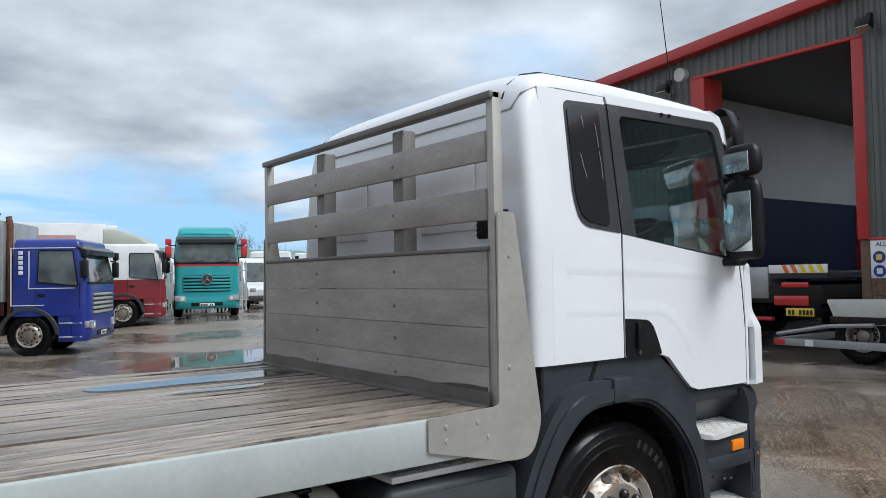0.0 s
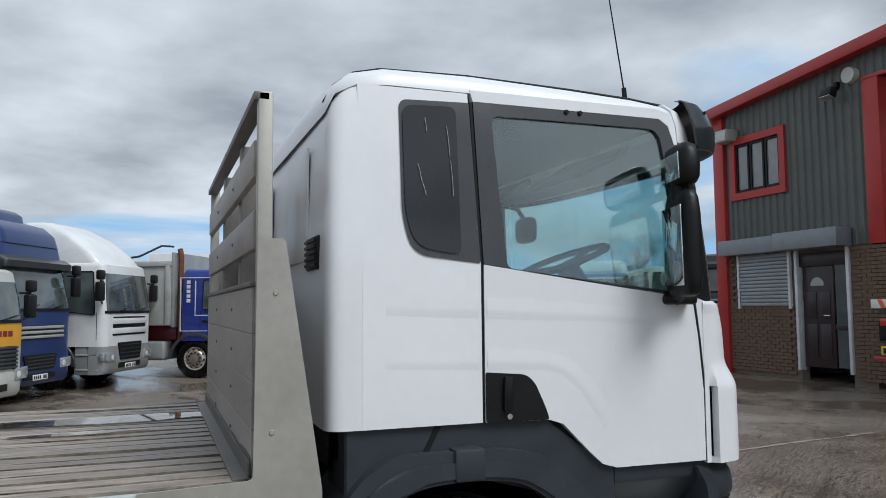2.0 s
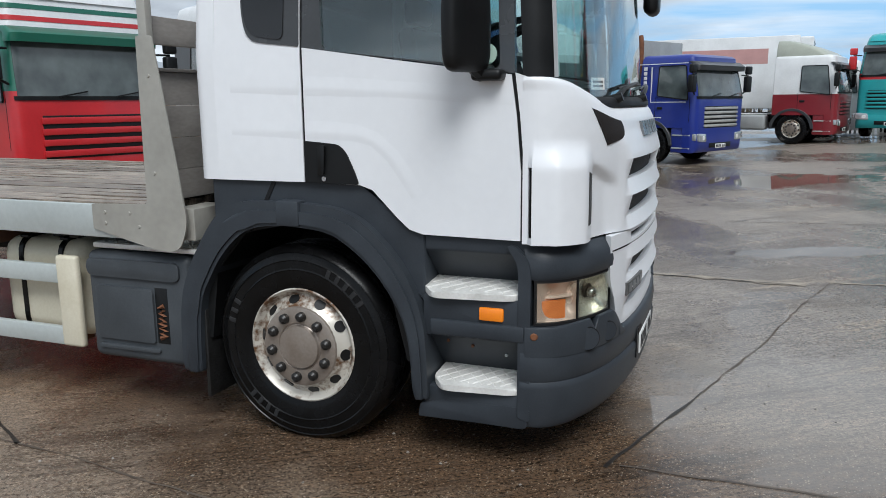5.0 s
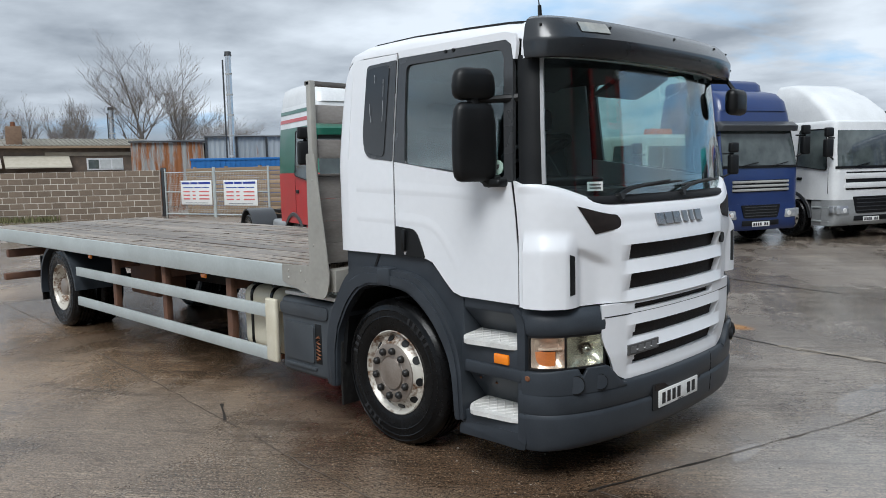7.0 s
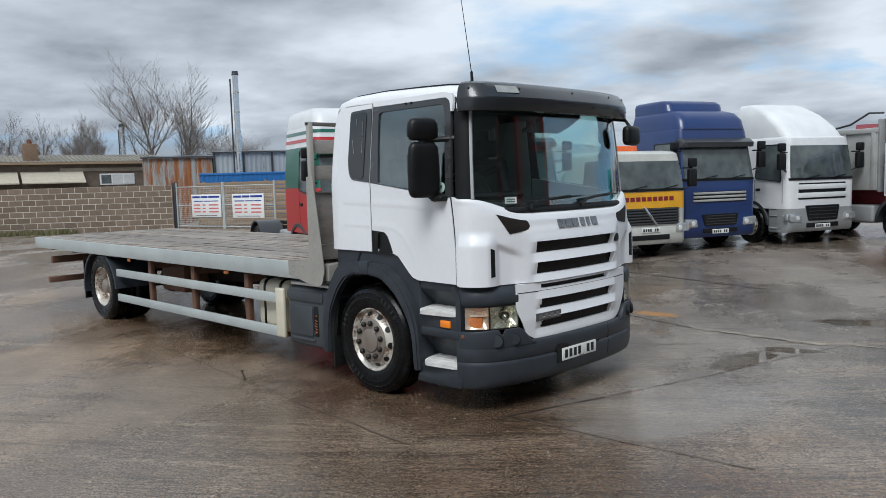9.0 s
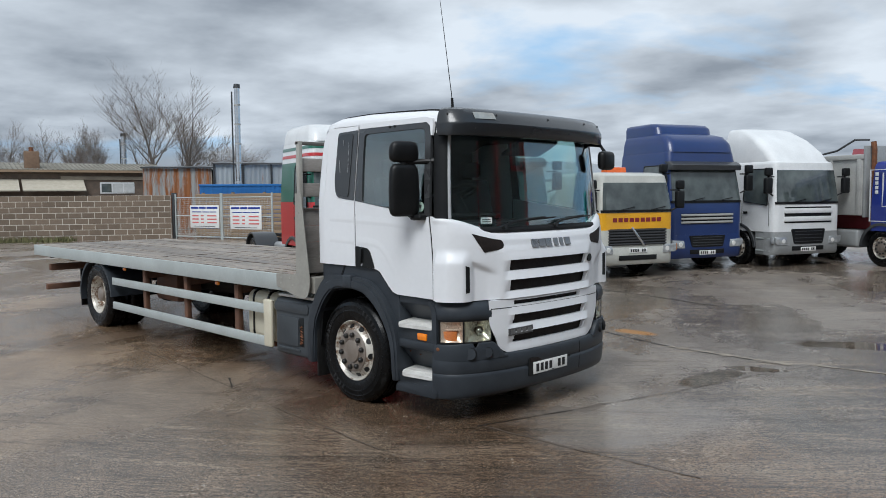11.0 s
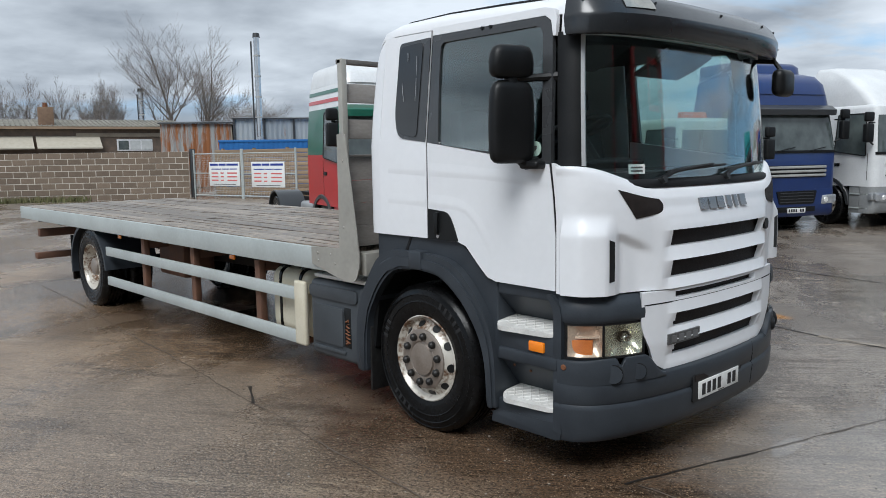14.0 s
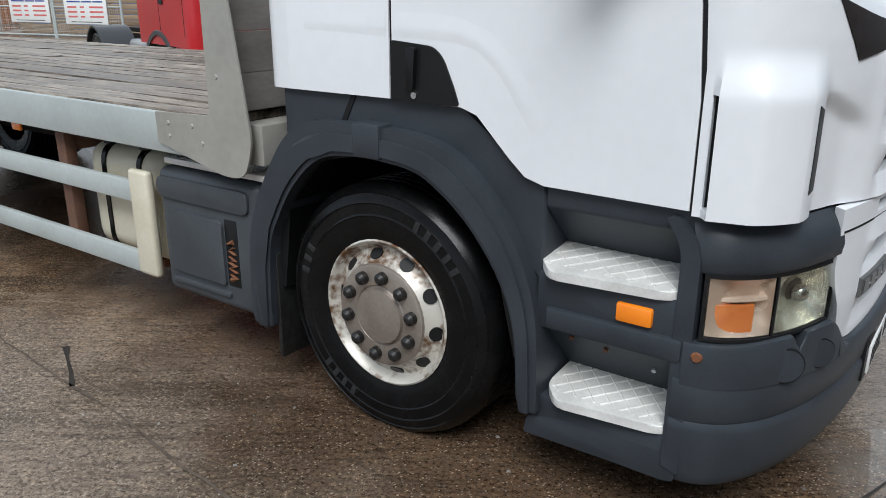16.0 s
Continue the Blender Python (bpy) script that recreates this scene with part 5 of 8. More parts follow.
# roof
rings = []
for x, zc, ze, yw in ((-0.555, 2.71, 2.64, 1.065), (-0.52, 2.795, 2.715, 1.105), (-0.44, 2.865, 2.752, 1.132), (-0.30, 2.905, 2.762, 1.135), (0.1, 2.915, 2.760, 1.135), (0.6, 2.90, 2.745, 1.13), (0.95, 2.885, 2.735, 1.12), (1.10, 2.87, 2.725, 1.11), (1.18, 2.84, 2.71, 1.10), (1.22, 2.78, 2.70, 1.08)):
    ring = []
    for k in range(25):
        a = math.pi * k / 24
        cy, cz = math.cos(a), math.sin(a)
        ring.append(Vector((x, -yw * math.copysign(abs(cy) ** 0.55, cy), ze + (zc - ze) * abs(cz) ** 0.62)))
    ring += [Vector((x, yw - 0.06, ze)), Vector((x, -yw + 0.06, ze))]
    rings.append(ring)
part("roof", loft(bmesh.new(), rings), "white", LORRY, "white cab roof", 50)
for sy in (-1, 1):
    part("roof_seam", tube(bmesh.new(), [(-0.545, sy * 1.0, 2.70), (-0.505, sy * 1.0, 2.775), (-0.42, sy * 1.0, 2.838), (-0.30, sy * 1.0, 2.866), (0.1, sy * 1.0, 2.875), (0.6, sy * 1.0, 2.862), (0.95, sy * 1.0, 2.847), (1.15, sy * 1.0, 2.828)], 0.009, 6), "seal", LORRY, "dark rubber roof strip")
part("antenna", tube(bmesh.new(), [(1.06, -0.83, 2.80), (1.05, -0.83, 2.96)], [0.016, 0.012], 8), "black", LORRY)
part("antenna_whip", tube(bmesh.new(), [(1.05, -0.83, 2.95), (0.90, -0.83, 3.90)], [0.004, 0.0025], 6), "black", LORRY)


def flank(sy):
    """One side of the cab: panels, door, windows, handle."""
    def at_y(z, inset=0.0):
        t = min(max((z - 2.0) / 0.75, 0), 1)
        return sy * (1.22 - 0.085 * t ** 1.2 - inset)

    def lay(a, b, th):
        return (a, at_y(b, th), b)
    rear = rounded([(-0.435, 1.372), (0.068, 1.372), (0.068, 2.02), (0.05, 2.757), (-0.435, 2.757), (-0.435, 2.0)], [0.01, 0, 0, 0, 0, 0])
    part("side_panel", sheet(rear, [], lay, 0.03), "white", LORRY, "white cab side panel")
    low = [(0.082, 1.372), (0.375, 1.366), (0.44, 1.345), (0.50, 1.285), (0.57, 1.215), (0.63, 1.163), (0.70, 1.143), (1.172, 1.138), (1.172, 1.45), (1.150, 1.70), (1.125, 1.872), (0.6, 1.943), (0.082, 2.017)]
    door = part("door", sheet(low, [], lay, 0.03), "white", LORRY, "white cab door")
    win = rounded([(0.190, 2.003), (1.075, 1.898), (1.050, 2.36), (1.020, 2.672), (0.155, 2.668), (0.165, 2.40)], [0.03, 0.03, 0.1, 0.07, 0.05, 0.1])
    frame_o = [(0.082, 2.019), (1.140, 1.876), (1.135, 2.10), (1.118, 2.40), (1.098, 2.60), (1.075, 2.69), (1.03, 2.722), (0.075, 2.722)]
    part("window_frame", sheet(frame_o, [win], lay, 0.03), "blackout", door, "black window surround")
    g = part("side_window", sheet(win, [], lambda a, b, th: (a, at_y(b, 0.012 + th), b), 0.005), "door_glass", door)
    g.visible_shadow = False
    top = [(0.075, 2.724), (1.03, 2.724), (1.077, 2.692), (1.10, 2.602), (1.118, 2.60), (1.118, 2.70), (1.10, 2.752), (1.02, 2.772), (0.06, 2.774)]
    part("door_top", sheet(top, [], lay, 0.03), "white", door)
    # quarter window and black film
    q = rounded([(-0.265, 2.20), (-0.225, 2.055), (0.066, 2.022), (0.052, 2.715), (-0.262, 2.705)], [0.2, 0.12, 0.01, 0.01, 0.04], 8)
    part("film", sheet(q, [], lambda a, b, th: (a, at_y(b, -0.004 + th), b), 0.008), "blackout", LORRY)
    q = rounded([(-0.255, 2.22), (-0.215, 2.085), (-0.02, 2.055), (-0.012, 2.69), (-0.25, 2.68)], [0.2, 0.1, 0.04, 0.04, 0.05], 8)
    part("quarter_window", sheet(q, [], lambda a, b, th: (a, at_y(b, -0.010 + th), b), 0.006), "quarter", LORRY, "dark smoked quarter window")
    if sy < 0:
        for (xa, za), (xb, zb_) in (((-0.155, 2.63), (-0.150, 2.57)), ((-0.195, 2.43), (-0.182, 2.36)), ((-0.182, 2.36), (-0.165, 2.30)), ((-0.06, 2.60), (-0.052, 2.47)), ((-0.05, 2.45), (-0.046, 2.30))):
            part("scratch", tube(bmesh.new(), [(xa, at_y(za, -0.0165), za), ((xa + xb) / 2 + 0.002, at_y((za + zb_) / 2, -0.0165), (za + zb_) / 2), (xb, at_y(zb_, -0.0165), zb_)], 0.0012, 4), "upvc_pale", LORRY)
    # shut lines
    part("shut_line", sheet([(0.069, 1.372), (0.081, 1.372), (0.081, 2.017), (0.073, 2.722), (0.061, 2.722), (0.069, 2.018)], [], lambda a, b, th: (a, at_y(b, 0.006 + th), b), 0.02), "seal", LORRY)
    part("shut_line", sheet([(1.173, 1.138), (1.186, 1.138), (1.186, 1.45), (1.164, 1.70), (1.14, 1.875), (1.126, 1.873), (1.151, 1.70), (1.173, 1.45)], [], lambda a, b, th: (a, at_y(b, 0.004 + th), b), 0.02), "seal", LORRY)
    part("scuttle_panel", sheet([(1.187, 1.138), (1.206, 1.138), (1.206, 1.80), (1.190, 1.862), (1.142, 1.878), (1.165, 1.70), (1.187, 1.45)], [], lambda a, b, th: (a, at_y(b, 0.002 + th), b), 0.03), "white", LORRY)
    # pressed creases
    for pts in ([(-0.34, 1.832), (-0.14, 1.83), (0.056, 1.826)], [(0.092, 1.824), (0.35, 1.812), (0.6, 1.80), (0.9, 1.778), (1.13, 1.762)], [(-0.345, 1.622), (-0.14, 1.617), (0.056, 1.612)],
                [(0.092, 1.611), (0.25, 1.608), (0.36, 1.60), (0.45, 1.575), (0.54, 1.50), (0.62, 1.39), (0.665, 1.32)]):
        rings = []
        for i, (x, z) in enumerate(pts):
            d = (Vector(pts[min(i + 1, len(pts) - 1)]) - Vector(pts[max(i - 1, 0)])).normalized()
            nx, nz = -d.y, d.x
            hh = 0.0016 * (0.35 if i == 0 and pts[0][0] < 0 else 0.15 if i == len(pts) - 1 and x > 0.5 else 1.0)
            prof = [(0.060, -0.0006), (0.036, hh * 0.25), (0.014, hh * 0.8), (0.004, hh), (-0.006, hh * 0.65), (-0.018, hh * 0.15), (-0.030, -0.0006)]
            rings.append([Vector((x + nx * o, sy * (1.2202 + h_), z + nz * o)) for o, h_ in prof])
        part("crease", loft(bmesh.new(), rings, closed=False), "white", LORRY if pts[0][0] < 0 else door, sharp=180)
    # handle
    hnd = part("handle_recess", P(rounded([(0.083, 1.372), (0.372, 1.368), (0.352, 1.425), (0.305, 1.525), (0.265, 1.56), (0.083, 1.575)], [0.01, 0.015, 0.03, 0.05, 0.03, 0.01]), "xz", *sorted((sy * 1.20, sy * 1.227)), 0.004, 1), "black", door, "black door handle cup")
    part("grip", P(rounded([(0.155, 1.41), (0.19, 1.41), (0.20, 1.555), (0.16, 1.555)], 0.012), "xz", *sorted((sy * 1.225, sy * 1.245)), 0.006), "black", hnd)
    part("lock", rod(bmesh.new(), (0.185, sy * 1.226, 1.392), (0.185, sy * 1.233, 1.392), 0.013, 0.012, 12), "chrome", hnd)
    for bx in (0.53, 0.60):
        part("rivet", rod(bmesh.new(), (bx, at_y(2.70) - sy * 0.003, 2.715), (bx, at_y(2.70) + sy * 0.008, 2.715), 0.012, 0.010, 10), "black", door)
    if sy < 0:
        part("door_sticker", rod(bmesh.new(), (1.010, -1.2065, 1.962), (1.010, -1.2015, 1.962), 0.044, 0.044, 28), mat("pale_green_sticker", (0.50, 0.66, 0.56), (0.42, 0.58, 0.50), 0.4), door, "round pale green sticker")
        part("sticker_mark", P([(1.010 - 0.016, 1.980), (1.010 + 0.016, 1.980), (1.010 + 0.013, 1.962), (1.010, 1.948), (1.010 - 0.013, 1.962)], "xz", -1.2075, -1.2050), "p_frame", door)
    # mirrors
    mx, my = 0.965, sy * 1.362

    def shell(rows, hx, hy, lean=0.0):
        out = []
        for z, k in rows:
            ring = []
            for i in range(28):
                a = 2 * math.pi * i / 28
                c, s = math.cos(a), math.sin(a)
                dx = hx * math.copysign(abs(c) ** 0.7, c) * (1.0 if c > 0 else 0.75)
                dy = hy * math.copysign(abs(s) ** 0.55, s)
                v = Matrix.Rotation(sy * radians(17), 2) @ Vector((dx * k, dy * (0.3 + 0.7 * k)))
                ring.append(Vector((mx + v.x + lean * (z - 2.1), my + v.y, z)))
            out.append(ring)
        return loft(bmesh.new(), out)
    mir = part("mirror", shell(((1.880, 0.45), (1.888, 0.70), (1.908, 0.88), (1.95, 0.98), (2.10, 1.0), (2.23, 0.96), (2.30, 0.86), (2.335, 0.68), (2.348, 0.38)), 0.056, 0.146), "black", LORRY, "large rounded black mirror housing", 60)
    turn = pose(0, 0, 0, 0, -1, 0)
    part("mirror_glass", B(-0.004, 0.004, -0.112, 0.112, -0.180, 0.165, 0.003, m=pose(mx, my, 2.105, 0, 0, sy * 17) @ pose(-0.040, 0, 0) @ turn), "mirror", mir)
    up = part("wide_mirror", shell(((2.360, 0.5), (2.370, 0.8), (2.393, 0.96), (2.445, 1.0), (2.50, 0.92), (2.533, 0.74), (2.546, 0.40)), 0.060, 0.140), "black", LORRY, "rounded black wide-angle mirror", 60)
    part("mirror_glass", B(-0.004, 0.004, -0.105, 0.105, -0.065, 0.05, 0.003, m=pose(mx, my, 2.448, 0, 0, sy * 17) @ pose(-0.043, 0, 0, 0, -2, 0)), "mirror", up)
    part("mirror_stem", rod(bmesh.new(), (mx, my, 2.30), (mx, my, 2.41), 0.04), "black", mir)
    part("mirror_arm", tube(bmesh.new(), [(1.12, sy * 1.14, 2.372), (1.04, sy * 1.22, 2.368), (0.97, sy * 1.36, 2.355)], [0.030, 0.022, 0.022], 8), "black", mir)
    part("mirror_arm", tube(bmesh.new(), [(1.02, sy * 1.20, 1.885), (1.0, sy * 1.27, 1.875), (0.97, sy * 1.36, 1.93)], [0.035, 0.035, 0.028], 8), "black", mir)
    part("mirror_foot", B(0.96, 1.10, *sorted((sy * 1.19, sy * 1.30)), 1.845, 1.895, 0.02, 3), "black", mir)


flank(-1)
flank(1)
# kerb mirror on the far corner
part("kerb_mirror", B(1.40, 1.50, 0.98, 1.22, 2.32, 2.52, 0.05, 3), "black", LORRY, "black front corner mirror")
part("kerb_mirror_arm", tube(bmesh.new(), [(1.22, 1.05, 2.60), (1.38, 1.10, 2.58), (1.44, 1.10, 2.50)], 0.018, 8), "black", LORRY)

# rear wall of the cab
outer = rounded([(-0.425, -1.219), (-0.575, -1.21), (-0.565, 0.0), (-0.575, 1.21), (-0.425, 1.219)], [0, 0.145, 0, 0.145, 0], 10)
inner_ = [(x + 0.05 if x < -0.45 else x, y * 0.96) for x, y in outer]
rings = []
for z in (1.372, 1.6, 1.8, 2.0, 2.08, 2.16, 2.24, 2.32, 2.40, 2.48, 2.56, 2.62, 2.68, 2.72, 2.757):
    k = (1.22 - 0.085 * max((z - 2.0) / 0.75, 0) ** 1.2) / 1.219
    fwd = float(np.interp(z, [2.0, 2.4, 2.6, 2.7, 2.757], [0, 0.01, 0.02, 0.05, 0.10]))
    rings.append([Vector((x + (fwd if x < -0.46 else 0), y * k, z)) for x, y in outer] + [Vector((x + fwd * 0.5, y * k, z)) for x, y in inner_[::-1]])
part("rear_wall", loft(bmesh.new(), rings), "white", LORRY, "white rear wall of the cab with rounded corners", 50)
vent = part("rear_vent", B(-0.585, -0.56, -1.06, -0.82, 2.0, 2.14, 0.01), "black", LORRY, "black louvred vent")
for k in range(5):
    part("louvre", B(-0.592, -0.584, -1.05, -0.83, 2.015 + 0.025 * k, 2.027 + 0.025 * k), "black", vent)
for sy in (-1, 1):
    part("rear_rib", B(-0.578, -0.565, sy * 0.55 - 0.25, sy * 0.55 + 0.25, 2.05, 2.55, 0.006), "white", LORRY)

# inside the cab
part("cab_floor", B(-0.5, 1.30, -1.0, 1.0, 1.18, 1.24), "dash", LORRY)
part("cab_lining", B(-0.50, -0.485, -1.08, 1.08, 1.24, 2.7), "inner", LORRY)
part("headlining", B(-0.45, 1.03, -1.10, 1.10, 2.672, 2.69), "inner", LORRY)
part("dashboard", P(rounded([(0.98, 1.30), (1.15, 1.30), (1.15, 1.84), (1.02, 1.80), (0.92, 1.62)], 0.03), "xz", -1.10, 1.10, 0.015), "dash", LORRY, "black dashboard")
part("dash_shelf", W([1.50, 1.60, 1.815], [1.54, 1.54, 1.50], -0.999, 0.999, xs=1.12, w=1.12, off=-0.03, thick=0.36, ns=24), "dash", LORRY)
part("dash_hood", P(rounded([(0.84, 1.70), (1.02, 1.72), (1.15, 1.88), (0.95, 1.90)], 0.03), "xz", -0.95, -0.25, 0.02), "dash", LORRY)
for yy in (-0.58, 0.58):
    part("seat", B(0.05, 0.55, yy - 0.26, yy + 0.26, 1.45, 1.62, 0.05, 3), "seat", LORRY, "dark cloth seat")
    part("seat_back", P(rounded([(-0.02, 1.58), (0.12, 1.60), (0.0, 2.25), (-0.11, 2.23)], 0.04), "xz", yy - 0.25, yy + 0.25, 0.04), "seat", LORRY)
    part("head_rest", B(-0.12, 0.0, yy - 0.14, yy + 0.14, 2.27, 2.45, 0.04, 3), "seat", LORRY)
    part("seat_base", B(0.08, 0.5, yy - 0.2, yy + 0.2, 1.24, 1.45, 0.02), "dash", LORRY)
bm = bmesh.new()
tilt = pose(0.82, -0.58, 2.08, 0, -20, 0)
seg = 40
tube_pts = [tilt @ Vector((0.235 * math.cos(2 * math.pi * k / seg), 0.235 * math.sin(2 * math.pi * k / seg), 0)) for k in range(seg)]
for k in range(seg):
    rod(bm, tube_pts[k], tube_pts[(k + 1) % seg], 0.017, seg=8)
for a in (0.4, 2.74, 4.71):
    rod(bm, tilt @ Vector((0.23 * math.cos(a), 0.23 * math.sin(a), 0)), tilt @ Vector((0, 0, -0.04)), 0.02, seg=6)
rod(bm, tilt @ Vector((0, 0, -0.02)), tilt @ Vector((0.12, 0, -0.45)), 0.06, seg=10)
part("steering_wheel", bm, "dash", LORRY, "black steering wheel")
for yy in (-0.58, 0.50):
    part("inner_visor", P(rounded([(1.03, 2.655), (0.90, 2.575), (0.76, 2.505), (0.75, 2.475), (0.90, 2.535), (1.04, 2.615)], 0.008), "xz", yy - 0.30, yy + 0.30, 0.008), "dash", LORRY, "black folding sun blind")

# ---- the other lorries ----


def colour(name, c, rough=0.35, dirt=0.82):
    if name not in M:
        M[name] = paint(name, c, rough, dirt)
    return name


colour("p_white", (0.74, 0.75, 0.75))
colour("p_cream", (0.58, 0.58, 0.53), 0.45, 0.75)
colour("p_navy", (0.012, 0.034, 0.135))
colour("p_blue", (0.012, 0.030, 0.24))
colour("p_sky", (0.02, 0.16, 0.52))
colour("p_yellow", (0.80, 0.40, 0.02))
colour("p_orange", (0.72, 0.33, 0.035))
colour("p_red", (0.52, 0.02, 0.025))
colour("p_maroon", (0.22, 0.018, 0.025))
colour("p_green", (0.012, 0.13, 0.085))
colour("p_teal", (0.025, 0.36, 0.38))
colour("p_grey", (0.30, 0.31, 0.31), 0.5, 0.7)
colour("p_lgrey", (0.42, 0.42, 0.40), 0.5, 0.7)
colour("p_dark", (0.035, 0.037, 0.04), 0.45)
colour("p_sage", (0.36, 0.38, 0.32), 0.4)


def plan(xr, xf_, w, r):
    return rounded([(xr, -w), (xf_, -w), (xf_, w), (xr, w)], [0.05, r, r, 0.05], 6)


def front_line(xf_, w, r, keep):
    """The front of the plan, from the right to the left, where |y| is at most keep."""
    pts = plan(-0.5, xf_, w, r)
    return [p for p in pts if p[0] > xf_ - r * 1.01 and abs(p[1]) <= keep + 1e-6]


def lorry(name, label, m, bands, roof=2.9, length=2.0, fwd=1.36, w=1.22, floor=0.95, ws=(1.75, 2.6), rake=0.16, visor="", deflector=None, high=0.0,
          bumper="p_dark", grille=("p_dark", 1.0, 1.5, 4), grille_bar="", lamps=True, beacon=False, plate_mat="plate_w", mirror="black", body=None,
          wheelbase=3.7, axles=1, rear=True, group="", stripes=(), category="lorry", plate_bars=True, plate_z=0.42, low_grille=None, door_win=True, hubs="front", hood=None):
    """A forward-control lorry: bands are (z, paint) from the floor up, each reaching to the next."""
    t = thing(name, label, category, m, group)
    xr = fwd - length

    def front_x(z):
        if z <= ws[0]:
            return fwd - 0.03 * max(0, (1.2 - z))
        return fwd - rake * (z - ws[0]) / (ws[1] - ws[0])

    def half(z):
        return w - 0.10 * max(0, (z - ws[0]) / (roof - ws[0])) ** 1.5
    # cab shell, band by band
    edges = [b[0] for b in bands] + [roof]
    for (z0, paint_name), z1 in zip(bands, edges[1:]):
        zs = sorted({z0, z1, *[z for z in (ws[0], ws[1], (ws[0] + ws[1]) / 2) if z0 < z < z1]})
        rings = []
        for z in zs:
            top = roof - z < 0.02
            rings.append([Vector((x, y, z)) for x, y in plan(xr, front_x(z), half(z), 0.20)])
        if z1 == roof:
            for k, dz in ((0.985, 0.05), (0.94, 0.10), (0.82, 0.135)):
                rings.append([Vector((xr + (x - xr) * k + 0.02, y * k, roof + dz)) for x, y in plan(xr, front_x(roof), half(roof), 0.2)])
        part("cab_body", loft(bmesh.new(), rings), paint_name, t, sharp=40)
    # glass
    zs = [ws[0] + 0.02, (ws[0] + ws[1]) / 2, ws[1] - 0.02]
    rings_o = [[(x + 0.012, y, z) for x, y in front_line(front_x(z), half(z), 0.20, half(z) - 0.055)] for z in zs]
    n = min(len(r) for r in rings_o)
    rings = [[Vector(p) for p in r[:n]] + [Vector((p[0] - 0.03, p[1], p[2])) for p in r[:n][::-1]] for r in rings_o]
    part("windscreen", loft(bmesh.new(), rings), "far_glass", t, "dark windscreen")
    for z, dx in ((ws[0] - 0.03, 0.016),):
        pts = front_line(front_x(z), half(z), 0.2, half(z) - 0.05)
        part("cowl", loft(bmesh.new(), [[Vector((x + dx, y, zz)) for x, y in pts] + [Vector((x - 0.02, y, zz)) for x, y in pts[::-1]] for zz in (z, z + 0.06)]), "black", t)
    for yy in (-0.55, 0.35):
        part("wiper", tube(bmesh.new(), [(front_x(ws[0]) + 0.035, yy, ws[0] + 0.02), (front_x(ws[0]) + 0.02, yy + 0.45, ws[0] + 0.10)], 0.012, 5), "black", t)
    dx0, dx1 = max(xr + 0.35, fwd - 1.15), fwd - 0.27
    for sy in (-1, 1):
        zt = min(ws[1] + 0.02, roof - 0.1)
        outline = rounded([(dx0, ws[0] + 0.05), (dx1 + 0.02, ws[0] - 0.06), (dx1 - rake * 0.7, zt), (dx0, zt)], 0.05, 3)
        bm = prism(bmesh.new(), outline, "xz", 0, 0.012)
        for v in bm.verts:
            v.co.y = sy * (half(v.co.z) + (0.021 if v.co.y > 0.001 else -0.02))
        part("side_window", bm, "far_glass", t)
        rim = [Vector((x, sy * (half(z) + 0.020), z)) for x, z in outline]
        part("window_seal", tube(bmesh.new(), rim + rim[:1], 0.014, 5), "black", t)
        # door seam and handle
        for sx in (dx0 - 0.06, dx1 + 0.06):
            part("door_seam", B(sx - 0.006, sx + 0.006, *sorted((sy * (w - 0.02), sy * (w + 0.003))), floor + 0.15, ws[0]), "seal", t)
        part("door_handle", B(dx0 + 0.0, dx0 + 0.16, *sorted((sy * w, sy * (w + 0.02))), ws[0] - 0.30, ws[0] - 0.23, 0.01), "black", t)
        # mirrors
        mz = ws[1] - 0.1
        my = sy * (w + 0.20)
        mr = part("mirror", B(fwd - 0.12, fwd + 0.03, my - 0.11, my + 0.11, mz - 0.55, mz - 0.12, 0.04, 3), mirror, t, "mirror housing")
        part("wide_mirror", B(fwd - 0.10, fwd + 0.03, my - 0.11, my + 0.11, mz - 0.08, mz + 0.14, 0.04, 3), mirror, mr)
        part("mirror_arm", tube(bmesh.new(), [(fwd - 0.1, sy * (w - 0.04), mz - 0.1), (fwd - 0.04, my, mz - 0.1)], 0.02, 6), "black", mr)
        part("mirror_arm", tube(bmesh.new(), [(fwd - 0.1, sy * (w - 0.02), mz - 0.6), (fwd - 0.04, my, mz - 0.5)], 0.02, 6), "black", mr)
        # arch and steps
        ia = [(0.60 * math.cos(a), 0.50 + 0.60 * math.sin(a)) for a in [math.pi * k / 12 for k in range(13)]]
        oa = [(0.69 * math.cos(a), 0.50 + 0.67 * math.sin(a)) for a in [math.pi * k / 12 for k in range(13)]]
        part("wheel_arch", P(oa + ia[::-1], "xz", *sorted((sy * 0.75, sy * (w + 0.02))), 0.01, 1), "p_dark", t)
        part("step_panel", B(0.64, fwd - 0.1, *sorted((sy * 0.8, sy * (w - 0.02))), 0.32, floor + 0.02, 0.03), bumper if bumper not in ("p_lgrey",) else "p_dark", t)
        for z in (0.42, 0.75):
            part("step_tread", B(0.68, fwd - 0.16, *sorted((sy * 0.9, sy * w)), z, z + 0.035, 0.006), "galv", t)
        wheel(t, 0, sy * 1.03, 0.50, sy, hubs, 0.96, detail=True)
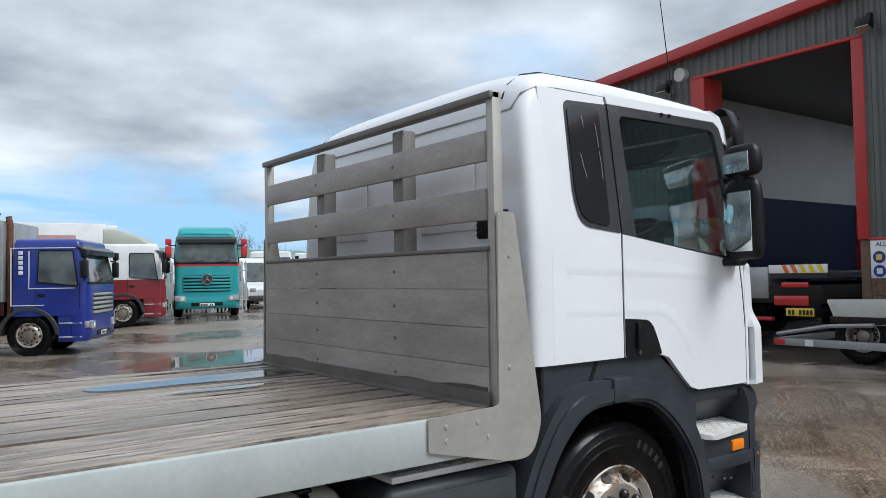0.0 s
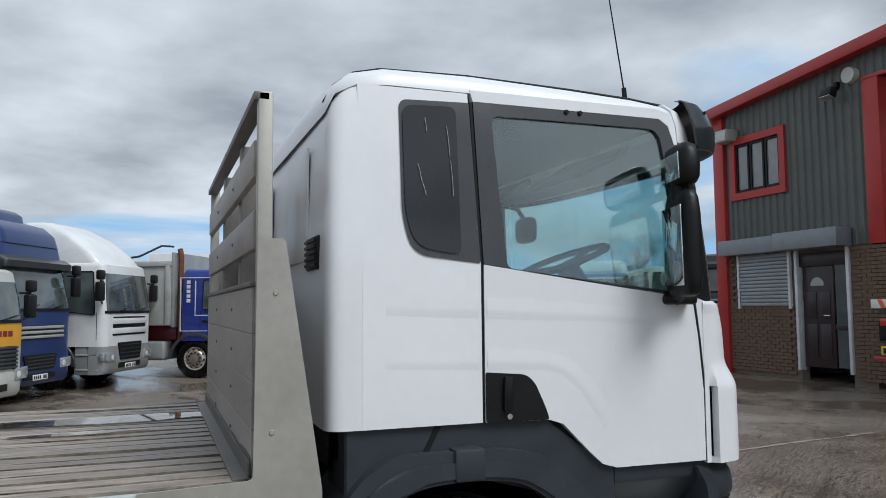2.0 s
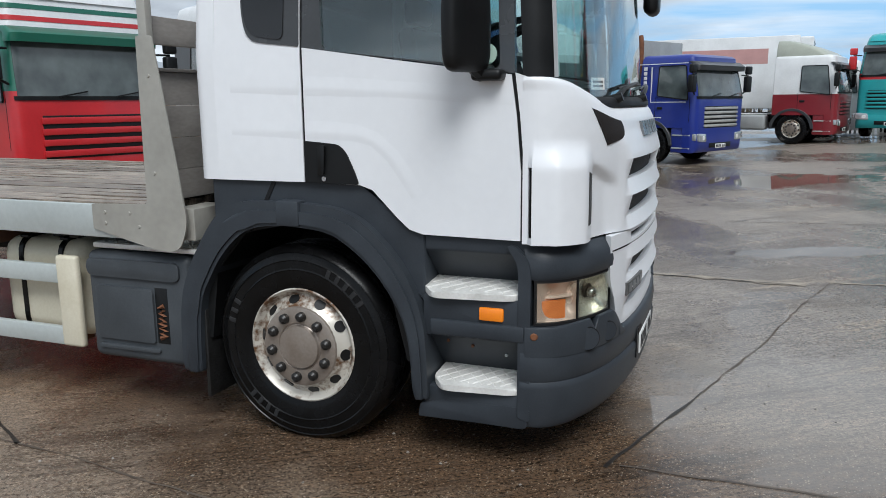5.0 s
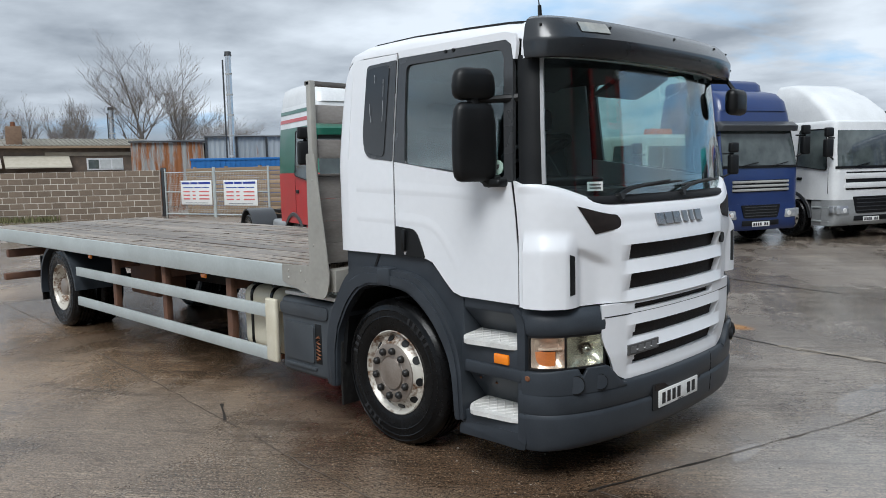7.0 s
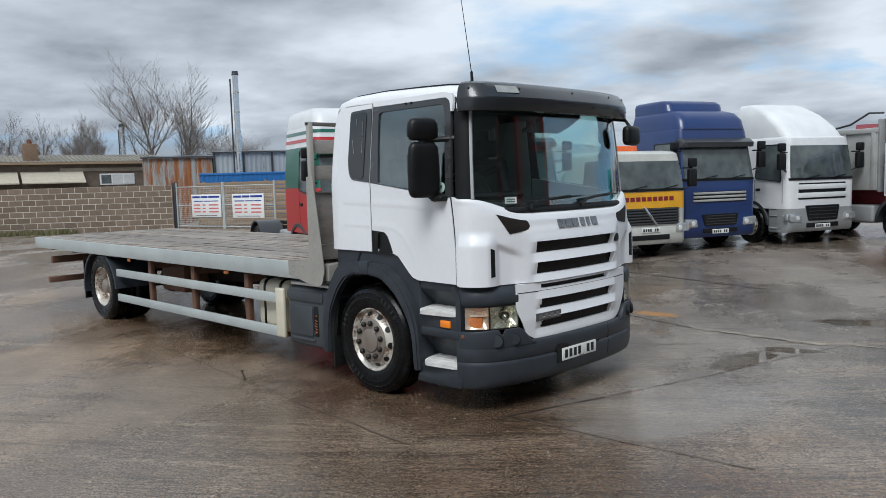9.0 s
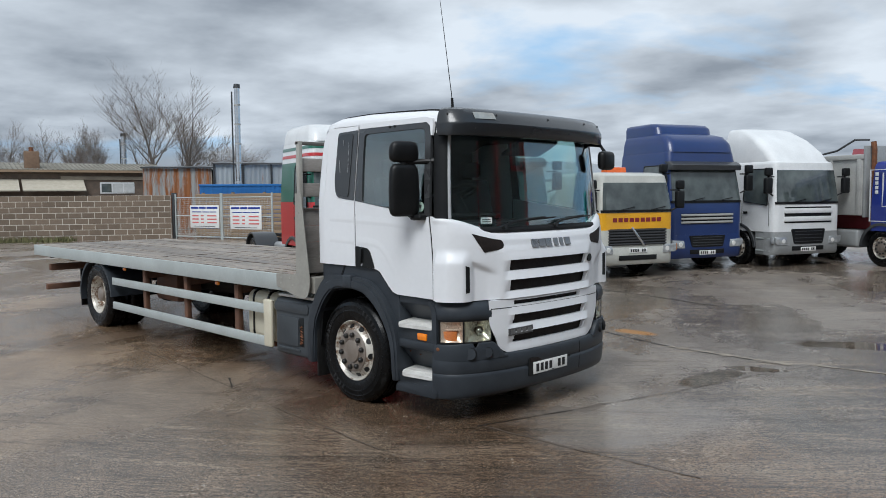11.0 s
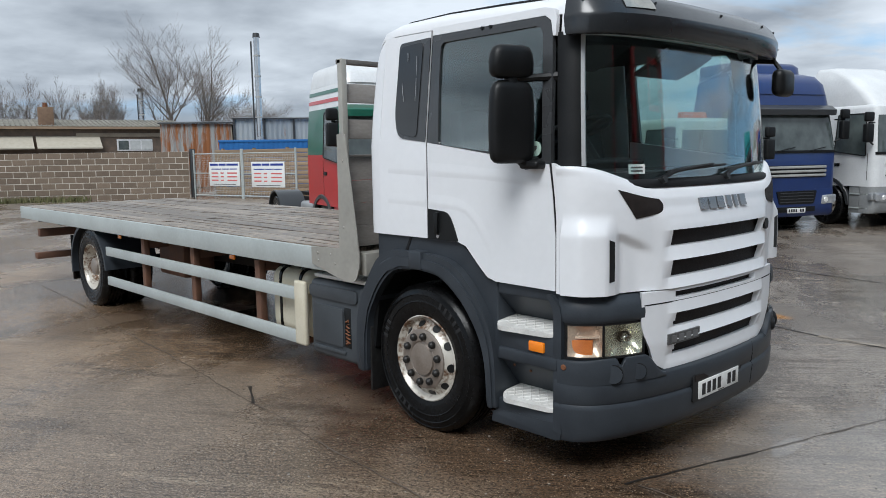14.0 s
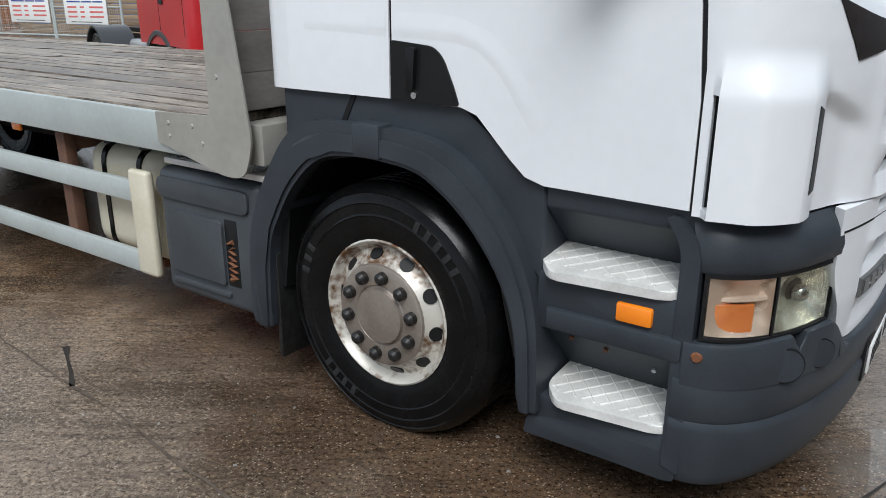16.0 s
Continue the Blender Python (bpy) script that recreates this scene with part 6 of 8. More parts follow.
        if lamps:
            hl = part("headlamp", P(rounded([(sy * 0.72, 0.60), (sy * 1.12, 0.62), (sy * 1.13, 0.82), (sy * 0.76, 0.80)], 0.04), "yz", fwd - 0.04, fwd + 0.035, 0.012, 2), "lens_clear", t, "clear headlamp")
            part("bulb_bowl", rod(bmesh.new(), (fwd + 0.030, sy * 0.86, 0.70), (fwd + 0.041, sy * 0.86, 0.70), 0.065, 0.055, 16), "bowl", hl)
            part("indicator", B(fwd - 0.12, fwd - 0.005, *sorted((sy * 1.14, sy * 1.205)), 0.64, 0.81, 0.02), "amber_dull" if beacon else "lens_clear", t)
    # inner block behind wheels, bumper, grille
    part("engine_block", B(-0.5, fwd - 0.25, -0.62, 0.62, 0.45, floor + 0.05, 0.05), "chassis", t)
    rings = []
    for z, k in ((0.33, -0.06), (0.40, 0.0), (0.62, 0.02), (floor, 0.0)):
        pts = plan(fwd - 0.42, fwd + k, w, 0.22)
        rings.append([Vector((x, y, z)) for x, y in pts])
    part("bumper", loft(bmesh.new(), rings), bumper, t, "front bumper")
    part("fog_slot", B(fwd + 0.0, fwd + 0.026, -0.55, 0.55, 0.44, 0.56, 0.01), "black", t)
    gm, g0, g1, gn = grille
    part("grille_back", B(fwd - 0.05, fwd + 0.010, -0.82, 0.82, g0, g1, 0.02), "black", t, "dark grille")
    for k in range(gn):
        z = g0 + (g1 - g0) * (k + 0.5) / gn
        hh = (g1 - g0) / gn * 0.30
        part("grille_bar", B(fwd - 0.02, fwd + 0.030, -0.84, 0.84, z - hh, z + hh, 0.012), grille_bar or gm, t)
    if low_grille:
        lg = part("lower_grille", P(rounded([(-0.50, low_grille[0]), (0.50, low_grille[0]), (0.58, low_grille[1]), (-0.58, low_grille[1])], 0.04), "yz", fwd - 0.02, fwd + 0.034, 0.008, 1), "black", t, "black lower grille")
        for k in range(4):
            z = low_grille[0] + (low_grille[1] - low_grille[0]) * (k + 0.7) / 4.4
            part("slat", B(fwd + 0.02, fwd + 0.042, -0.48, 0.48, z - 0.01, z + 0.01, 0.004), "p_dark", lg)
    pl = part("number_plate", B(fwd + 0.026, fwd + 0.036, -0.26, 0.26, plate_z, plate_z + 0.11, 0.004), plate_mat, t)
    if plate_bars:
        for k in range(7):
            if k != 4:
                part("plate_bar", B(fwd + 0.035, fwd + 0.039, -0.23 + 0.066 * k, -0.185 + 0.066 * k, plate_z + 0.02, plate_z + 0.09), "ink", pl)
    if visor:
        pts = front_line(front_x(ws[1]), half(ws[1]), 0.2, half(ws[1]))
        part("sun_visor", loft(bmesh.new(), [[Vector((x + d, y * 1.02, z)) for x, y in pts] + [Vector((x + d - 0.04, y * 1.0, z)) for x, y in pts[::-1]] for z, d in ((ws[1] - 0.10, 0.20), (ws[1] + 0.02, 0.22), (ws[1] + 0.12, 0.06))]), visor, t, "sun visor")
    if high:
        rings = []
        for z, x1, k in ((roof + 0.04, front_x(roof) + 0.02, 0.99), (roof + high * 0.5, front_x(roof) - 0.05, 0.97), (roof + high * 0.85, front_x(roof) - 0.25, 0.92), (roof + high, front_x(roof) - 0.55, 0.82)):
            rings.append([Vector((x, y, z)) for x, y in plan(xr + 0.02, x1, half(roof) * k, 0.25)])
        part("high_roof", loft(bmesh.new(), rings), bands[-1][1], t, "raised cab roof", 45)
    if deflector:
        dm, h = deflector
        z0 = roof + 0.06 + high
        rings = []
        for z, x1, k in ((z0, front_x(roof) - 0.05, 0.95), (z0 + 0.3 * h, front_x(roof) - 0.30, 0.93), (z0 + 0.65 * h, front_x(roof) - 0.75, 0.89), (z0 + 0.92 * h, front_x(roof) - 1.25, 0.82), (z0 + h, front_x(roof) - 1.5, 0.74)):
            rings.append([Vector((x, y, z)) for x, y in plan(xr, max(x1, xr + 0.2), half(roof) * k, 0.3)])
        part("roof_deflector", loft(bmesh.new(), rings), dm, t, "moulded roof air deflector", 50)
    if hood:
        hm, h = hood
        z0 = roof + 0.04 + high
        rings = []
        for z, x1, k in ((z0 - 0.22, front_x(roof) - 0.62, 0.86), (z0 + 0.5 * h, front_x(roof) - 0.70, 0.86), (z0 + 0.85 * h, front_x(roof) - 0.82, 0.83), (z0 + h, front_x(roof) - 1.05, 0.74)):
            rings.append([Vector((x, y, z)) for x, y in plan(xr - 0.05, x1, half(roof) * k, 0.25)])
        part("roof_hood", loft(bmesh.new(), rings), hm, t, "moulded roof hood", 50)
    if beacon:
        part("beacon", P(rounded([(-0.14, 0), (0.14, 0), (0.11, 0.14), (-0.11, 0.14)], 0.03), "xz", -0.45, 0.10, 0.02, m=pose(fwd - 0.75, 0, roof + 0.13)), "orange_lamp", t, "orange roof beacon")
    for z0, z1, sm in stripes:
        rings = []
        for z in (z0, z1):
            rings.append([Vector((x * 1.004 + 0.002, y * 1.006, z)) for x, y in plan(xr, front_x(z), half(z), 0.2)])
        part("paint_stripe", loft(bmesh.new(), rings), sm, t)
    # chassis
    if rear:
        for sy in (-1, 1):
            part("chassis_rail", B(-wheelbase - 1.0, 0.6, sy * 0.42 - 0.04, sy * 0.42 + 0.04, 0.70, 0.95, 0.01), "chassis", t)
            for k in range(axles):
                wheel(t, -wheelbase + 1.35 * k, sy * 1.03, 0.50, sy, "rear", 0.96, dual=True, detail=False)
            part("side_tank", B(-1.9, -0.85, *sorted((sy * 0.6, sy * 1.12)), 0.45, 0.95, 0.08, 3), "p_grey", t)
    if body == "tipper":
        b = part("tipper_body", B(-wheelbase - 1.4, xr - 0.30, -1.24, 1.24, 1.35, 2.95, 0.03), "p_lgrey", t, "dirty grey steel tipper body")
        for k in range(7):
            x = xr - 0.36 - (wheelbase + 1.0 + xr) / 6 * k
            for sy in (-1, 1):
                part("body_rib", B(x - 0.06, x + 0.06, *sorted((sy * 1.23, sy * 1.29)), 1.36, 2.93, 0.01), "p_lgrey", b)
        part("body_rim", B(-wheelbase - 1.42, xr - 0.28, -1.29, 1.29, 2.88, 3.02, 0.02), "p_lgrey", b)
        part("body_frame", B(-wheelbase - 1.3, xr - 0.35, -0.75, 0.75, 0.96, 1.34, 0.02), "p_maroon", t, "dark red subframe")
        part("sheet_bar", tube(bmesh.new(), [(-2.6, -1.27, 3.0), (-1.5, -1.27, 3.15), (-0.9, -1.25, 3.42), (-0.75, -0.9, 3.42)], 0.03, 6), "p_dark", t)
        part("headboard", B(xr - 0.30, xr - 0.22, -1.2, 1.2, 1.3, 3.25, 0.02), "p_grey", t)
        part("exhaust_pipe", tube(bmesh.new(), [(xr - 0.12, -1.0, 1.0), (xr - 0.12, -1.0, 3.15), (xr - 0.16, -1.0, 3.35)], 0.07, 10), "rust", t, "rusty exhaust stack")
    if body == "tank":
        rings = []
        for x in (xr - 0.25, xr - 0.35, -wheelbase - 1.2, -wheelbase - 1.3):
            k = 0.93 if x in (xr - 0.25, -wheelbase - 1.3) else 1.0
            rings.append([Vector((x, 1.15 * k * math.cos(a), 1.72 + 0.70 * k * math.sin(a))) for a in [2 * math.pi * q / 28 for q in range(28)]])
        part("tank", loft(bmesh.new(), rings), "p_lgrey", t, "grey steel tank body")
        part("tank_walkway", B(-wheelbase - 1.1, xr - 0.4, -0.3, 0.3, 2.41, 2.48, 0.01), "p_grey", t)
        part("tank_cradle", B(-wheelbase - 1.1, xr - 0.4, -0.8, 0.8, 0.95, 1.2, 0.02), "chassis", t)
    if body == "box":
        b = part("box_body", B(-wheelbase - 1.6, xr - 0.25, -1.25, 1.25, 1.1, 3.75, 0.03), "p_white", t, "white box body")
        part("fridge_unit", B(xr - 0.27, xr + 0.20, -0.85, 0.85, 2.9, 3.72, 0.06, 3), "p_white", b, "white fridge unit")
        for k in range(5):
            part("fridge_slat", B(xr + 0.195, xr + 0.21, -0.7, 0.7, 3.0 + 0.12 * k, 3.06 + 0.12 * k), "p_dark", b)
        for sy in (-1, 1):
            part("graphic", B(-wheelbase - 0.6, xr - 1.3, *sorted((sy * 1.252, sy * 1.256)), 2.75, 3.3), colour("p_faded", (0.55, 0.30, 0.28)), b, "faded red graphic")
    if body == "fifth":
        part("fifth_wheel", P(rounded([(-wheelbase - 0.5, -0.45), (-wheelbase + 0.5, -0.45), (-wheelbase + 0.5, 0.45), (-wheelbase - 0.5, 0.45)], 0.2), "xy", 0.98, 1.06, 0.01), "chassis", t)
        for sy in (-1, 1):
            part("rear_mudguard", P([(-wheelbase + 0.62 * math.cos(a), 0.50 + 0.62 * math.sin(a)) for a in [math.pi * k / 10 for k in range(11)]] + [(-wheelbase + 0.58 * math.cos(a), 0.50 + 0.58 * math.sin(a)) for a in [math.pi * k / 10 for k in range(10, -1, -1)]],
                                    "xz", *sorted((sy * 0.6, sy * 1.22))), "p_dark", t)
        part("catwalk", B(-2.2, -0.9, -0.6, 0.6, 0.96, 0.99), "step", t)
    return t


def at_wheel(wx, wy, yaw):
    """A pose from the place of the right front wheel."""
    a = radians(yaw)
    x, y = wx - 1.03 * math.sin(a), wy + 1.03 * math.cos(a)
    return pose(x, y, ground_z(wx, wy), 0, 0, yaw)


def at_nose(nx, ny, yaw, fwd=1.36):
    a = radians(yaw)
    x, y = nx - fwd * math.cos(a), ny - fwd * math.sin(a)
    return pose(x, y, ground_z(x, y), 0, 0, yaw)


ROWS_G = "row of parked lorries"
# the row behind the deck
lorry("tractor_unit", "orange and white tractor unit with a star badge and slatted nose", at_nose(-5.73, 7.69, -29), [(0.95, "p_orange"), (1.62, "p_white"), (1.75, "p_orange"), (1.80, "p_dark"), (2.65, "p_dark"), (2.9, "p_white")], roof=3.15, ws=(1.85, 2.8),
      visor="p_dark", bumper="p_white", grille=("p_orange", 0.95, 1.62, 5), high=0.35, body="fifth", group=ROWS_G)
TANKER = lorry("tanker_lorry", "grey and yellow tanker lorry with an orange roof beacon", at_nose(-3.74, 10.38, -22), [(0.75, "p_cream"), (1.17, "p_yellow"), (1.58, "p_cream")], w=1.08, plate_z=0.62, roof=2.42, length=2.1, ws=(1.62, 2.32), rake=0.10, floor=0.75,
               bumper="p_cream", grille=("p_dark", 0.80, 1.20, 6), beacon=True, body="tank", wheelbase=3.9, group=ROWS_G, hubs="rear")
lorry("tractor_unit", "navy blue tractor unit with a high roof and dark visor", at_nose(-3.31, 13.07, -23), [(0.95, "p_navy")], roof=3.05, length=2.25, ws=(1.80, 2.72), visor="p_dark", bumper="p_navy", grille=("p_lgrey", 1.22, 1.50, 3), low_grille=(0.62, 0.92), w=1.19, high=0.55, hood=("p_navy", 0.26), body="fifth", group=ROWS_G)
lorry("tractor_unit", "white tractor unit with a tall domed roof deflector", at_nose(-1.73, 15.70, -24), [(0.95, "p_white")], roof=2.75, length=2.15, ws=(1.72, 2.62), rake=0.10, bumper="p_grey", grille=("p_white", 1.18, 1.62, 2), low_grille=(0.62, 1.02), w=1.16, deflector=("p_white", 1.0),
      body="fifth", group=ROWS_G)
BLUE_TIPPER = lorry("tipper_lorry", "blue tipper lorry with white pinstripes and a grey body", at_wheel(-0.13, 16.85, -27), [(0.95, "p_blue")], roof=2.68, length=1.72, ws=(1.72, 2.5), visor="p_dark", bumper="p_blue", grille=("p_lgrey", 0.95, 1.5, 5), body="tipper",
                    wheelbase=5.2, axles=2, group=ROWS_G)
lorry("tractor_unit", "maroon and white lorry with a sage roof fairing", at_wheel(3.63, 23.7, -16), [(0.95, "p_maroon"), (1.62, "p_white")], roof=2.75, ws=(1.66, 2.5), visor="p_dark", bumper="p_maroon", grille=("p_maroon", 0.95, 1.4, 4), deflector=("p_sage", 0.55),
      body="fifth", group=ROWS_G)
lorry("box_lorry", "white box lorry with a fridge unit and faded red graphics", pose(4.9, 28.4, ground_z(4, 28), 0, 0, -6), [(0.95, "p_white")], roof=2.7, ws=(1.7, 2.5), bumper="p_white", grille=("p_white", 0.95, 1.4, 4), body="box", wheelbase=4.6, group=ROWS_G)
lorry("tractor_unit", "teal tractor unit with red mirrors and a star badge", at_nose(6.60, 23.9, -108), [(0.75, "p_teal"), (1.88, "p_red"), (2.08, "p_teal")], roof=3.05, w=1.13, floor=0.75, ws=(2.0, 2.85), visor="p_dark", bumper="p_teal", grille=("p_teal", 0.95, 1.55, 5), high=0.32,
      mirror="p_red", body="fifth", group=ROWS_G)
# behind the flatbed deck
lorry("tractor_unit", "green and red tractor unit with a striped white roof", at_wheel(-8.92, 4.25, -16), [(0.95, "p_red"), (1.95, "p_green"), (2.85, "p_white")], roof=3.25, length=2.25, ws=(1.85, 2.75), visor="p_green", bumper="p_red", grille=("p_red", 0.95, 1.6, 4), high=0.45,
      body="fifth", stripes=((2.96, 3.03, "p_red"), (3.13, 3.20, "p_green")), group=ROWS_G)
# beyond the corner of the shed
RIGHT_G = "lorries beyond the shed"
lorry("chassis_cab", "white chassis cab lorry with dark lower panels", pose(16.7, 19.5, ground_z(16.7, 19.5), 0, 0, 160), [(0.95, "p_dark"), (1.25, "p_white")], length=1.62, roof=2.62, ws=(1.75, 2.5), bumper="p_dark", grille=("p_white", 1.0, 1.6, 4), body="fifth", wheelbase=4.4, group=RIGHT_G)
lorry("tractor_unit", "white and blue tractor unit with a very high roof", at_nose(16.6, 24.3, -128), [(0.75, "p_white")], roof=2.75, floor=0.75, ws=(1.72, 2.5), bumper="p_white", grille=("p_sky", 0.85, 1.55, 6), high=0.55, body="fifth", group=RIGHT_G, stripes=((2.55, 2.70, "p_sky"),))
lorry("tractor_unit", "dark tractor unit with a red bumper", at_nose(16.4, 15.9, -146), [(0.8, "p_lgrey"), (1.55, "p_dark")], roof=2.95, floor=0.6, ws=(1.8, 2.7), visor="p_dark", bumper="p_red", grille=("p_dark", 0.75, 1.6, 6), grille_bar="p_lgrey", body="fifth", group=RIGHT_G)
FAR_W = lorry("tractor_unit", "white tractor unit with a pale slatted nose", at_nose(14.3, 35.8, -112), [(0.75, "p_lgrey"), (1.5, "p_white")], roof=2.75, floor=0.6, ws=(1.75, 2.55), bumper="p_lgrey", grille=("p_white", 0.85, 1.5, 5), body="fifth", group=RIGHT_G)
lorry("chassis_cab", "white tractor unit parked side-on, far off", pose(18.6, 36.0, ground_z(18.6, 36.0), 0, 0, 150), [(0.95, "p_white")], roof=2.75, ws=(1.75, 2.55), bumper="p_dark", grille=("p_white", 0.95, 1.5, 4), body="fifth", group=RIGHT_G)
for x, y, yaw in ((19.0, 40.0, -120), (21.5, 38.0, 190), (23.5, 42.0, -125), (20.5, 33.0, -118), (19.8, 26.5, -128), (22.8, 24.0, -130), (19.0, 18.5, -140), (22.5, 17.5, -140), (27.0, 33.0, -130)):
    copy_thing(FAR_W, pose(x, y, ground_z(x, y), 0, 0, yaw))

# details on some of them


def star_badge(owner, x, z, r=0.19):
    b = part("star_badge", rod(bmesh.new(), (x, 0, z), (x + 0.03, 0, z), r, r, 32), "p_dark", owner)
    bm = bmesh.new()
    for k in range(3):
        a = math.pi / 2 + 2 * math.pi * k / 3
        rod(bm, (x + 0.035, 0, z), (x + 0.035, r * math.cos(a), z + r * math.sin(a)), 0.022, 0.006, 6)
    for k in range(32):
        a, c = 2 * math.pi * k / 32, 2 * math.pi * (k + 1) / 32
        rod(bm, (x + 0.03, r * math.cos(a), z + r * math.sin(a)), (x + 0.03, r * math.cos(c), z + r * math.sin(c)), 0.016, seg=6)
    part("star", bm, "chrome", b)


for ob in list(scene.objects):
    if ob.get("label", "").endswith(("slatted nose", "star badge")) and ob.get("category") == "lorry" and "pale" not in ob["label"]:
        star_badge(ob, 1.395, 1.40)
for k in range(5):
    part("name_block", B(-0.22, -0.12, -1.233, -1.222, 2.42 - 0.12 * k, 2.51 - 0.12 * k, 0.003), "p_white", BLUE_TIPPER, "white lettering block")
for x0, x1, z0, z1 in ((-0.40, 1.05, 2.57, 2.59), (-0.40, -0.38, 1.2, 2.57), (-0.40, 0.35, 1.2, 1.22), (0.0, 1.05, 1.60, 1.62), (0.0, 0.02, 1.6, 2.5)):
    part("pinstripe", B(x0, x1, -1.226 if z1 < 1.8 else -1.222, -1.19, z0, z1), "p_white", BLUE_TIPPER, "white pinstripe")
for k in range(11):
    if k not in (5, 9):
        part("lettering_bar", B(-0.62 + 0.085 * k, -0.56 + 0.085 * k, -1.0845, -1.07, 1.40, 1.50), "ink", TANKER)
for k in range(9):
    part("lettering_bar", B(1.355, 1.366, -0.72 + 0.16 * k, -0.60 + 0.16 * k, 1.36, 1.46), "p_maroon", TANKER)
part("side_stripe", B(-0.70, 0.95, -1.0845, -1.07, 1.12, 1.17), "p_sky", TANKER, "thin blue stripe")
part("fuel_flap_badge", B(1.38, 1.40, -0.03, 0.03, 0.72, 1.30, 0.01, m=pose(0, 0, 0) @ Matrix.Translation((0, 0, 1.0)) @ Matrix.Rotation(radians(40), 4, "X") @ Matrix.Translation((0, 0, -1.0))), "chrome", TANKER, "chrome diagonal grille strap")


def pickup(m):
    t = thing("pickup_truck", "silver pickup truck with red lettering on the tailgate", "pickup", m)
    prof = rounded([(-2.55, 0.38), (2.35, 0.36), (2.45, 0.75), (2.35, 0.98), (1.15, 1.10), (0.55, 1.68), (-0.70, 1.72), (-0.92, 1.12), (-2.55, 1.10)], [0.05, 0.12, 0.1, 0.1, 0.1, 0.15, 0.12, 0.05, 0.05])
    bm = P(prof, "xz", -0.86, 0.86, 0.05, 3)
    for v in bm.verts:
        v.co.y *= 1 - 0.30 * max(0.0, v.co.z - 1.14)
    part("body", bm, "p_lgrey", t, "silver body", 40)
    part("load_bed", B(-2.45, -1.0, -0.7, 0.7, 1.06, 1.112), "p_dark", t)
    part("rear_window", P([(-0.735, 1.62), (-0.90, 1.18), (-0.915, 1.18), (-0.75, 1.62)], "xz", -0.62, 0.62), "far_glass", t)
    for sy in (-1, 1):
        bm = P(rounded([(-0.75, 1.17), (0.90, 1.17), (0.50, 1.58), (-0.62, 1.60)], 0.05), "xz", -0.008, 0.008)
        for v in bm.verts:
            v.co.y += sy * (0.862 - 0.258 * max(0.0, v.co.z - 1.14))
        part("side_window", bm, "far_glass", t)
        part("tail_lamp", B(-2.57, -2.48, *sorted((sy * 0.72, sy * 0.87)), 0.72, 1.06, 0.02), "red_lens", t, "red tail lamp")
        for x in (1.5, -1.5):
            wheel(t, x, sy * 0.76, 0.36, sy, "rear", 0.68, detail=False)
        part("bed_rail", tube(bmesh.new(), [(-0.95, sy * 0.45, 1.1), (-0.95, sy * 0.45, 1.7)], 0.025, 6), "p_white", t)
        part("mirror", B(0.85, 1.0, *sorted((sy * 0.88, sy * 1.05)), 1.1, 1.27, 0.03), "p_lgrey", t)
    part("bed_rail", tube(bmesh.new(), [(-0.95, -0.66, 1.68), (-0.95, 0.66, 1.68)], 0.025, 6), "p_white", t)
    part("bed_rail", tube(bmesh.new(), [(-0.95, 0, 1.1), (-0.95, 0, 1.7)], 0.025, 6), "p_white", t)
    part("rear_bumper", B(-2.72, -2.52, -0.86, 0.86, 0.45, 0.58, 0.02), "chrome", t, "chrome rear bumper")
    part("number_plate", B(-2.735, -2.725, -0.26, 0.26, 0.46, 0.57), "plate_y", t)
    part("tailgate_handle", B(-2.58, -2.55, -0.12, 0.12, 0.88, 0.98, 0.01), "p_dark", t)
    for k, (y0, y1, z) in enumerate(((0.25, 0.62, 0.96), (-0.62, -0.25, 0.96), (-0.45, 0.45, 0.80))):
        part("lettering_bar", B(-2.567, -2.553, y0, y1, z - 0.035, z + 0.035), "p_red", t, "red lettering bar")
    return t


pickup(pose(13.0, 20.9, ground_z(13.0, 20.9), 0, 0, 74))


def van(m):
    t = thing("van", "white panel van parked behind the palisade fence", "van", m)
    prof = rounded([(-2.6, 0.45), (2.4, 0.42), (2.45, 0.95), (1.6, 1.20), (0.95, 2.15), (0.4, 2.35), (-2.6, 2.35)], [0.05, 0.1, 0.15, 0.1, 0.2, 0.2, 0.1])
    part("body", P(prof, "xz", -0.95, 0.95, 0.06, 3), "p_white", t, "", 40)
    part("windscreen", P([(1.58, 1.24), (0.98, 2.10), (1.0, 2.12), (1.62, 1.26)], "xz", -0.82, 0.82), "far_glass", t)
    for sy in (-1, 1):
        part("side_window", P(rounded([(0.35, 1.28), (1.35, 1.28), (0.85, 2.0), (0.35, 2.02)], 0.05), "xz", *sorted((sy * 0.94, sy * 0.957))), "far_glass", t)
        for x in (1.55, -1.6):
            wheel(t, x, sy * 0.84, 0.34, sy, "rear", 0.64, detail=False)
        part("headlamp", B(2.33, 2.45, *sorted((sy * 0.6, sy * 0.88)), 0.78, 0.95, 0.03), "lens", t)
    part("bumper", B(2.3, 2.5, -0.94, 0.94, 0.36, 0.62, 0.05), "p_dark", t)
    return t


van(standing(8.2, 30.5, -100))
van(standing(11.5, 31.0, -100))


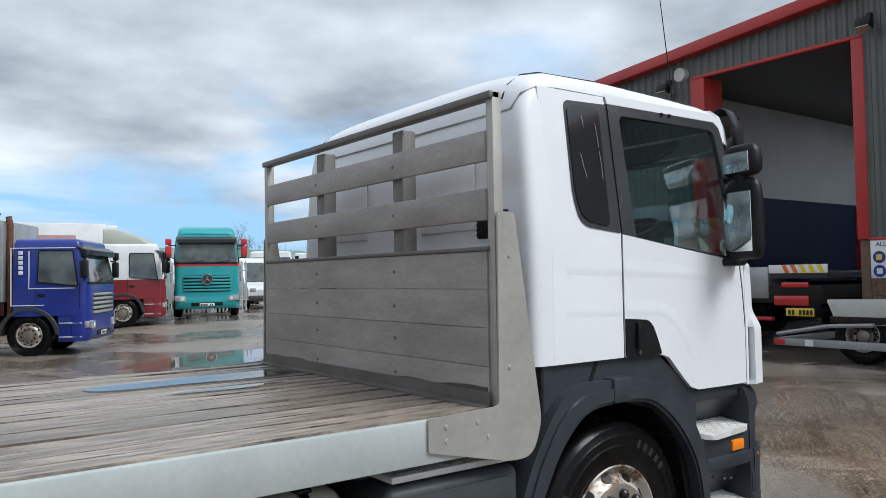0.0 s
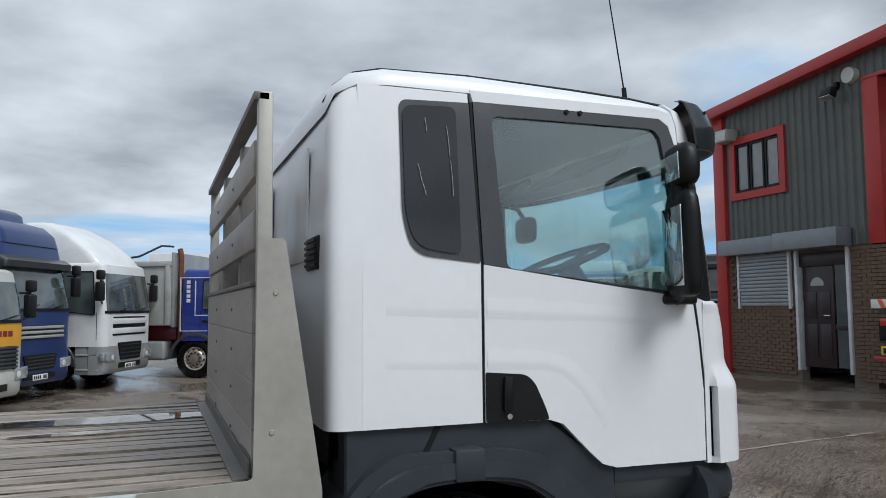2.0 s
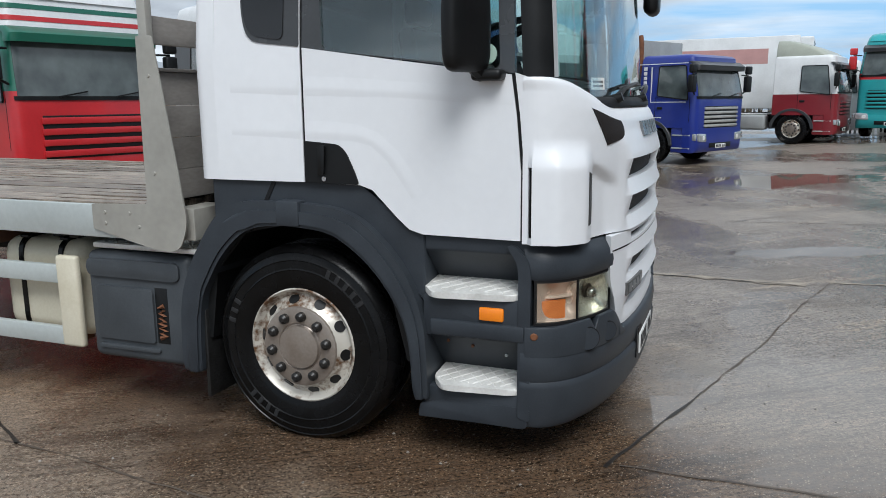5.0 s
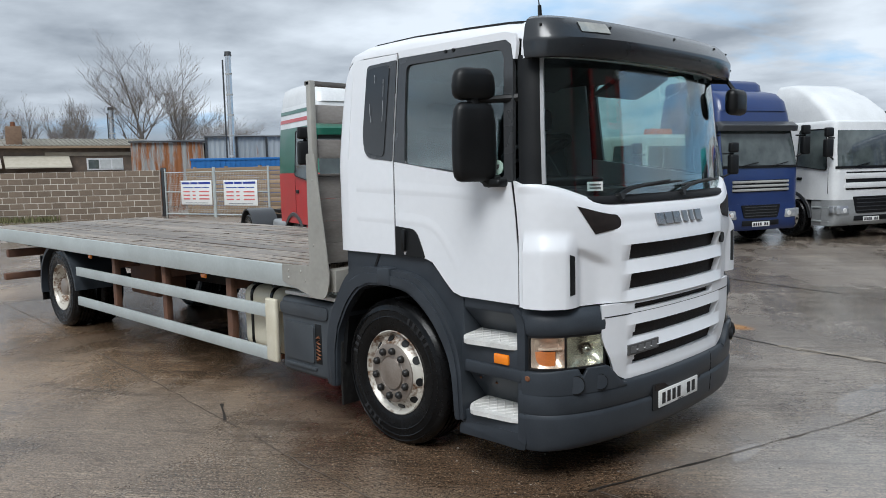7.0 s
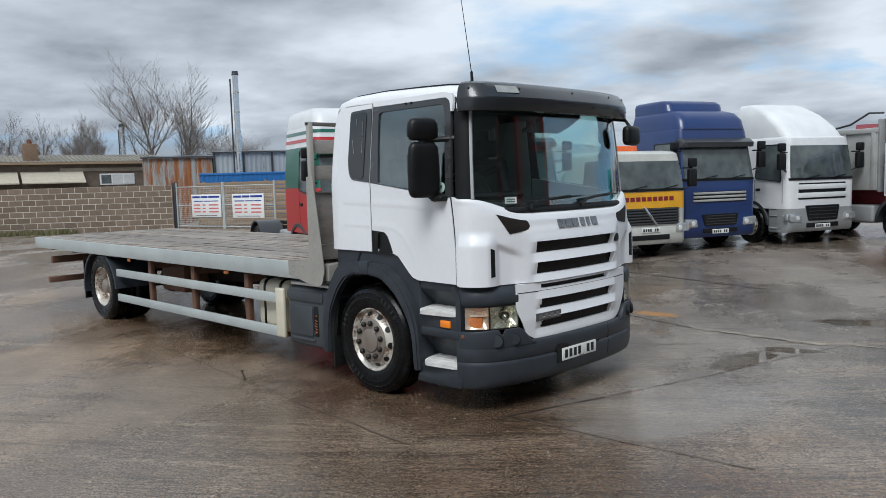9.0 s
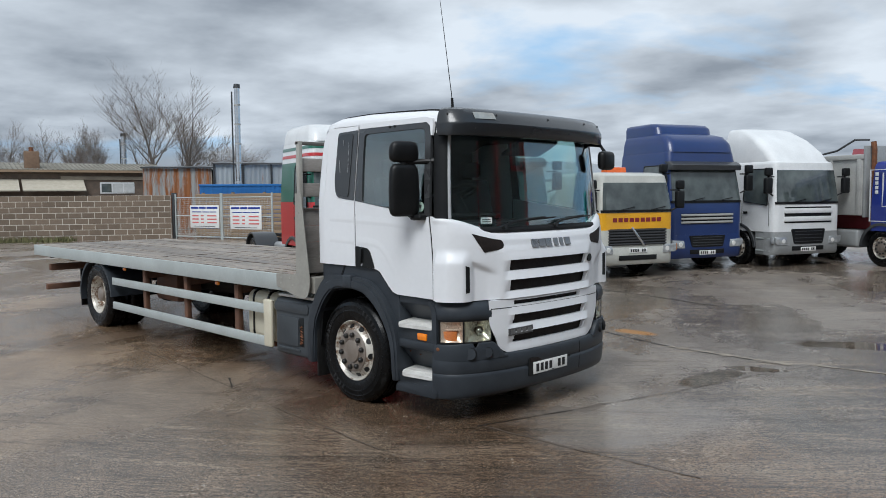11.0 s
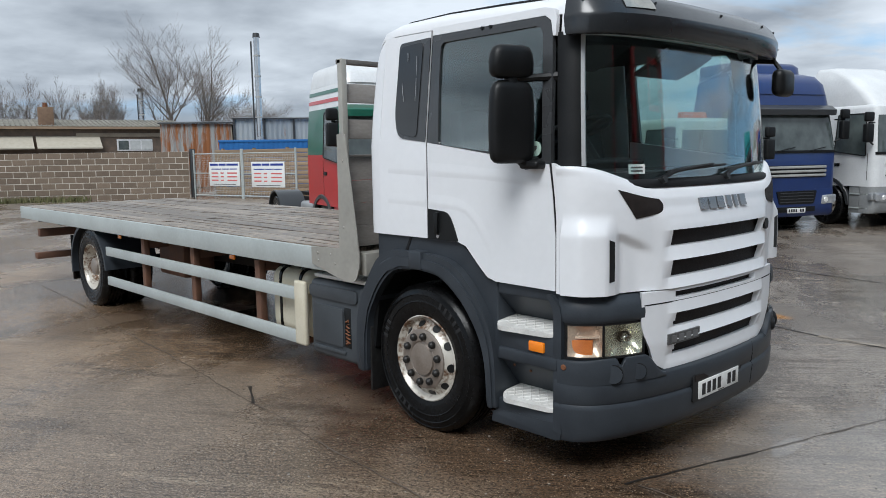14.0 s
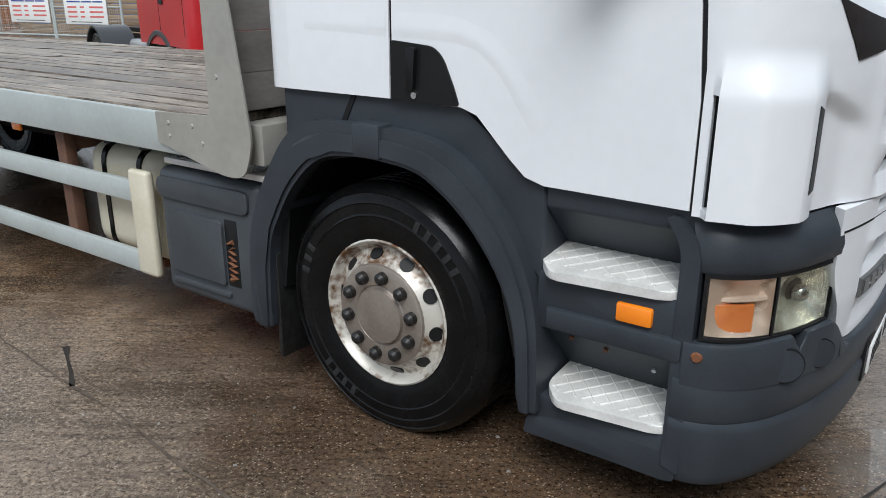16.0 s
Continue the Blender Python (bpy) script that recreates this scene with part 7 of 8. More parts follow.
def palisade(x0, y0, x1, y1, h=2.2):
    n = Vector((x1 - x0, y1 - y0, 0))
    L = n.length
    t = thing("palisade_fence", "galvanised palisade fence with pointed pales", "fence", pose(x0, y0, ground_z(x0, y0), 0, 0, math.degrees(math.atan2(n.y, n.x))))
    slope = (ground_z(x1, y1) - ground_z(x0, y0)) / L
    bm = P([(-0.035, 0.05), (0.035, 0.05), (0.035, h - 0.1), (0, h), (-0.035, h - 0.1)], "xz", -0.015, 0.015)
    me = mesh_of(bm, "galv")
    for k in range(int(L / 0.155)):
        piece("pale", me, t, pose(0.08 + 0.155 * k, 0, slope * 0.155 * k))
    for z in (0.5, 1.75):
        part("rail", tube(bmesh.new(), [(0, 0.03, z), (L, 0.03, z + slope * L)], 0.025, 4), "galv", t)
    for k in range(int(L / 2.75) + 1):
        part("post", B(2.75 * k - 0.04, 2.75 * k + 0.04, 0.05, 0.13, -0.1, h - 0.1 + slope * 2.75 * k), "galv", t)
    return t


palisade(5.4, 28.6, 9.6, 27.4)

# ---- the shed ----
M["clad"] = mat("dark_cladding", (0.125, 0.130, 0.118), (0.098, 0.103, 0.093), 0.42, metal=0.2, scale=1.5, fine=20)
M["red_trim"] = mat("red_trim_paint", (0.50, 0.035, 0.03), (0.40, 0.03, 0.026), 0.4, scale=2)
M["brick"] = mat("brown_brick", (0.20, 0.128, 0.082), (0.145, 0.09, 0.058), 0.8, scale=7, fine=40, bump=0.3, vary=0.2)
M["mortar"] = mat("mortar", (0.17, 0.135, 0.105), (0.14, 0.11, 0.085), 0.9, bump=0.2)
M["shutter"] = mat("grey_shutter", (0.34, 0.36, 0.38), (0.28, 0.30, 0.32), 0.4, metal=0.3)
M["lintel"] = mat("grey_shutter_box", (0.27, 0.29, 0.31), (0.23, 0.25, 0.27), 0.45, metal=0.15)
M["door_brown"] = mat("dark_brown_door", (0.035, 0.02, 0.022), (0.028, 0.016, 0.018), 0.35)
M["navy_wall"] = mat("navy_wall_paint", (0.012, 0.022, 0.06), (0.01, 0.018, 0.05), 0.6)
M["pale_wall"] = mat("pale_wall_lining", (0.62, 0.63, 0.64), (0.54, 0.55, 0.56), 0.7, scale=0.8)
M["upvc"] = mat("white_window_plastic", (0.75, 0.76, 0.77), rough=0.35)
M["sign_blue"] = mat("sign_blue", (0.02, 0.045, 0.30), rough=0.4)
M["sign_red"] = mat("faded_sign_red", (0.62, 0.12, 0.11), (0.55, 0.16, 0.15), 0.5)
M["chev_o"] = mat("chevron_orange", (0.85, 0.15, 0.02), rough=0.35)
M["cheq"] = mat("chequer_plate", (0.40, 0.41, 0.41), (0.28, 0.29, 0.29), 0.35, metal=0.6, fine=45, bump=0.5)
SX = 11.0


def eave(y):
    return 6.22 + 0.082 * (10.85 - y)


def corrugated(bm, y0, y1, z0, z1, x=SX, pitch=0.20, depth=0.035):
    """Upright ribs facing -x; z1 may be a height or a function of y."""
    cols = []
    y = y0
    step = [(0.0, 0), (0.35, 0), (0.5, 1), (0.85, 1)]
    k = 0
    while y < y1:
        for f, d in step:
            yy = min(y0 + pitch * (k + f), y1)
            top = z1(yy) if callable(z1) else z1
            cols.append((yy, x - depth * d, z0, top))
        k += 1
        y = y0 + pitch * k
    vs = [(bm.verts.new((xx, yy, a)), bm.verts.new((xx, yy, b))) for yy, xx, a, b in cols]
    for (a, b), (c, d) in zip(vs, vs[1:]):
        if (a.co - c.co).length > 1e-5:
            bm.faces.new((a, c, d, b))
    return bm


SHED = tagged(new("shed"), "dark clad industrial shed with red trim and a tall open doorway", "building", kind="")
SH = Matrix.Translation((0.20, -0.20, 0.10)) @ Matrix.Diagonal((0.94, 0.925, 0.94, 1))
SHED.matrix_basis = SH
gz = 0.45
bm = bmesh.new()
corrugated(bm, 6.45, 8.45, 2.97, eave)
corrugated(bm, 10.02, 10.30, 2.97, eave)
corrugated(bm, 8.45, 10.02, 5.60, eave)
corrugated(bm, 8.45, 10.02, 2.97, 4.27)
part("cladding", bm, "clad", SHED, "dark ribbed cladding", smooth=False)
bm = bmesh.new()
corrugated(bm, 2.70, 6.45, 6.08, eave)
corrugated(bm, -14.0, 2.70, 2.38, eave)
part("cladding", bm, "clad", SHED, "dark ribbed cladding", smooth=False)
# wall core behind the sheets
part("wall_core", sheet([(6.45, 0.2), (10.3, 0.2), (10.3, eave(10.3)), (6.45, eave(6.45))], [[(8.5, 1.83), (9.9, 1.83), (9.9, 2.88), (8.5, 2.88)], [(8.47, 4.29), (10.0, 4.29), (10.0, 5.58), (8.47, 5.58)], [(6.98, 0.25), (8.25, 0.25), (8.25, 2.9), (6.98, 2.9)]],
                        lambda a, b, th: (SX + 0.012 + th, a, b), 0.2), "mortar", SHED, smooth=False)
part("wall_core", B(SX + 0.012, SX + 0.2, -14, 2.72, 0.0, 2.4), "mortar", SHED)
part("wall_core", sheet([(-14, 2.4), (2.72, 2.4), (2.72, 6.1), (6.45, 6.1), (6.45, eave(6.45)), (-14, eave(-14))], [], lambda a, b, th: (SX + 0.012 + th, a, b), 0.2), "pale_wall", SHED, smooth=False)
# brickwork of the office front
bm = bmesh.new()
z, row = 0.40, 0
while z < 2.93:
    y = 6.12 - (0.11 if row % 2 else 0)
    while y < 10.28:
        a, b = max(y, 6.12), min(y + 0.215, 10.28)
        inside = (a < 8.28 and b > 6.96 and z < 2.92) or (a < 9.95 and b > 8.44 and 1.76 < z < 2.9)
        if b - a > 0.03 and not inside:
            box(bm, SX - 0.03, SX + 0.02, a, b, z, z + 0.065)
        y += 0.225
    z += 0.075
    row += 1
ob = part("brickwork", bm, "brick", SHED, "brown brickwork", smooth=False)
ob["kind"] = "stuff"
bm = bmesh.new()
z, row = 0.30, 0
while z < 2.34:
    y = -3.0 - (0.11 if row % 2 else 0)
    while y < 2.70:
        box(bm, SX - 0.03, SX + 0.02, y, min(y + 0.215, 2.70), z, z + 0.065)
        y += 0.225
    z += 0.075
    row += 1
ob = part("brickwork", bm, "brick", SHED, "brown brickwork", smooth=False)
ob["kind"] = "stuff"
# red trims
part("barge_board", P([(-14, eave(-14) - 0.02), (10.9, eave(10.9) - 0.02), (10.9, eave(10.9) + 0.22), (-14, eave(-14) + 0.22)], "yz", SX - 0.28, SX + 0.12, 0.01), "red_trim", SHED, "red roof edge")
part("corner_post", B(SX - 0.10, SX + 0.35, 10.28, 10.62, 0.3, eave(10.5) - 0.02, 0.01), "red_trim", SHED, "red corner post")
part("door_post", B(SX - 0.06, SX + 0.62, 6.10, 6.45, 2.96, 6.06, 0.01), "red_trim", SHED, "red doorway post")
part("door_post", B(SX + 0.02, SX + 0.62, 5.98, 6.12, 0.3, 2.98, 0.01), "red_trim", SHED, "red doorway post")
part("door_post", B(SX - 0.06, SX + 0.35, 2.70, 2.92, 2.36, 6.10, 0.01), "red_trim", SHED, "red doorway post")
part("door_post", B(SX + 0.0, SX + 0.35, 2.72, 2.90, 0.3, 2.38, 0.01), "brick", SHED)
part("door_head", B(SX - 0.07, SX + 0.05, 2.72, 6.45, 6.05, 6.12, 0.008), "red_trim", SHED, "faded red door head")
part("sill_trim", B(SX - 0.06, SX + 0.02, -14, 2.72, 2.335, 2.385, 0.006), "red_trim", SHED)
# office window
wf = part("office_window", sheet([(8.40, 4.22), (10.07, 4.22), (10.07, 5.65), (8.40, 5.65)], [[(8.56, 4.38), (9.91, 4.38), (9.91, 5.49), (8.56, 5.49)]], lambda a, b, th: (SX - 0.09 + th, a, b), 0.12), "red_trim", SHED, "red framed office window", smooth=False)
for y0, y1 in ((8.57, 9.0), (9.03, 9.46), (9.49, 9.90)):
    part("pane", B(SX - 0.02, SX - 0.005, y0 + 0.04, y1 - 0.04, 4.44, 5.44), mat("grey_office_glass", (0.26, 0.27, 0.27), (0.21, 0.22, 0.22), 0.08, coat=0.5), wf)
    part("pane_frame", sheet([(y0, 4.385), (y1, 4.385), (y1, 5.485), (y0, 5.485)], [[(y0 + 0.05, 4.445), (y1 - 0.05, 4.445), (y1 - 0.05, 5.43), (y0 + 0.05, 5.43)]], lambda a, b, th: (SX - 0.05 + th, a, b), 0.05), "black", wf, smooth=False)
# shutter and boxes
part("shutter_box", B(SX - 0.32, SX - 0.02, 8.52, 10.30, 2.96, 3.30, 0.01), "lintel", SHED, "grey shutter box")
part("shutter_box", B(SX - 0.42, SX - 0.02, 6.86, 8.50, 2.96, 3.32, 0.01), "lintel", SHED, "grey shutter box")
sh = part("window_shutter", B(SX - 0.02, SX + 0.01, 8.46, 9.93, 1.78, 2.95), "shutter", SHED, "grey roller shutter")
for k in range(14):
    part("slat", B(SX - 0.06, SX - 0.022, 8.48, 9.91, 1.82 + 0.08 * k, 1.885 + 0.08 * k, 0.012), "shutter", sh)
for y in (8.44, 9.95):
    part("guide", B(SX - 0.07, SX + 0.0, y - 0.03, y + 0.03, 1.76, 2.96), "upvc", sh)
# office door
dr = part("office_door", B(SX + 0.06, SX + 0.12, 7.42, 8.20, 0.58, 2.62, 0.01), "door_brown", SHED, "dark brown panelled door with an arched light")
bm = P([(7.81 + 0.17 * math.cos(a), 2.22 + 0.17 * math.sin(a)) for a in [math.pi * k / 10 for k in range(11)]], "yz", SX + 0.045, SX + 0.06)
part("fanlight", bm, mat("pale_obscured_glass", (0.45, 0.46, 0.46), rough=0.3), dr)
for y0, y1, z0, z1 in ((7.50, 7.77, 0.75, 1.45), (7.85, 8.12, 0.75, 1.45), (7.50, 7.77, 1.55, 2.1), (7.85, 8.12, 1.55, 2.1)):
    part("panel", B(SX + 0.045, SX + 0.062, y0, y1, z0, z1, 0.008), "door_brown", dr)
part("door_handle", tube(bmesh.new(), [(SX + 0.06, 7.48, 1.62), (SX + 0.0, 7.48, 1.62), (SX + 0.0, 7.62, 1.62)], 0.014, 6), "chrome", dr)
part("side_light", B(SX + 0.07, SX + 0.09, 7.05, 7.38, 0.6, 2.62), mat("side_light_glass", (0.10, 0.11, 0.115), rough=0.1, coat=0.5), dr)
for y in (6.98, 8.27):
    part("door_frame", B(SX - 0.05, SX + 0.12, y - 0.035, y + 0.035, 0.5, 2.96, 0.006), "upvc", dr)
part("door_frame", B(SX + 0.02, SX + 0.12, 7.02, 8.24, 2.62, 2.9, 0.006), "door_brown", dr)
part("door_rail", B(SX + 0.05, SX + 0.10, 7.03, 7.40, 1.35, 1.45, 0.006), "door_brown", dr)
# lamps on the wall


def floodlight(x, y, z, tilt):
    t = thing("floodlight", "black floodlight on a bracket on the cladding", "lamp", SH @ pose(x, y, z))
    part("head", B(-0.30, -0.12, -0.14, 0.14, -0.26, -0.08, 0.02, m=pose(0, 0, 0, 0, tilt, 0)), "black", t)
    part("lens", B(-0.29, -0.13, -0.12, 0.12, -0.275, -0.262, m=pose(0, 0, 0, 0, tilt, 0)), "lens", t)
    part("bracket", tube(bmesh.new(), [(0.04, 0, 0.02), (-0.10, 0, 0.02), (-0.2, 0, -0.08)], 0.02, 6), "black", t)
    part("sensor", B(-0.08, 0.02, -0.05, 0.05, 0.04, 0.15, 0.01), "black", t)
    return t


floodlight(SX - 0.04, 7.0, 6.02, 20)
floodlight(SX - 0.04, 2.55, 6.30, 20)
t = thing("alarm_disc", "round cream alarm sounder on the cladding", "alarm", SH @ pose(SX - 0.04, 6.68, 6.22))
part("disc", rod(bmesh.new(), (0.03, 0, 0), (-0.10, 0, 0), 0.17, 0.15, 24), "p_cream", t)
t = thing("corner_lamp", "grey box lamp on the red corner post", "lamp", SH @ pose(SX - 0.1, 10.05, 5.72))
part("box", B(-0.25, 0.1, -0.22, 0.22, -0.14, 0.14, 0.02), "p_lgrey", t)
part("lens", B(-0.262, -0.25, -0.19, 0.19, -0.11, 0.11), "lens", t)
# inside, roof and the other sides
part("side_wall", P([(SX + 0.2, 0.0), (34, 0.0), (34, 7.0), (SX + 0.2, 6.2)], "xz", 10.28, 10.45), "clad", SHED)
part("side_wall", B(SX + 0.2, 34, -14.2, -14.0, 0.0, 8.2), "clad", SHED)
part("back_wall", B(26.0, 26.2, -14, 10.3, 4.1, 8.2), "pale_wall", SHED)
part("back_wall", B(25.95, 26.2, -14, 10.3, 0.4, 4.1), "navy_wall", SHED)
part("inner_wall", B(SX + 0.62, 26, 8.4, 8.6, 3.9, 7.0), "pale_wall", SHED)
part("inner_wall", B(SX + 0.62, 26, 8.38, 8.6, 0.4, 3.9), "navy_wall", SHED)
def roof_slab(name, y0, y1, x0, x1, dz, th, material, label):
    return part(name, sheet([(y0, eave(y0) + dz), (y1, eave(y1) + dz), (y1, eave(y1) + dz + th), (y0, eave(y0) + dz + th)], [], lambda a, b, h: (SX + x0 + h, a, b), x1 - x0), material, SHED, label, smooth=False)


roof_slab("roof", 0.0, 10.7, -0.05, 7.0, 0.1, 0.1, "clad", "dark roof")
roof_slab("roof", 0.0, 10.7, 16.0, 23.2, 0.1, 0.1, "clad", "dark roof")
roof_slab("roof", 0.0, 2.2, 7.0, 16.0, 0.1, 0.1, "clad", "dark roof")
roof_slab("roof", 5.2, 10.7, 7.0, 16.0, 0.1, 0.1, "clad", "dark roof")
roof_slab("roof", -14.2, 0.0, -0.05, 1.5, 0.1, 0.1, "clad", "dark roof")
roof_slab("roof", -14.2, -12.0, 1.5, 23.2, 0.1, 0.1, "clad", "dark roof")
roof_slab("roof", -12.0, 0.0, 17.0, 23.2, 0.1, 0.1, "clad", "dark roof")
# unseen translucent roof openings, added only to brighten the shed's inside
M["rooflight"] = bpy.data.materials.new("fill_rooflight_sheet")
M["rooflight"].use_nodes = True
_rn = M["rooflight"].node_tree
_rt = _rn.nodes.new("ShaderNodeBsdfTranslucent")
_rt.inputs[0].default_value = (0.86, 0.88, 0.88, 1)
_rn.links.new(_rt.outputs[0], _rn.nodes["Material Output"].inputs[0])
roof_slab("rooflight", -12.0, 0.0, 1.5, 17.0, 0.13, 0.02, "rooflight", "unseen pale rooflight sheets added to brighten the shed")
roof_slab("rooflight", 2.2, 5.2, 7.0, 16.0, 0.13, 0.02, "rooflight", "unseen pale rooflight sheets added to brighten the shed")


def safety_sign():
    t = thing("safety_sign", "white safety sign with blue symbols on brick", "sign", SH @ pose(SX - 0.045, 2.28, 1.98))
    part("board", B(0, 0.012, -0.42, 0.42, -0.33, 0.36, 0.003), "plate_w", t)
    for z in (0.05, -0.20):
        part("symbol", rod(bmesh.new(), (0.0, 0.27, z), (-0.004, 0.27, z), 0.11, 0.11, 24), "sign_blue", t)
        part("figure", B(-0.007, -0.004, 0.22, 0.32, z - 0.05, z + 0.05), "plate_y" if z > 0 else "plate_w", t)
        part("panel", B(-0.004, 0.0, -0.38, 0.12, z - 0.1, z + 0.1), "sign_blue", t)
        for k in range(3):
            part("text_bar", B(-0.007, -0.004, -0.34, 0.08, z - 0.07 + 0.06 * k, z - 0.045 + 0.06 * k), "plate_w", t)
    cu = bpy.data.curves.new("heading", "FONT")
    cu.body, cu.size, cu.extrude, cu.align_x, cu.align_y = "ALL DRIVERS", 0.115, 0.002, "CENTER", "CENTER"
    tx = new("heading", cu)
    cu.materials.append(M["sign_blue"])
    tx.parent = t
    tx.matrix_basis = pose(-0.004, 0, 0.28, 90, 0, -90)
    return t


safety_sign()


def shed_lorry():
    t = thing("lorry_tail", "rear of a lorry in the doorway with chevrons and chequer plate", "lorry", pose(10.05, 4.10, 0.60))
    part("rear_frame", B(0.0, 6.0, -1.2, 1.2, 0.62, 0.95, 0.02), "chassis", t)
    part("deck", B(0.05, 8.0, -1.25, 1.25, 1.06, 1.19, 0.02), "p_dark", t)
    for y0, y1 in ((0.66, 1.30), (-1.30, -0.22)):
        cb = part("chevron_board", B(-0.03, 0.0, y0, y1, 1.16, 1.31, 0.005), "plate_w", t, "red and yellow chevron board")
        for k in range(int((y1 - y0 - 0.15) / 0.16)):
            x = y0 + 0.04 + 0.16 * k
            part("chevron", P([(x, 1.165), (x + 0.08, 1.165), (x + 0.15, 1.305), (x + 0.07, 1.305)], "yz", -0.036, -0.03), "chev_o" if y0 > 0 or k > 2 else "plate_y", cb)
    part("tool_box", B(-0.02, 0.6, -0.20, 0.62, 0.70, 1.28, 0.02), "cheq", t, "bright chequer plate box")
    part("tail_lamp", B(-0.03, 0.02, -0.95, -0.30, 0.58, 0.76, 0.02), "red_lens", t, "red tail lamp cluster")
    part("tail_lamp", B(-0.03, 0.02, -0.95, -0.45, 0.90, 1.0, 0.02), "red_lens", t)
    part("tail_lamp", B(-0.03, 0.02, 0.75, 1.15, 0.86, 1.0, 0.02), "red_lens", t)
    for y0 in (-1.05, 0.62):
        pl = part("number_plate", B(-0.04, -0.03, y0, y0 + 0.52, 0.40, 0.54, 0.004), "plate_y", t)
        for k in range(7):
            if k != 4:
                part("plate_bar", B(-0.045, -0.04, y0 + 0.03 + 0.066 * k, y0 + 0.075 + 0.066 * k, 0.42, 0.51), "ink", pl)
    part("red_rail", B(-0.02, 0.08, -0.25, 1.3, 0.30, 0.37, 0.01), "p_red", t, "red under-run rail")
    for sy in (-1, 1):
        wheel(t, 1.6, sy * 1.0, 0.49, sy, "rear", 0.94, dual=True, detail=False)
    part("cab", B(6.2, 8.1, -1.2, 1.2, 0.6, 2.5, 0.1, 3), "p_red", t)
    return t


shed_lorry()


def ramp_trailer():
    t = thing("ramp_trailer", "low plant trailer with a folded pale ramp", "trailer", pose(9.0, 3.2, ground_z(8.6, 1.5), 0, 0, -90))
    part("rear_beam", B(0.0, 5.0, -0.05, 0.05, 0.24, 0.36, 0.01), "p_grey", t, "grey steel beam")
    part("rear_beam", B(0.0, 5.0, 1.95, 2.05, 0.24, 0.36, 0.01), "p_grey", t)
    part("cross_beam", B(0.0, 0.1, -0.05, 2.05, 0.24, 0.36, 0.01), "p_grey", t)
    part("support_arm", tube(bmesh.new(), [(0.05, 0, 0.42), (0.9, 0, 0.58), (1.6, 0, 0.62)], 0.035, 6), "p_grey", t)
    part("ramp", P(rounded([(0.85, 1.0), (4.5, 1.06), (4.5, 0.60), (1.0, 0.62), (0.92, 0.85)], 0.05), "xz", 0.06, 0.12, 0.01), "p_cream", t, "bent cream ramp plate")
    part("deck", B(0.9, 5.0, 0.05, 1.95, 0.62, 0.74, 0.02), "chassis", t)
    part("marker", B(0.02, 0.20, -0.06, -0.05, 0.26, 0.34), "red_lens", t)
    part("marker", B(0.55, 0.68, -0.06, -0.05, 0.25, 0.35), "plate_w", t)
    for yy, sd in ((0.28, -1), (1.72, 1)):
        wheel(t, 1.35, yy, 0.44, sd, "rear", 0.84)
    return t


ramp_trailer()
# ---- far left: block wall, gate, sheds ----
M["block"] = mat("brown_concrete_block", (0.225, 0.172, 0.125), (0.15, 0.112, 0.082), 0.9, scale=1.2, fine=30, vary=0.16, bump=0.3)
M["block_mortar"] = mat("pale_mortar", (0.62, 0.57, 0.50), (0.50, 0.46, 0.40), 0.9, bump=0.2)
M["timber"] = mat("weathered_timber_board", (0.34, 0.245, 0.16), (0.22, 0.155, 0.10), 0.8, scale=2, stretch=(0.4, 4, 6), vary=0.2, bump=0.2)
M["rust_sheet"] = mat("rusty_sheet", (0.30, 0.30, 0.29), (0.26, 0.095, 0.03), 0.7, metal=0.1, scale=0.9, fine=8, stretch=(3, 3, 0.3), mixlo=0.45, mixhi=0.56)
M["rust_sheet2"] = mat("streaked_grey_sheet", (0.36, 0.39, 0.41), (0.24, 0.10, 0.04), 0.6, metal=0.2, scale=0.8, fine=8, stretch=(3, 3, 0.25), mixlo=0.30, mixhi=0.38)
M["old_render"] = mat("stained_render", (0.38, 0.33, 0.26), (0.26, 0.22, 0.175), 0.9, scale=1.2, bump=0.2)
M["old_brick"] = mat("stained_old_brick", (0.17, 0.125, 0.095), (0.10, 0.08, 0.065), 0.9, scale=2.5, fine=14, bump=0.3)
M["pale_pane"] = mat("pale_window_pane", (0.62, 0.64, 0.64), (0.50, 0.52, 0.52), 0.2, coat=0.5)
M["old_roof"] = mat("mossy_sheet_roof", (0.27, 0.25, 0.215), (0.13, 0.125, 0.10), 0.9, scale=1.0, bump=0.3)
M["canvas"] = mat("pale_awning", (0.46, 0.42, 0.34), (0.38, 0.34, 0.27), 0.8)
M["cont_blue"] = mat("blue_container_paint", (0.02, 0.15, 0.42), (0.016, 0.11, 0.32), 0.45, scale=1)
M["bark"] = mat("grey_bark", (0.20, 0.175, 0.15), (0.13, 0.11, 0.095), 0.9, scale=6, bump=0.4)
M["twig"] = mat("bare_twigs", (0.20, 0.17, 0.145), (0.14, 0.115, 0.10), 0.95)
M["scrub"] = mat("winter_scrub", (0.105, 0.085, 0.06), (0.06, 0.055, 0.04), 0.95, scale=0.4)
M["dry_grass"] = mat("dry_grass", (0.16, 0.145, 0.065), (0.09, 0.10, 0.04), 0.95)
# distance haze is put into this pale blue-grey base colour
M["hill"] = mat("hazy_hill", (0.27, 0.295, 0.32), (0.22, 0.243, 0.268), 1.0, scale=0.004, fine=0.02)


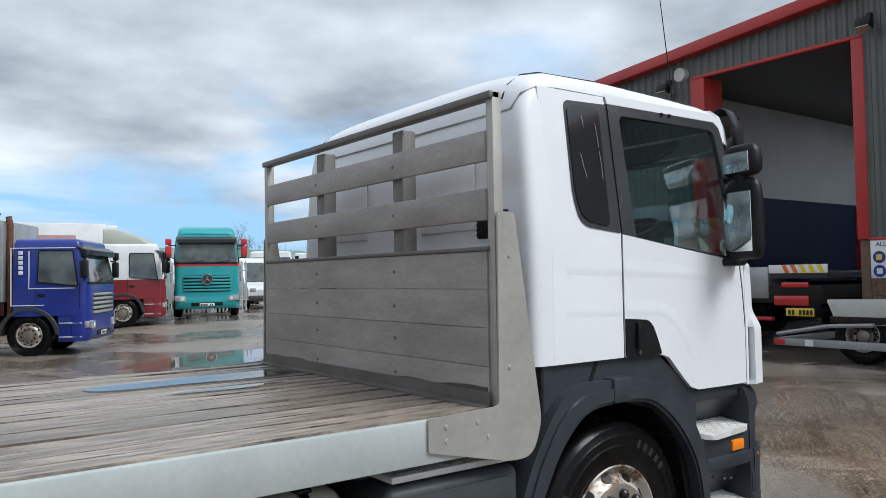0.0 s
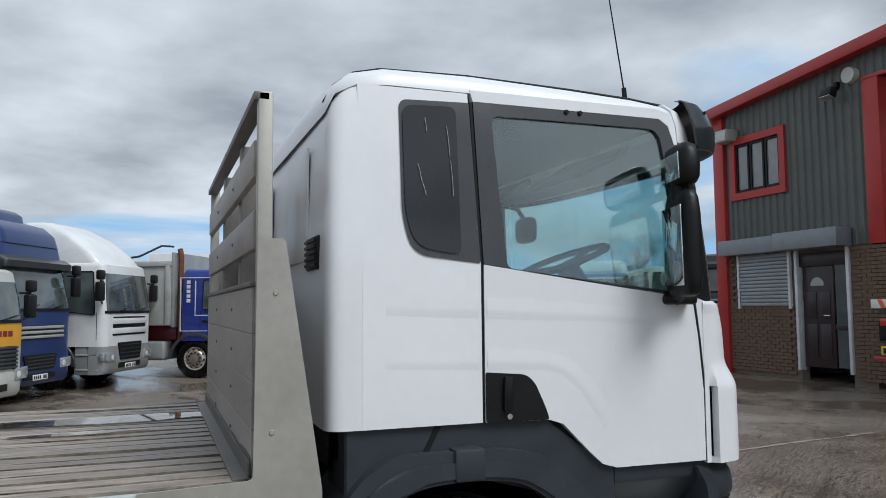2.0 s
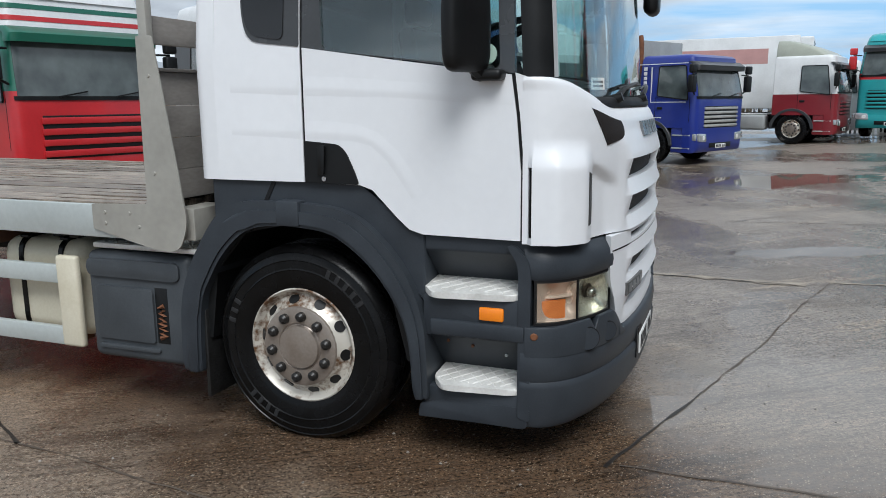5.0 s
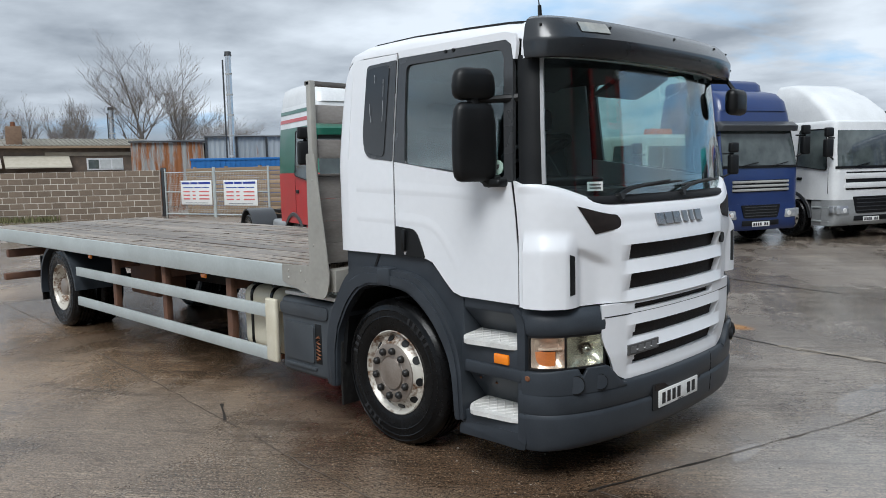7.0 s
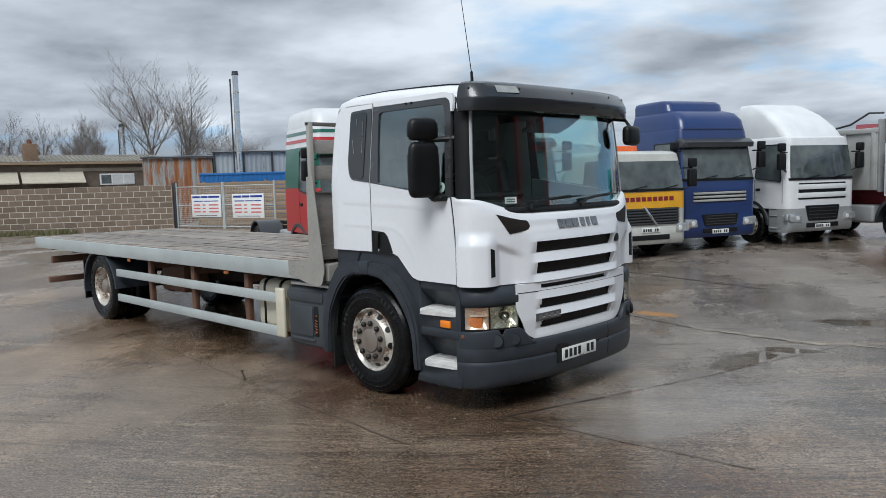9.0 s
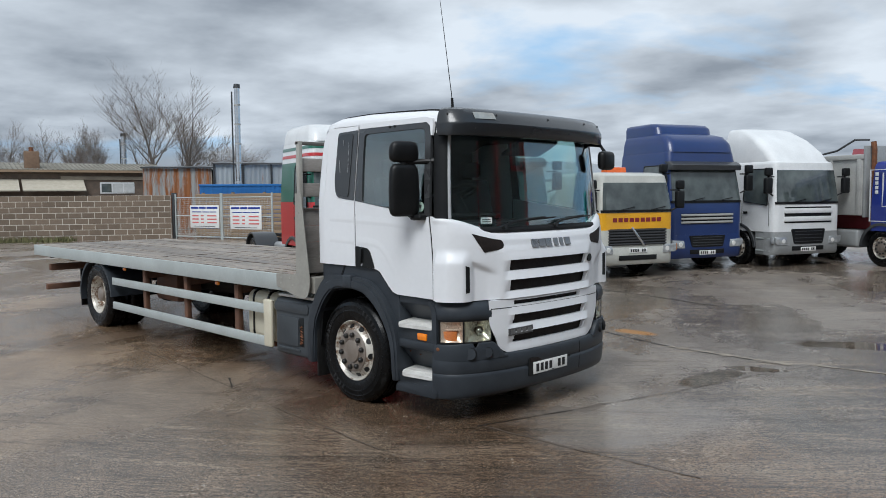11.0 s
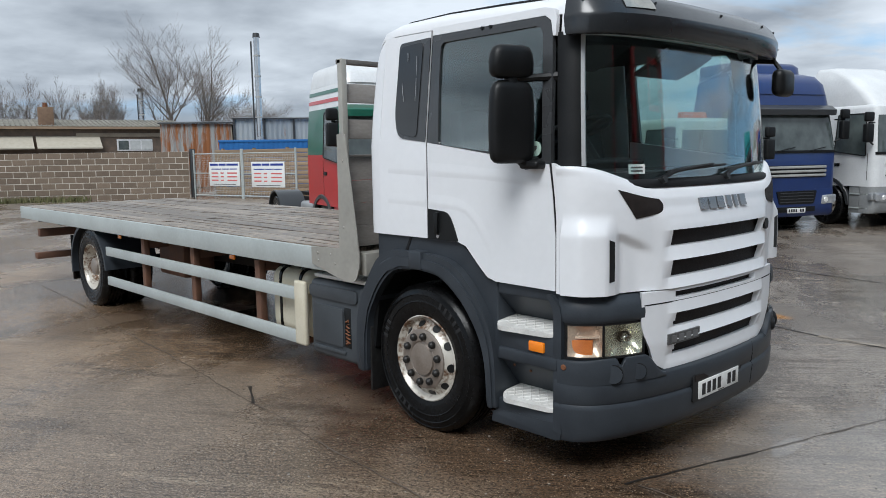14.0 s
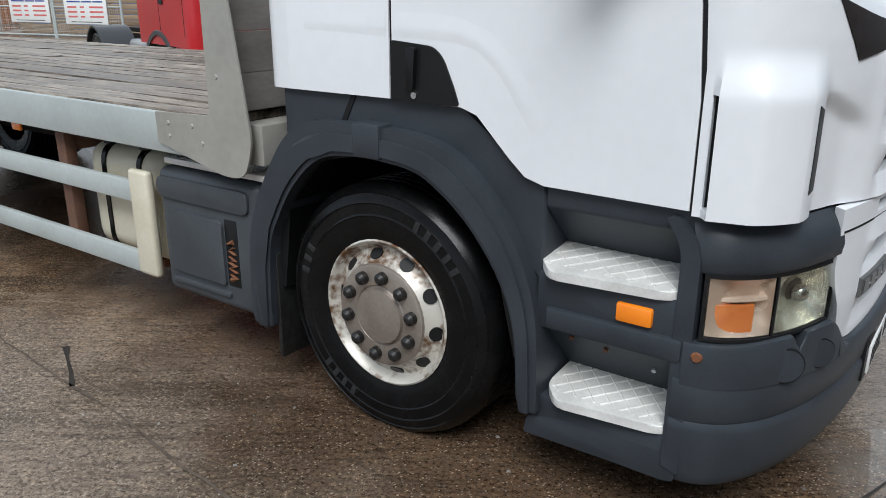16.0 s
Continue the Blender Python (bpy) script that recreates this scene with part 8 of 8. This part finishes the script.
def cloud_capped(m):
    """Paints low cloud over the hilltops: alpha falls away with height and noise."""
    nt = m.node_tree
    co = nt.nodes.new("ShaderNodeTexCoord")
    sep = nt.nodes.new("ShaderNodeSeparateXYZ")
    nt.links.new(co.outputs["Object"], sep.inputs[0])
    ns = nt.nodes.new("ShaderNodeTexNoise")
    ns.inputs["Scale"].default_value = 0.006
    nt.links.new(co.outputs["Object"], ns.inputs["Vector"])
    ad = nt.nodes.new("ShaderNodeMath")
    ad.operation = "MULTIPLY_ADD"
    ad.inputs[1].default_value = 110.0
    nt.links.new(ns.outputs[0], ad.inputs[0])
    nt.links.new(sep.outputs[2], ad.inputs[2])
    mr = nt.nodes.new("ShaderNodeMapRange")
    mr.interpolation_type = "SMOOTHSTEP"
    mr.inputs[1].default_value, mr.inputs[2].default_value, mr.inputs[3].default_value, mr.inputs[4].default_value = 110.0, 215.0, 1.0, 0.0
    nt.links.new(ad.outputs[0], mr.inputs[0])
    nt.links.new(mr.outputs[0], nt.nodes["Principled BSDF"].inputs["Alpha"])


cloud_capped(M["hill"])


def block_wall(x0, y0, x1, y1, courses=8, n_pieces=32):
    n = Vector((x1 - x0, y1 - y0, 0))
    L, yaw = n.length, math.degrees(math.atan2(n.y, n.x))
    t = thing("wall_west", "brown concrete block yard wall with pale joints", "wall", pose(x0, y0, ground_z(x0, y0) - 0.06, 0, 0, yaw), kind="structure")
    part("core", B(0, L, -0.085, 0.085, 0.0, courses * 0.281 - 0.006), "block_mortar", t)
    me = mesh_of(B(0.013, 0.587, -0.093, 0.093, 0.013, 0.268, 0.005, 1), "block")
    half = mesh_of(B(0.013, 0.287, -0.093, 0.093, 0.013, 0.268, 0.005, 1), "block")
    bm = bmesh.new()
    rnd = random.Random(21)
    for c in range(courses):
        x, k = 0.0, 0
        if c % 2:
            piece("block", half, t, pose(0, rnd.uniform(-0.006, 0.006), 0.281 * c))
            x = 0.30
        while x + 0.60 <= L + 0.01:
            if k < n_pieces:
                piece("block", me, t, pose(x, rnd.uniform(-0.006, 0.006), 0.281 * c))
            else:
                box(bm, x + 0.010, x + 0.590, -0.1, 0.1, 0.281 * c + 0.010, 0.281 * c + 0.271)
            x += 0.60
            k += 1
    if bm.verts:
        rest = part("blocks", bm, "block", t, smooth=False)
        rest["kind"] = "stuff"
    return t


block_wall(-31.1, 11.6, -42.0, -4.4)


def sign_board(x, y, z, yaw, wd, ht, nm):
    t = thing("notice_board", nm, "sign", pose(x, y, z, 0, 0, yaw))
    part("board", B(-wd / 2, wd / 2, -0.012, 0.012, -ht / 2, ht / 2, 0.004), "plate_w", t)
    for a, b in ((-0.46, -0.20), (-0.17, 0.06), (0.09, 0.46)):
        part("heading_bar", B(wd * a, wd * b, -0.018, -0.012, ht * 0.345, ht * 0.43), "sign_blue", t)
    for a, b in ((-0.42, -0.10), (-0.07, 0.16), (0.19, 0.42)):
        part("line_bar", B(wd * a, wd * b, -0.018, -0.012, ht * 0.185, ht * 0.225), "sign_blue", t)
    for k in range(3):
        z0 = ht * (0.04 - 0.15 * k)
        for a, b in ((-0.42, -0.20), (-0.12, -0.02), (0.10, 0.42)):
            part("text_bar", B(wd * a, wd * b, -0.018, -0.012, z0 - ht * 0.03, z0 + ht * 0.025), "sign_red", t)
    part("foot_bar", B(-wd * 0.36, wd * 0.36, -0.018, -0.012, -ht * 0.44, -ht * 0.42), "ink", t)
    return t


def yard_gate():
    x0, y0, x1, y1 = -31.0, 11.75, -24.4, 13.3
    L, yaw = math.hypot(x1 - x0, y1 - y0), math.degrees(math.atan2(y1 - y0, x1 - x0))
    t = thing("yard_gate", "galvanised pipe gate with wire mesh before timber boards", "gate", pose(x0, y0, ground_z(x0, y0), 0, 0, yaw))
    for x in (0.05, L / 2 - 0.04, L / 2 + 0.04, L - 0.05):
        part("gate_post", tube(bmesh.new(), [(x, 0, 0), (x, 0, 2.25)], 0.045, 8), "galv", t)
    for z in (0.12, 1.15, 2.05):
        part("gate_rail", tube(bmesh.new(), [(0.05, 0, z), (L - 0.05, 0, z)], 0.03, 6), "galv", t)
    bm = bmesh.new()
    for k in range(int(L / 0.10)):
        rod(bm, (0.1 * k + 0.05, 0, 0.12), (0.1 * k + 0.05, 0, 2.05), 0.004, seg=3)
    for k in range(19):
        rod(bm, (0.05, 0, 0.15 + 0.1 * k), (L - 0.05, 0, 0.15 + 0.1 * k), 0.004, seg=3)
    ob = part("wire_mesh", bm, "galv", t)
    ob["kind"] = "stuff"
    part("hinge_post", B(-0.12, 0.06, -0.1, 0.1, 0, 2.3, 0.01), "p_dark", t)
    sign_board(-28.75, 12.18, 1.12 + ground_z(0, 12), yaw, 2.05, 1.10, "white yard notice board wired to the gate")
    sign_board(-26.0, 12.83, 1.10 + ground_z(0, 12), yaw, 2.05, 1.12, "white yard notice board wired to the gate")
    f = thing("timber_fence", "weathered brown timber boarding behind the gate", "fence", pose(x0 - 0.2, y0 + 1.6, ground_z(x0, y0), 0, 0, yaw))
    for k in range(11):
        part("board", B(-0.5, L + 9.0, -0.02 - 0.004 * (k % 2), 0.02, 0.05 + 0.2 * k, 0.235 + 0.2 * k, 0.006), "timber", f)
    for k in range(8):
        part("post", B(2.2 * k - 0.06, 2.2 * k + 0.06, 0.03, 0.15, 0, 2.3), "timber", f)
    return t


yard_gate()


def low_building():
    """A long low workshop with a sheet roof, chimney, awning and one window."""
    x0, y0, x1, y1 = -52.5, 2.0, -48.7, 19.3
    L, yaw = math.hypot(x1 - x0, y1 - y0), math.degrees(math.atan2(y1 - y0, x1 - x0))
    t = thing("workshop", "long low workshop with a mossy sheet roof", "building", pose(x0, y0, 0.0, 0, 0, yaw))
    part("wall", B(0, L, 0, 8, 0, 4.03), "old_brick", t, "stained dark brick wall")
    part("lintel", B(L * 0.62, L * 0.97, -0.06, 0.0, 3.42, 3.66, 0.01), "old_render", t, "pale rendered lintel band")
    rf = part("roof", P([(-0.35, 4.02), (-0.35, 4.10), (4.0, 4.72), (8.4, 4.10), (8.4, 4.02)], "yz", -0.3, L + 0.4), "old_roof", t, "mossy corrugated roof")
    ridge = mesh_of(rod(bmesh.new(), (0, -0.37, 4.11), (0, 4.0, 4.73), 0.05, seg=5), "old_roof")
    for k in range(int(L / 0.3)):
        piece("roof_ridge", ridge, rf, pose(0.3 * k, 0, 0))
    part("fascia", B(-0.3, L + 0.4, -0.42, -0.36, 3.92, 4.08), "timber", t)
    ch = part("chimney", B(L * 0.50, L * 0.50 + 0.9, 0.2, 1.0, 3.8, 5.35, 0.02), "brick", t, "brick chimney")
    part("chimney_pot", rod(bmesh.new(), (L * 0.5 + 0.45, 0.6, 5.3), (L * 0.5 + 0.45, 0.6, 5.65), 0.17, 0.13), "rust", ch)
    win = part("window", B(L * 0.76, L * 0.76 + 2.3, -0.05, 0.02, 2.45, 3.25, 0.01), "upvc", t, "white framed window")
    for k in range(3):
        part("pane", B(L * 0.76 + 0.1 + 0.75 * k, L * 0.76 + 0.75 + 0.75 * k, -0.06, -0.04, 2.55, 3.15), "pale_pane" if k else "far_glass", win)
    for a, b in ((0.27, 0.475), (0.485, 0.70)):
        part("awning", P([(-0.02, 3.45), (-1.4, 2.70), (-1.4, 2.62), (-0.02, 3.35)], "yz", L * a, L * b), "canvas", t, "pale canvas awning")
    return t


low_building()


def rusty_shed(x0, y0, x1, y1, h, material, label, n_post=0):
    L, yaw = math.hypot(x1 - x0, y1 - y0), math.degrees(math.atan2(y1 - y0, x1 - x0))
    t = thing("sheet_shed", label, "shed", pose(x0, y0, 0, 0, 0, yaw))
    bm = bmesh.new()
    cols = []
    for k in range(int(L / 0.15) + 1):
        cols.append((min(0.15 * k, L), 0.04 * (k % 2)))
    vs = [(bm.verts.new((a, -b, 0.1)), bm.verts.new((a, -b, h)), ) for a, b in cols]
    for (a, b), (c, d) in zip(vs, vs[1:]):
        if (a.co - c.co).length > 1e-4:
            bm.faces.new((a, c, d, b))
    part("sheeting", bm, material, t, smooth=False)
    part("frame", B(0, L, 0.02, 4.0, 0.0, h - 0.05), "old_render", t)
    part("roof", P([(-0.2, h), (4.2, h + 0.25), (4.2, h + 0.33), (-0.2, h + 0.08)], "yz", -0.1, L + 0.1), "p_dark", t)
    for k in range(n_post):
        part("post", B(L * k / n_post - 0.06, L * k / n_post + 0.06, -0.14, -0.05, 0, h), "p_dark", t)
    return t


rusty_shed(-42.6, 15.2, -40.3, 18.8, 4.0, "rust_sheet", "orange rusty corrugated sheet shed")
rusty_shed(-40.2, 18.9, -36.5, 25.2, 4.25, "rust_sheet2", "grey corrugated sheet shed streaked with rust", 4)


def container():
    x0, y0, x1, y1 = -37.1, 16.2, -33.6, 22.2
    L, yaw = math.hypot(x1 - x0, y1 - y0), math.degrees(math.atan2(y1 - y0, x1 - x0))
    t = thing("shipping_container", "blue corrugated shipping container", "container", pose(x0, y0, 0.15, 0, 0, yaw))
    part("shell", B(0.05, L - 0.05, 0.05, 2.35, 0.05, 2.70), "cont_blue", t)
    bm = bmesh.new()
    for k in range(int(L / 0.28)):
        box(bm, 0.1 + 0.28 * k, 0.24 + 0.28 * k, 0.01, 0.06, 0.15, 2.62)
    part("side_ribs", bm, "cont_blue", t, smooth=False)
    for z in (0.0, 2.62):
        part("rail", B(0, L, -0.01, 0.12, z, z + 0.13, 0.01), "cont_blue", t)
    return t


container()


def flue(x, y, h, r, label):
    t = thing("flue_pipe", label, "flue", pose(x, y, 0))
    part("pipe", tube(bmesh.new(), [(0, 0, 0), (0, 0, h)], r, 12), "chrome", t)
    part("ladder_rail", tube(bmesh.new(), [(-0.32, -0.18, 0), (-0.32, -0.18, h - 0.2)], 0.05, 6), "p_dark", t)
    for k in range(int(h / 1.2)):
        part("collar", rod(bmesh.new(), (0, 0, 1.2 * k + 0.6), (0, 0, 1.2 * k + 0.7), r * 1.12, seg=12), "p_lgrey", t)
    part("cowl", rod(bmesh.new(), (0, 0, h), (0, 0, h + 0.25), r * 1.3, r * 1.1), "p_dark", t)
    return t


flue(-37.4, 19.1, 8.9, 0.17, "tall shiny steel flue with a dark ladder rail")
flue(-59.0, 20.8, 7.3, 0.22, "steel flue pipe over the workshop")


def bare_tree(x, y, h, seed, spread=0.5, lean=(0, 0)):
    rnd = random.Random(seed)
    t = thing("bare_tree", "leafless winter tree with fine upswept twigs", "tree", pose(x, y, ground_z(x, y) - 0.1), group="bare trees")
    trunk, crown = bmesh.new(), bmesh.new()

    def grow(p, d, length, r, level):
        bm = trunk if level < 2 else crown
        pts, rs = [p], [r]
        q, dd = p, d
        steps = 4 if level < 2 else 3
        for k in range(steps):
            dd = (dd + Vector((rnd.uniform(-1, 1), rnd.uniform(-1, 1), rnd.uniform(-0.3, 0.6))) * 0.13).normalized()
            q = q + dd * length / steps
            pts.append(q)
            rs.append(r * (1 - 0.55 * (k + 1) / steps))
        tube(bm, pts, rs, (8, 6, 5, 3, 3, 3)[level])
        if level == 5:
            return
        n = (4, 4, 5, 4, 2)[level]
        for k in range(n):
            i = rnd.randint(1 if level else 2, steps)
            a = rnd.uniform(0, 2 * math.pi)
            out = Vector((math.cos(a), math.sin(a), 0))
            nd = (dd * 0.75 + out * spread * rnd.uniform(0.7, 1.6) + Vector((lean[0], lean[1], 0.34))).normalized()
            grow(pts[i], nd, length * rnd.uniform(0.52, 0.78), max(rs[i] * 0.58, 0.008), level + 1)
        grow(pts[-1], dd, length * 0.72, rs[-1], level + 1)
    grow(Vector((0, 0, 0)), Vector((lean[0], lean[1], 1)).normalized(), h * 0.30, h * 0.017, 0)
    part("trunk", trunk, "bark", t)
    part("crown", crown, "twig", t)
    return t


bare_tree(-55.8, 22.2, 15.4, 21, 0.62)
bare_tree(-55.2, 23.6, 14.2, 8, 0.55, (0.06, 0.16))
bare_tree(-65.4, 12.9, 10.2, 5, 0.50)
bare_tree(-66.3, 16.8, 10.3, 6, 0.46)
bare_tree(-67.2, 20.7, 10.0, 7, 0.46)
bare_tree(-70.3, 23.5, 11.6, 16, 0.45)
bare_tree(-52.0, 29.3, 7.6, 9, 0.75)
bare_tree(-66.0, 33.2, 9.6, 17, 0.6)
bare_tree(-64.0, 8.6, 9.6, 12, 0.5)
bare_tree(-63.0, 4.4, 10.4, 18, 0.5)
bare_tree(34.0, 46.0, 8.5, 14, 0.6)
bare_tree(24.0, 66.0, 8.0, 15, 0.6)


def treeline(name, label, pts, h, seed, density=5.0):
    """Far winter scrub: a ragged mass of thin upright twigs."""
    rnd = random.Random(seed)
    bm = bmesh.new()
    for (xa, ya), (xb, yb) in zip(pts, pts[1:]):
        L = math.hypot(xb - xa, yb - ya)
        for k in range(int(L * density)):
            f = rnd.random()
            x, y = xa + (xb - xa) * f + rnd.uniform(-4, 4), ya + (yb - ya) * f + rnd.uniform(-4, 4)
            hh = h * (0.55 + 0.55 * noise.noise(Vector((x * 0.07, y * 0.07, seed)))) * rnd.uniform(0.6, 1.15)
            base = Vector((x, y, ground_z(x, y) - 0.2))
            for j in range(4):
                tip = base + Vector((rnd.uniform(-0.28, 0.28) * hh, rnd.uniform(-0.28, 0.28) * hh, hh * rnd.uniform(0.6, 1.0)))
                d = Vector((rnd.uniform(-1, 1), rnd.uniform(-1, 1), 0)).normalized() * (0.05 + 0.012 * hh)
                try:
                    bm.faces.new((bm.verts.new(base + d), bm.verts.new(base - d), bm.verts.new(tip)))
                except ValueError:
                    pass
    ob = part(name, bm, "scrub", None, smooth=False)
    return tagged(ob, label, "scrub", kind="stuff")


treeline("scrub_belt", "bare brown winter scrub behind the sheds", [(-75, -25), (-78, 5), (-72, 25), (-62, 42), (-45, 60), (-20, 80)], 7.0, 1, 6)
treeline("scrub_belt", "bare brown winter scrub beyond the far lorries", [(-20, 80), (0, 78), (25, 80), (50, 70), (75, 50), (80, 20)], 6.0, 2, 5)


def hills():
    bm = bmesh.new()
    top, low = [], []
    for k in range(161):
        a = math.radians(60 + 150 * k / 160)
        u = min(max((k - 62) / 30, 0), 1)
        h = 45 + 135 * u * u * (3 - 2 * u) + 12 * math.sin(k * 0.21) + 6 * math.sin(k * 0.57)
        x, y = 1600 * math.cos(a), 1600 * math.sin(a)
        low.append(bm.verts.new((x, y, -5)))
        top.append(bm.verts.new((x * 1.2, y * 1.2, h)))
    for k in range(160):
        bm.faces.new((low[k], low[k + 1], top[k + 1], top[k]))
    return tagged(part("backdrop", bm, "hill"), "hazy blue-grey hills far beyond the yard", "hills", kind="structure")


hills()


def grass_verge():
    rnd = random.Random(11)
    bm = bmesh.new()
    n = Vector((-42.0 + 31.1, -4.4 - 11.6, 0)).normalized()
    side = Vector((-n.y, n.x, 0))
    for k in range(2600):
        f, s = rnd.uniform(4.5, 19), abs(rnd.gauss(0, 0.5))
        p = Vector((-31.1, 11.6, 0)) + n * f + side * (0.15 + s)
        p.z = ground_z(p.x, p.y)
        d = Vector((rnd.uniform(-1, 1), rnd.uniform(-1, 1), 0)).normalized() * 0.03
        tip = p + Vector((rnd.uniform(-0.1, 0.1), rnd.uniform(-0.1, 0.1), rnd.uniform(0.08, 0.32)))
        bm.faces.new((bm.verts.new(p + d), bm.verts.new(p - d), bm.verts.new(tip)))
    return tagged(part("grass_verge", bm, "dry_grass", smooth=False), "rough dry grass along the foot of the wall", "grass", kind="stuff")


grass_verge()


def brick_house(x, y, yaw):
    t = thing("brick_house", "red brick house with a dark tiled roof, far off", "house", standing(x, y, yaw))
    part("wall", B(-5, 5, -4, 4, 0, 5.2), "brick", t)
    part("roof", P([(-4.4, 5.1), (0, 8.0), (4.4, 5.1)], "yz", -5.3, 5.3), "p_maroon", t, "dark red roof")
    for k in range(3):
        part("window", B(-3.6 + 2.8 * k, -2.3 + 2.8 * k, -4.03, -3.98, 3.2, 4.4), "far_glass", t)
    part("chimney", B(3.6, 4.4, -0.4, 0.4, 7.0, 8.9), "brick", t)
    return t


brick_house(-25.0, 112.0, 10)
t = thing("green_shed", "long low shed with a green sheet roof", "building", standing(22, 64, 15))
part("wall", B(-9, 9, -4, 4, 0, 3.0), "p_cream", t)
part("roof", P([(-4.4, 2.9), (0, 4.1), (4.4, 2.9)], "yz", -9.3, 9.3), colour("p_dgreen", (0.06, 0.20, 0.12)), t, "green sheet roof")
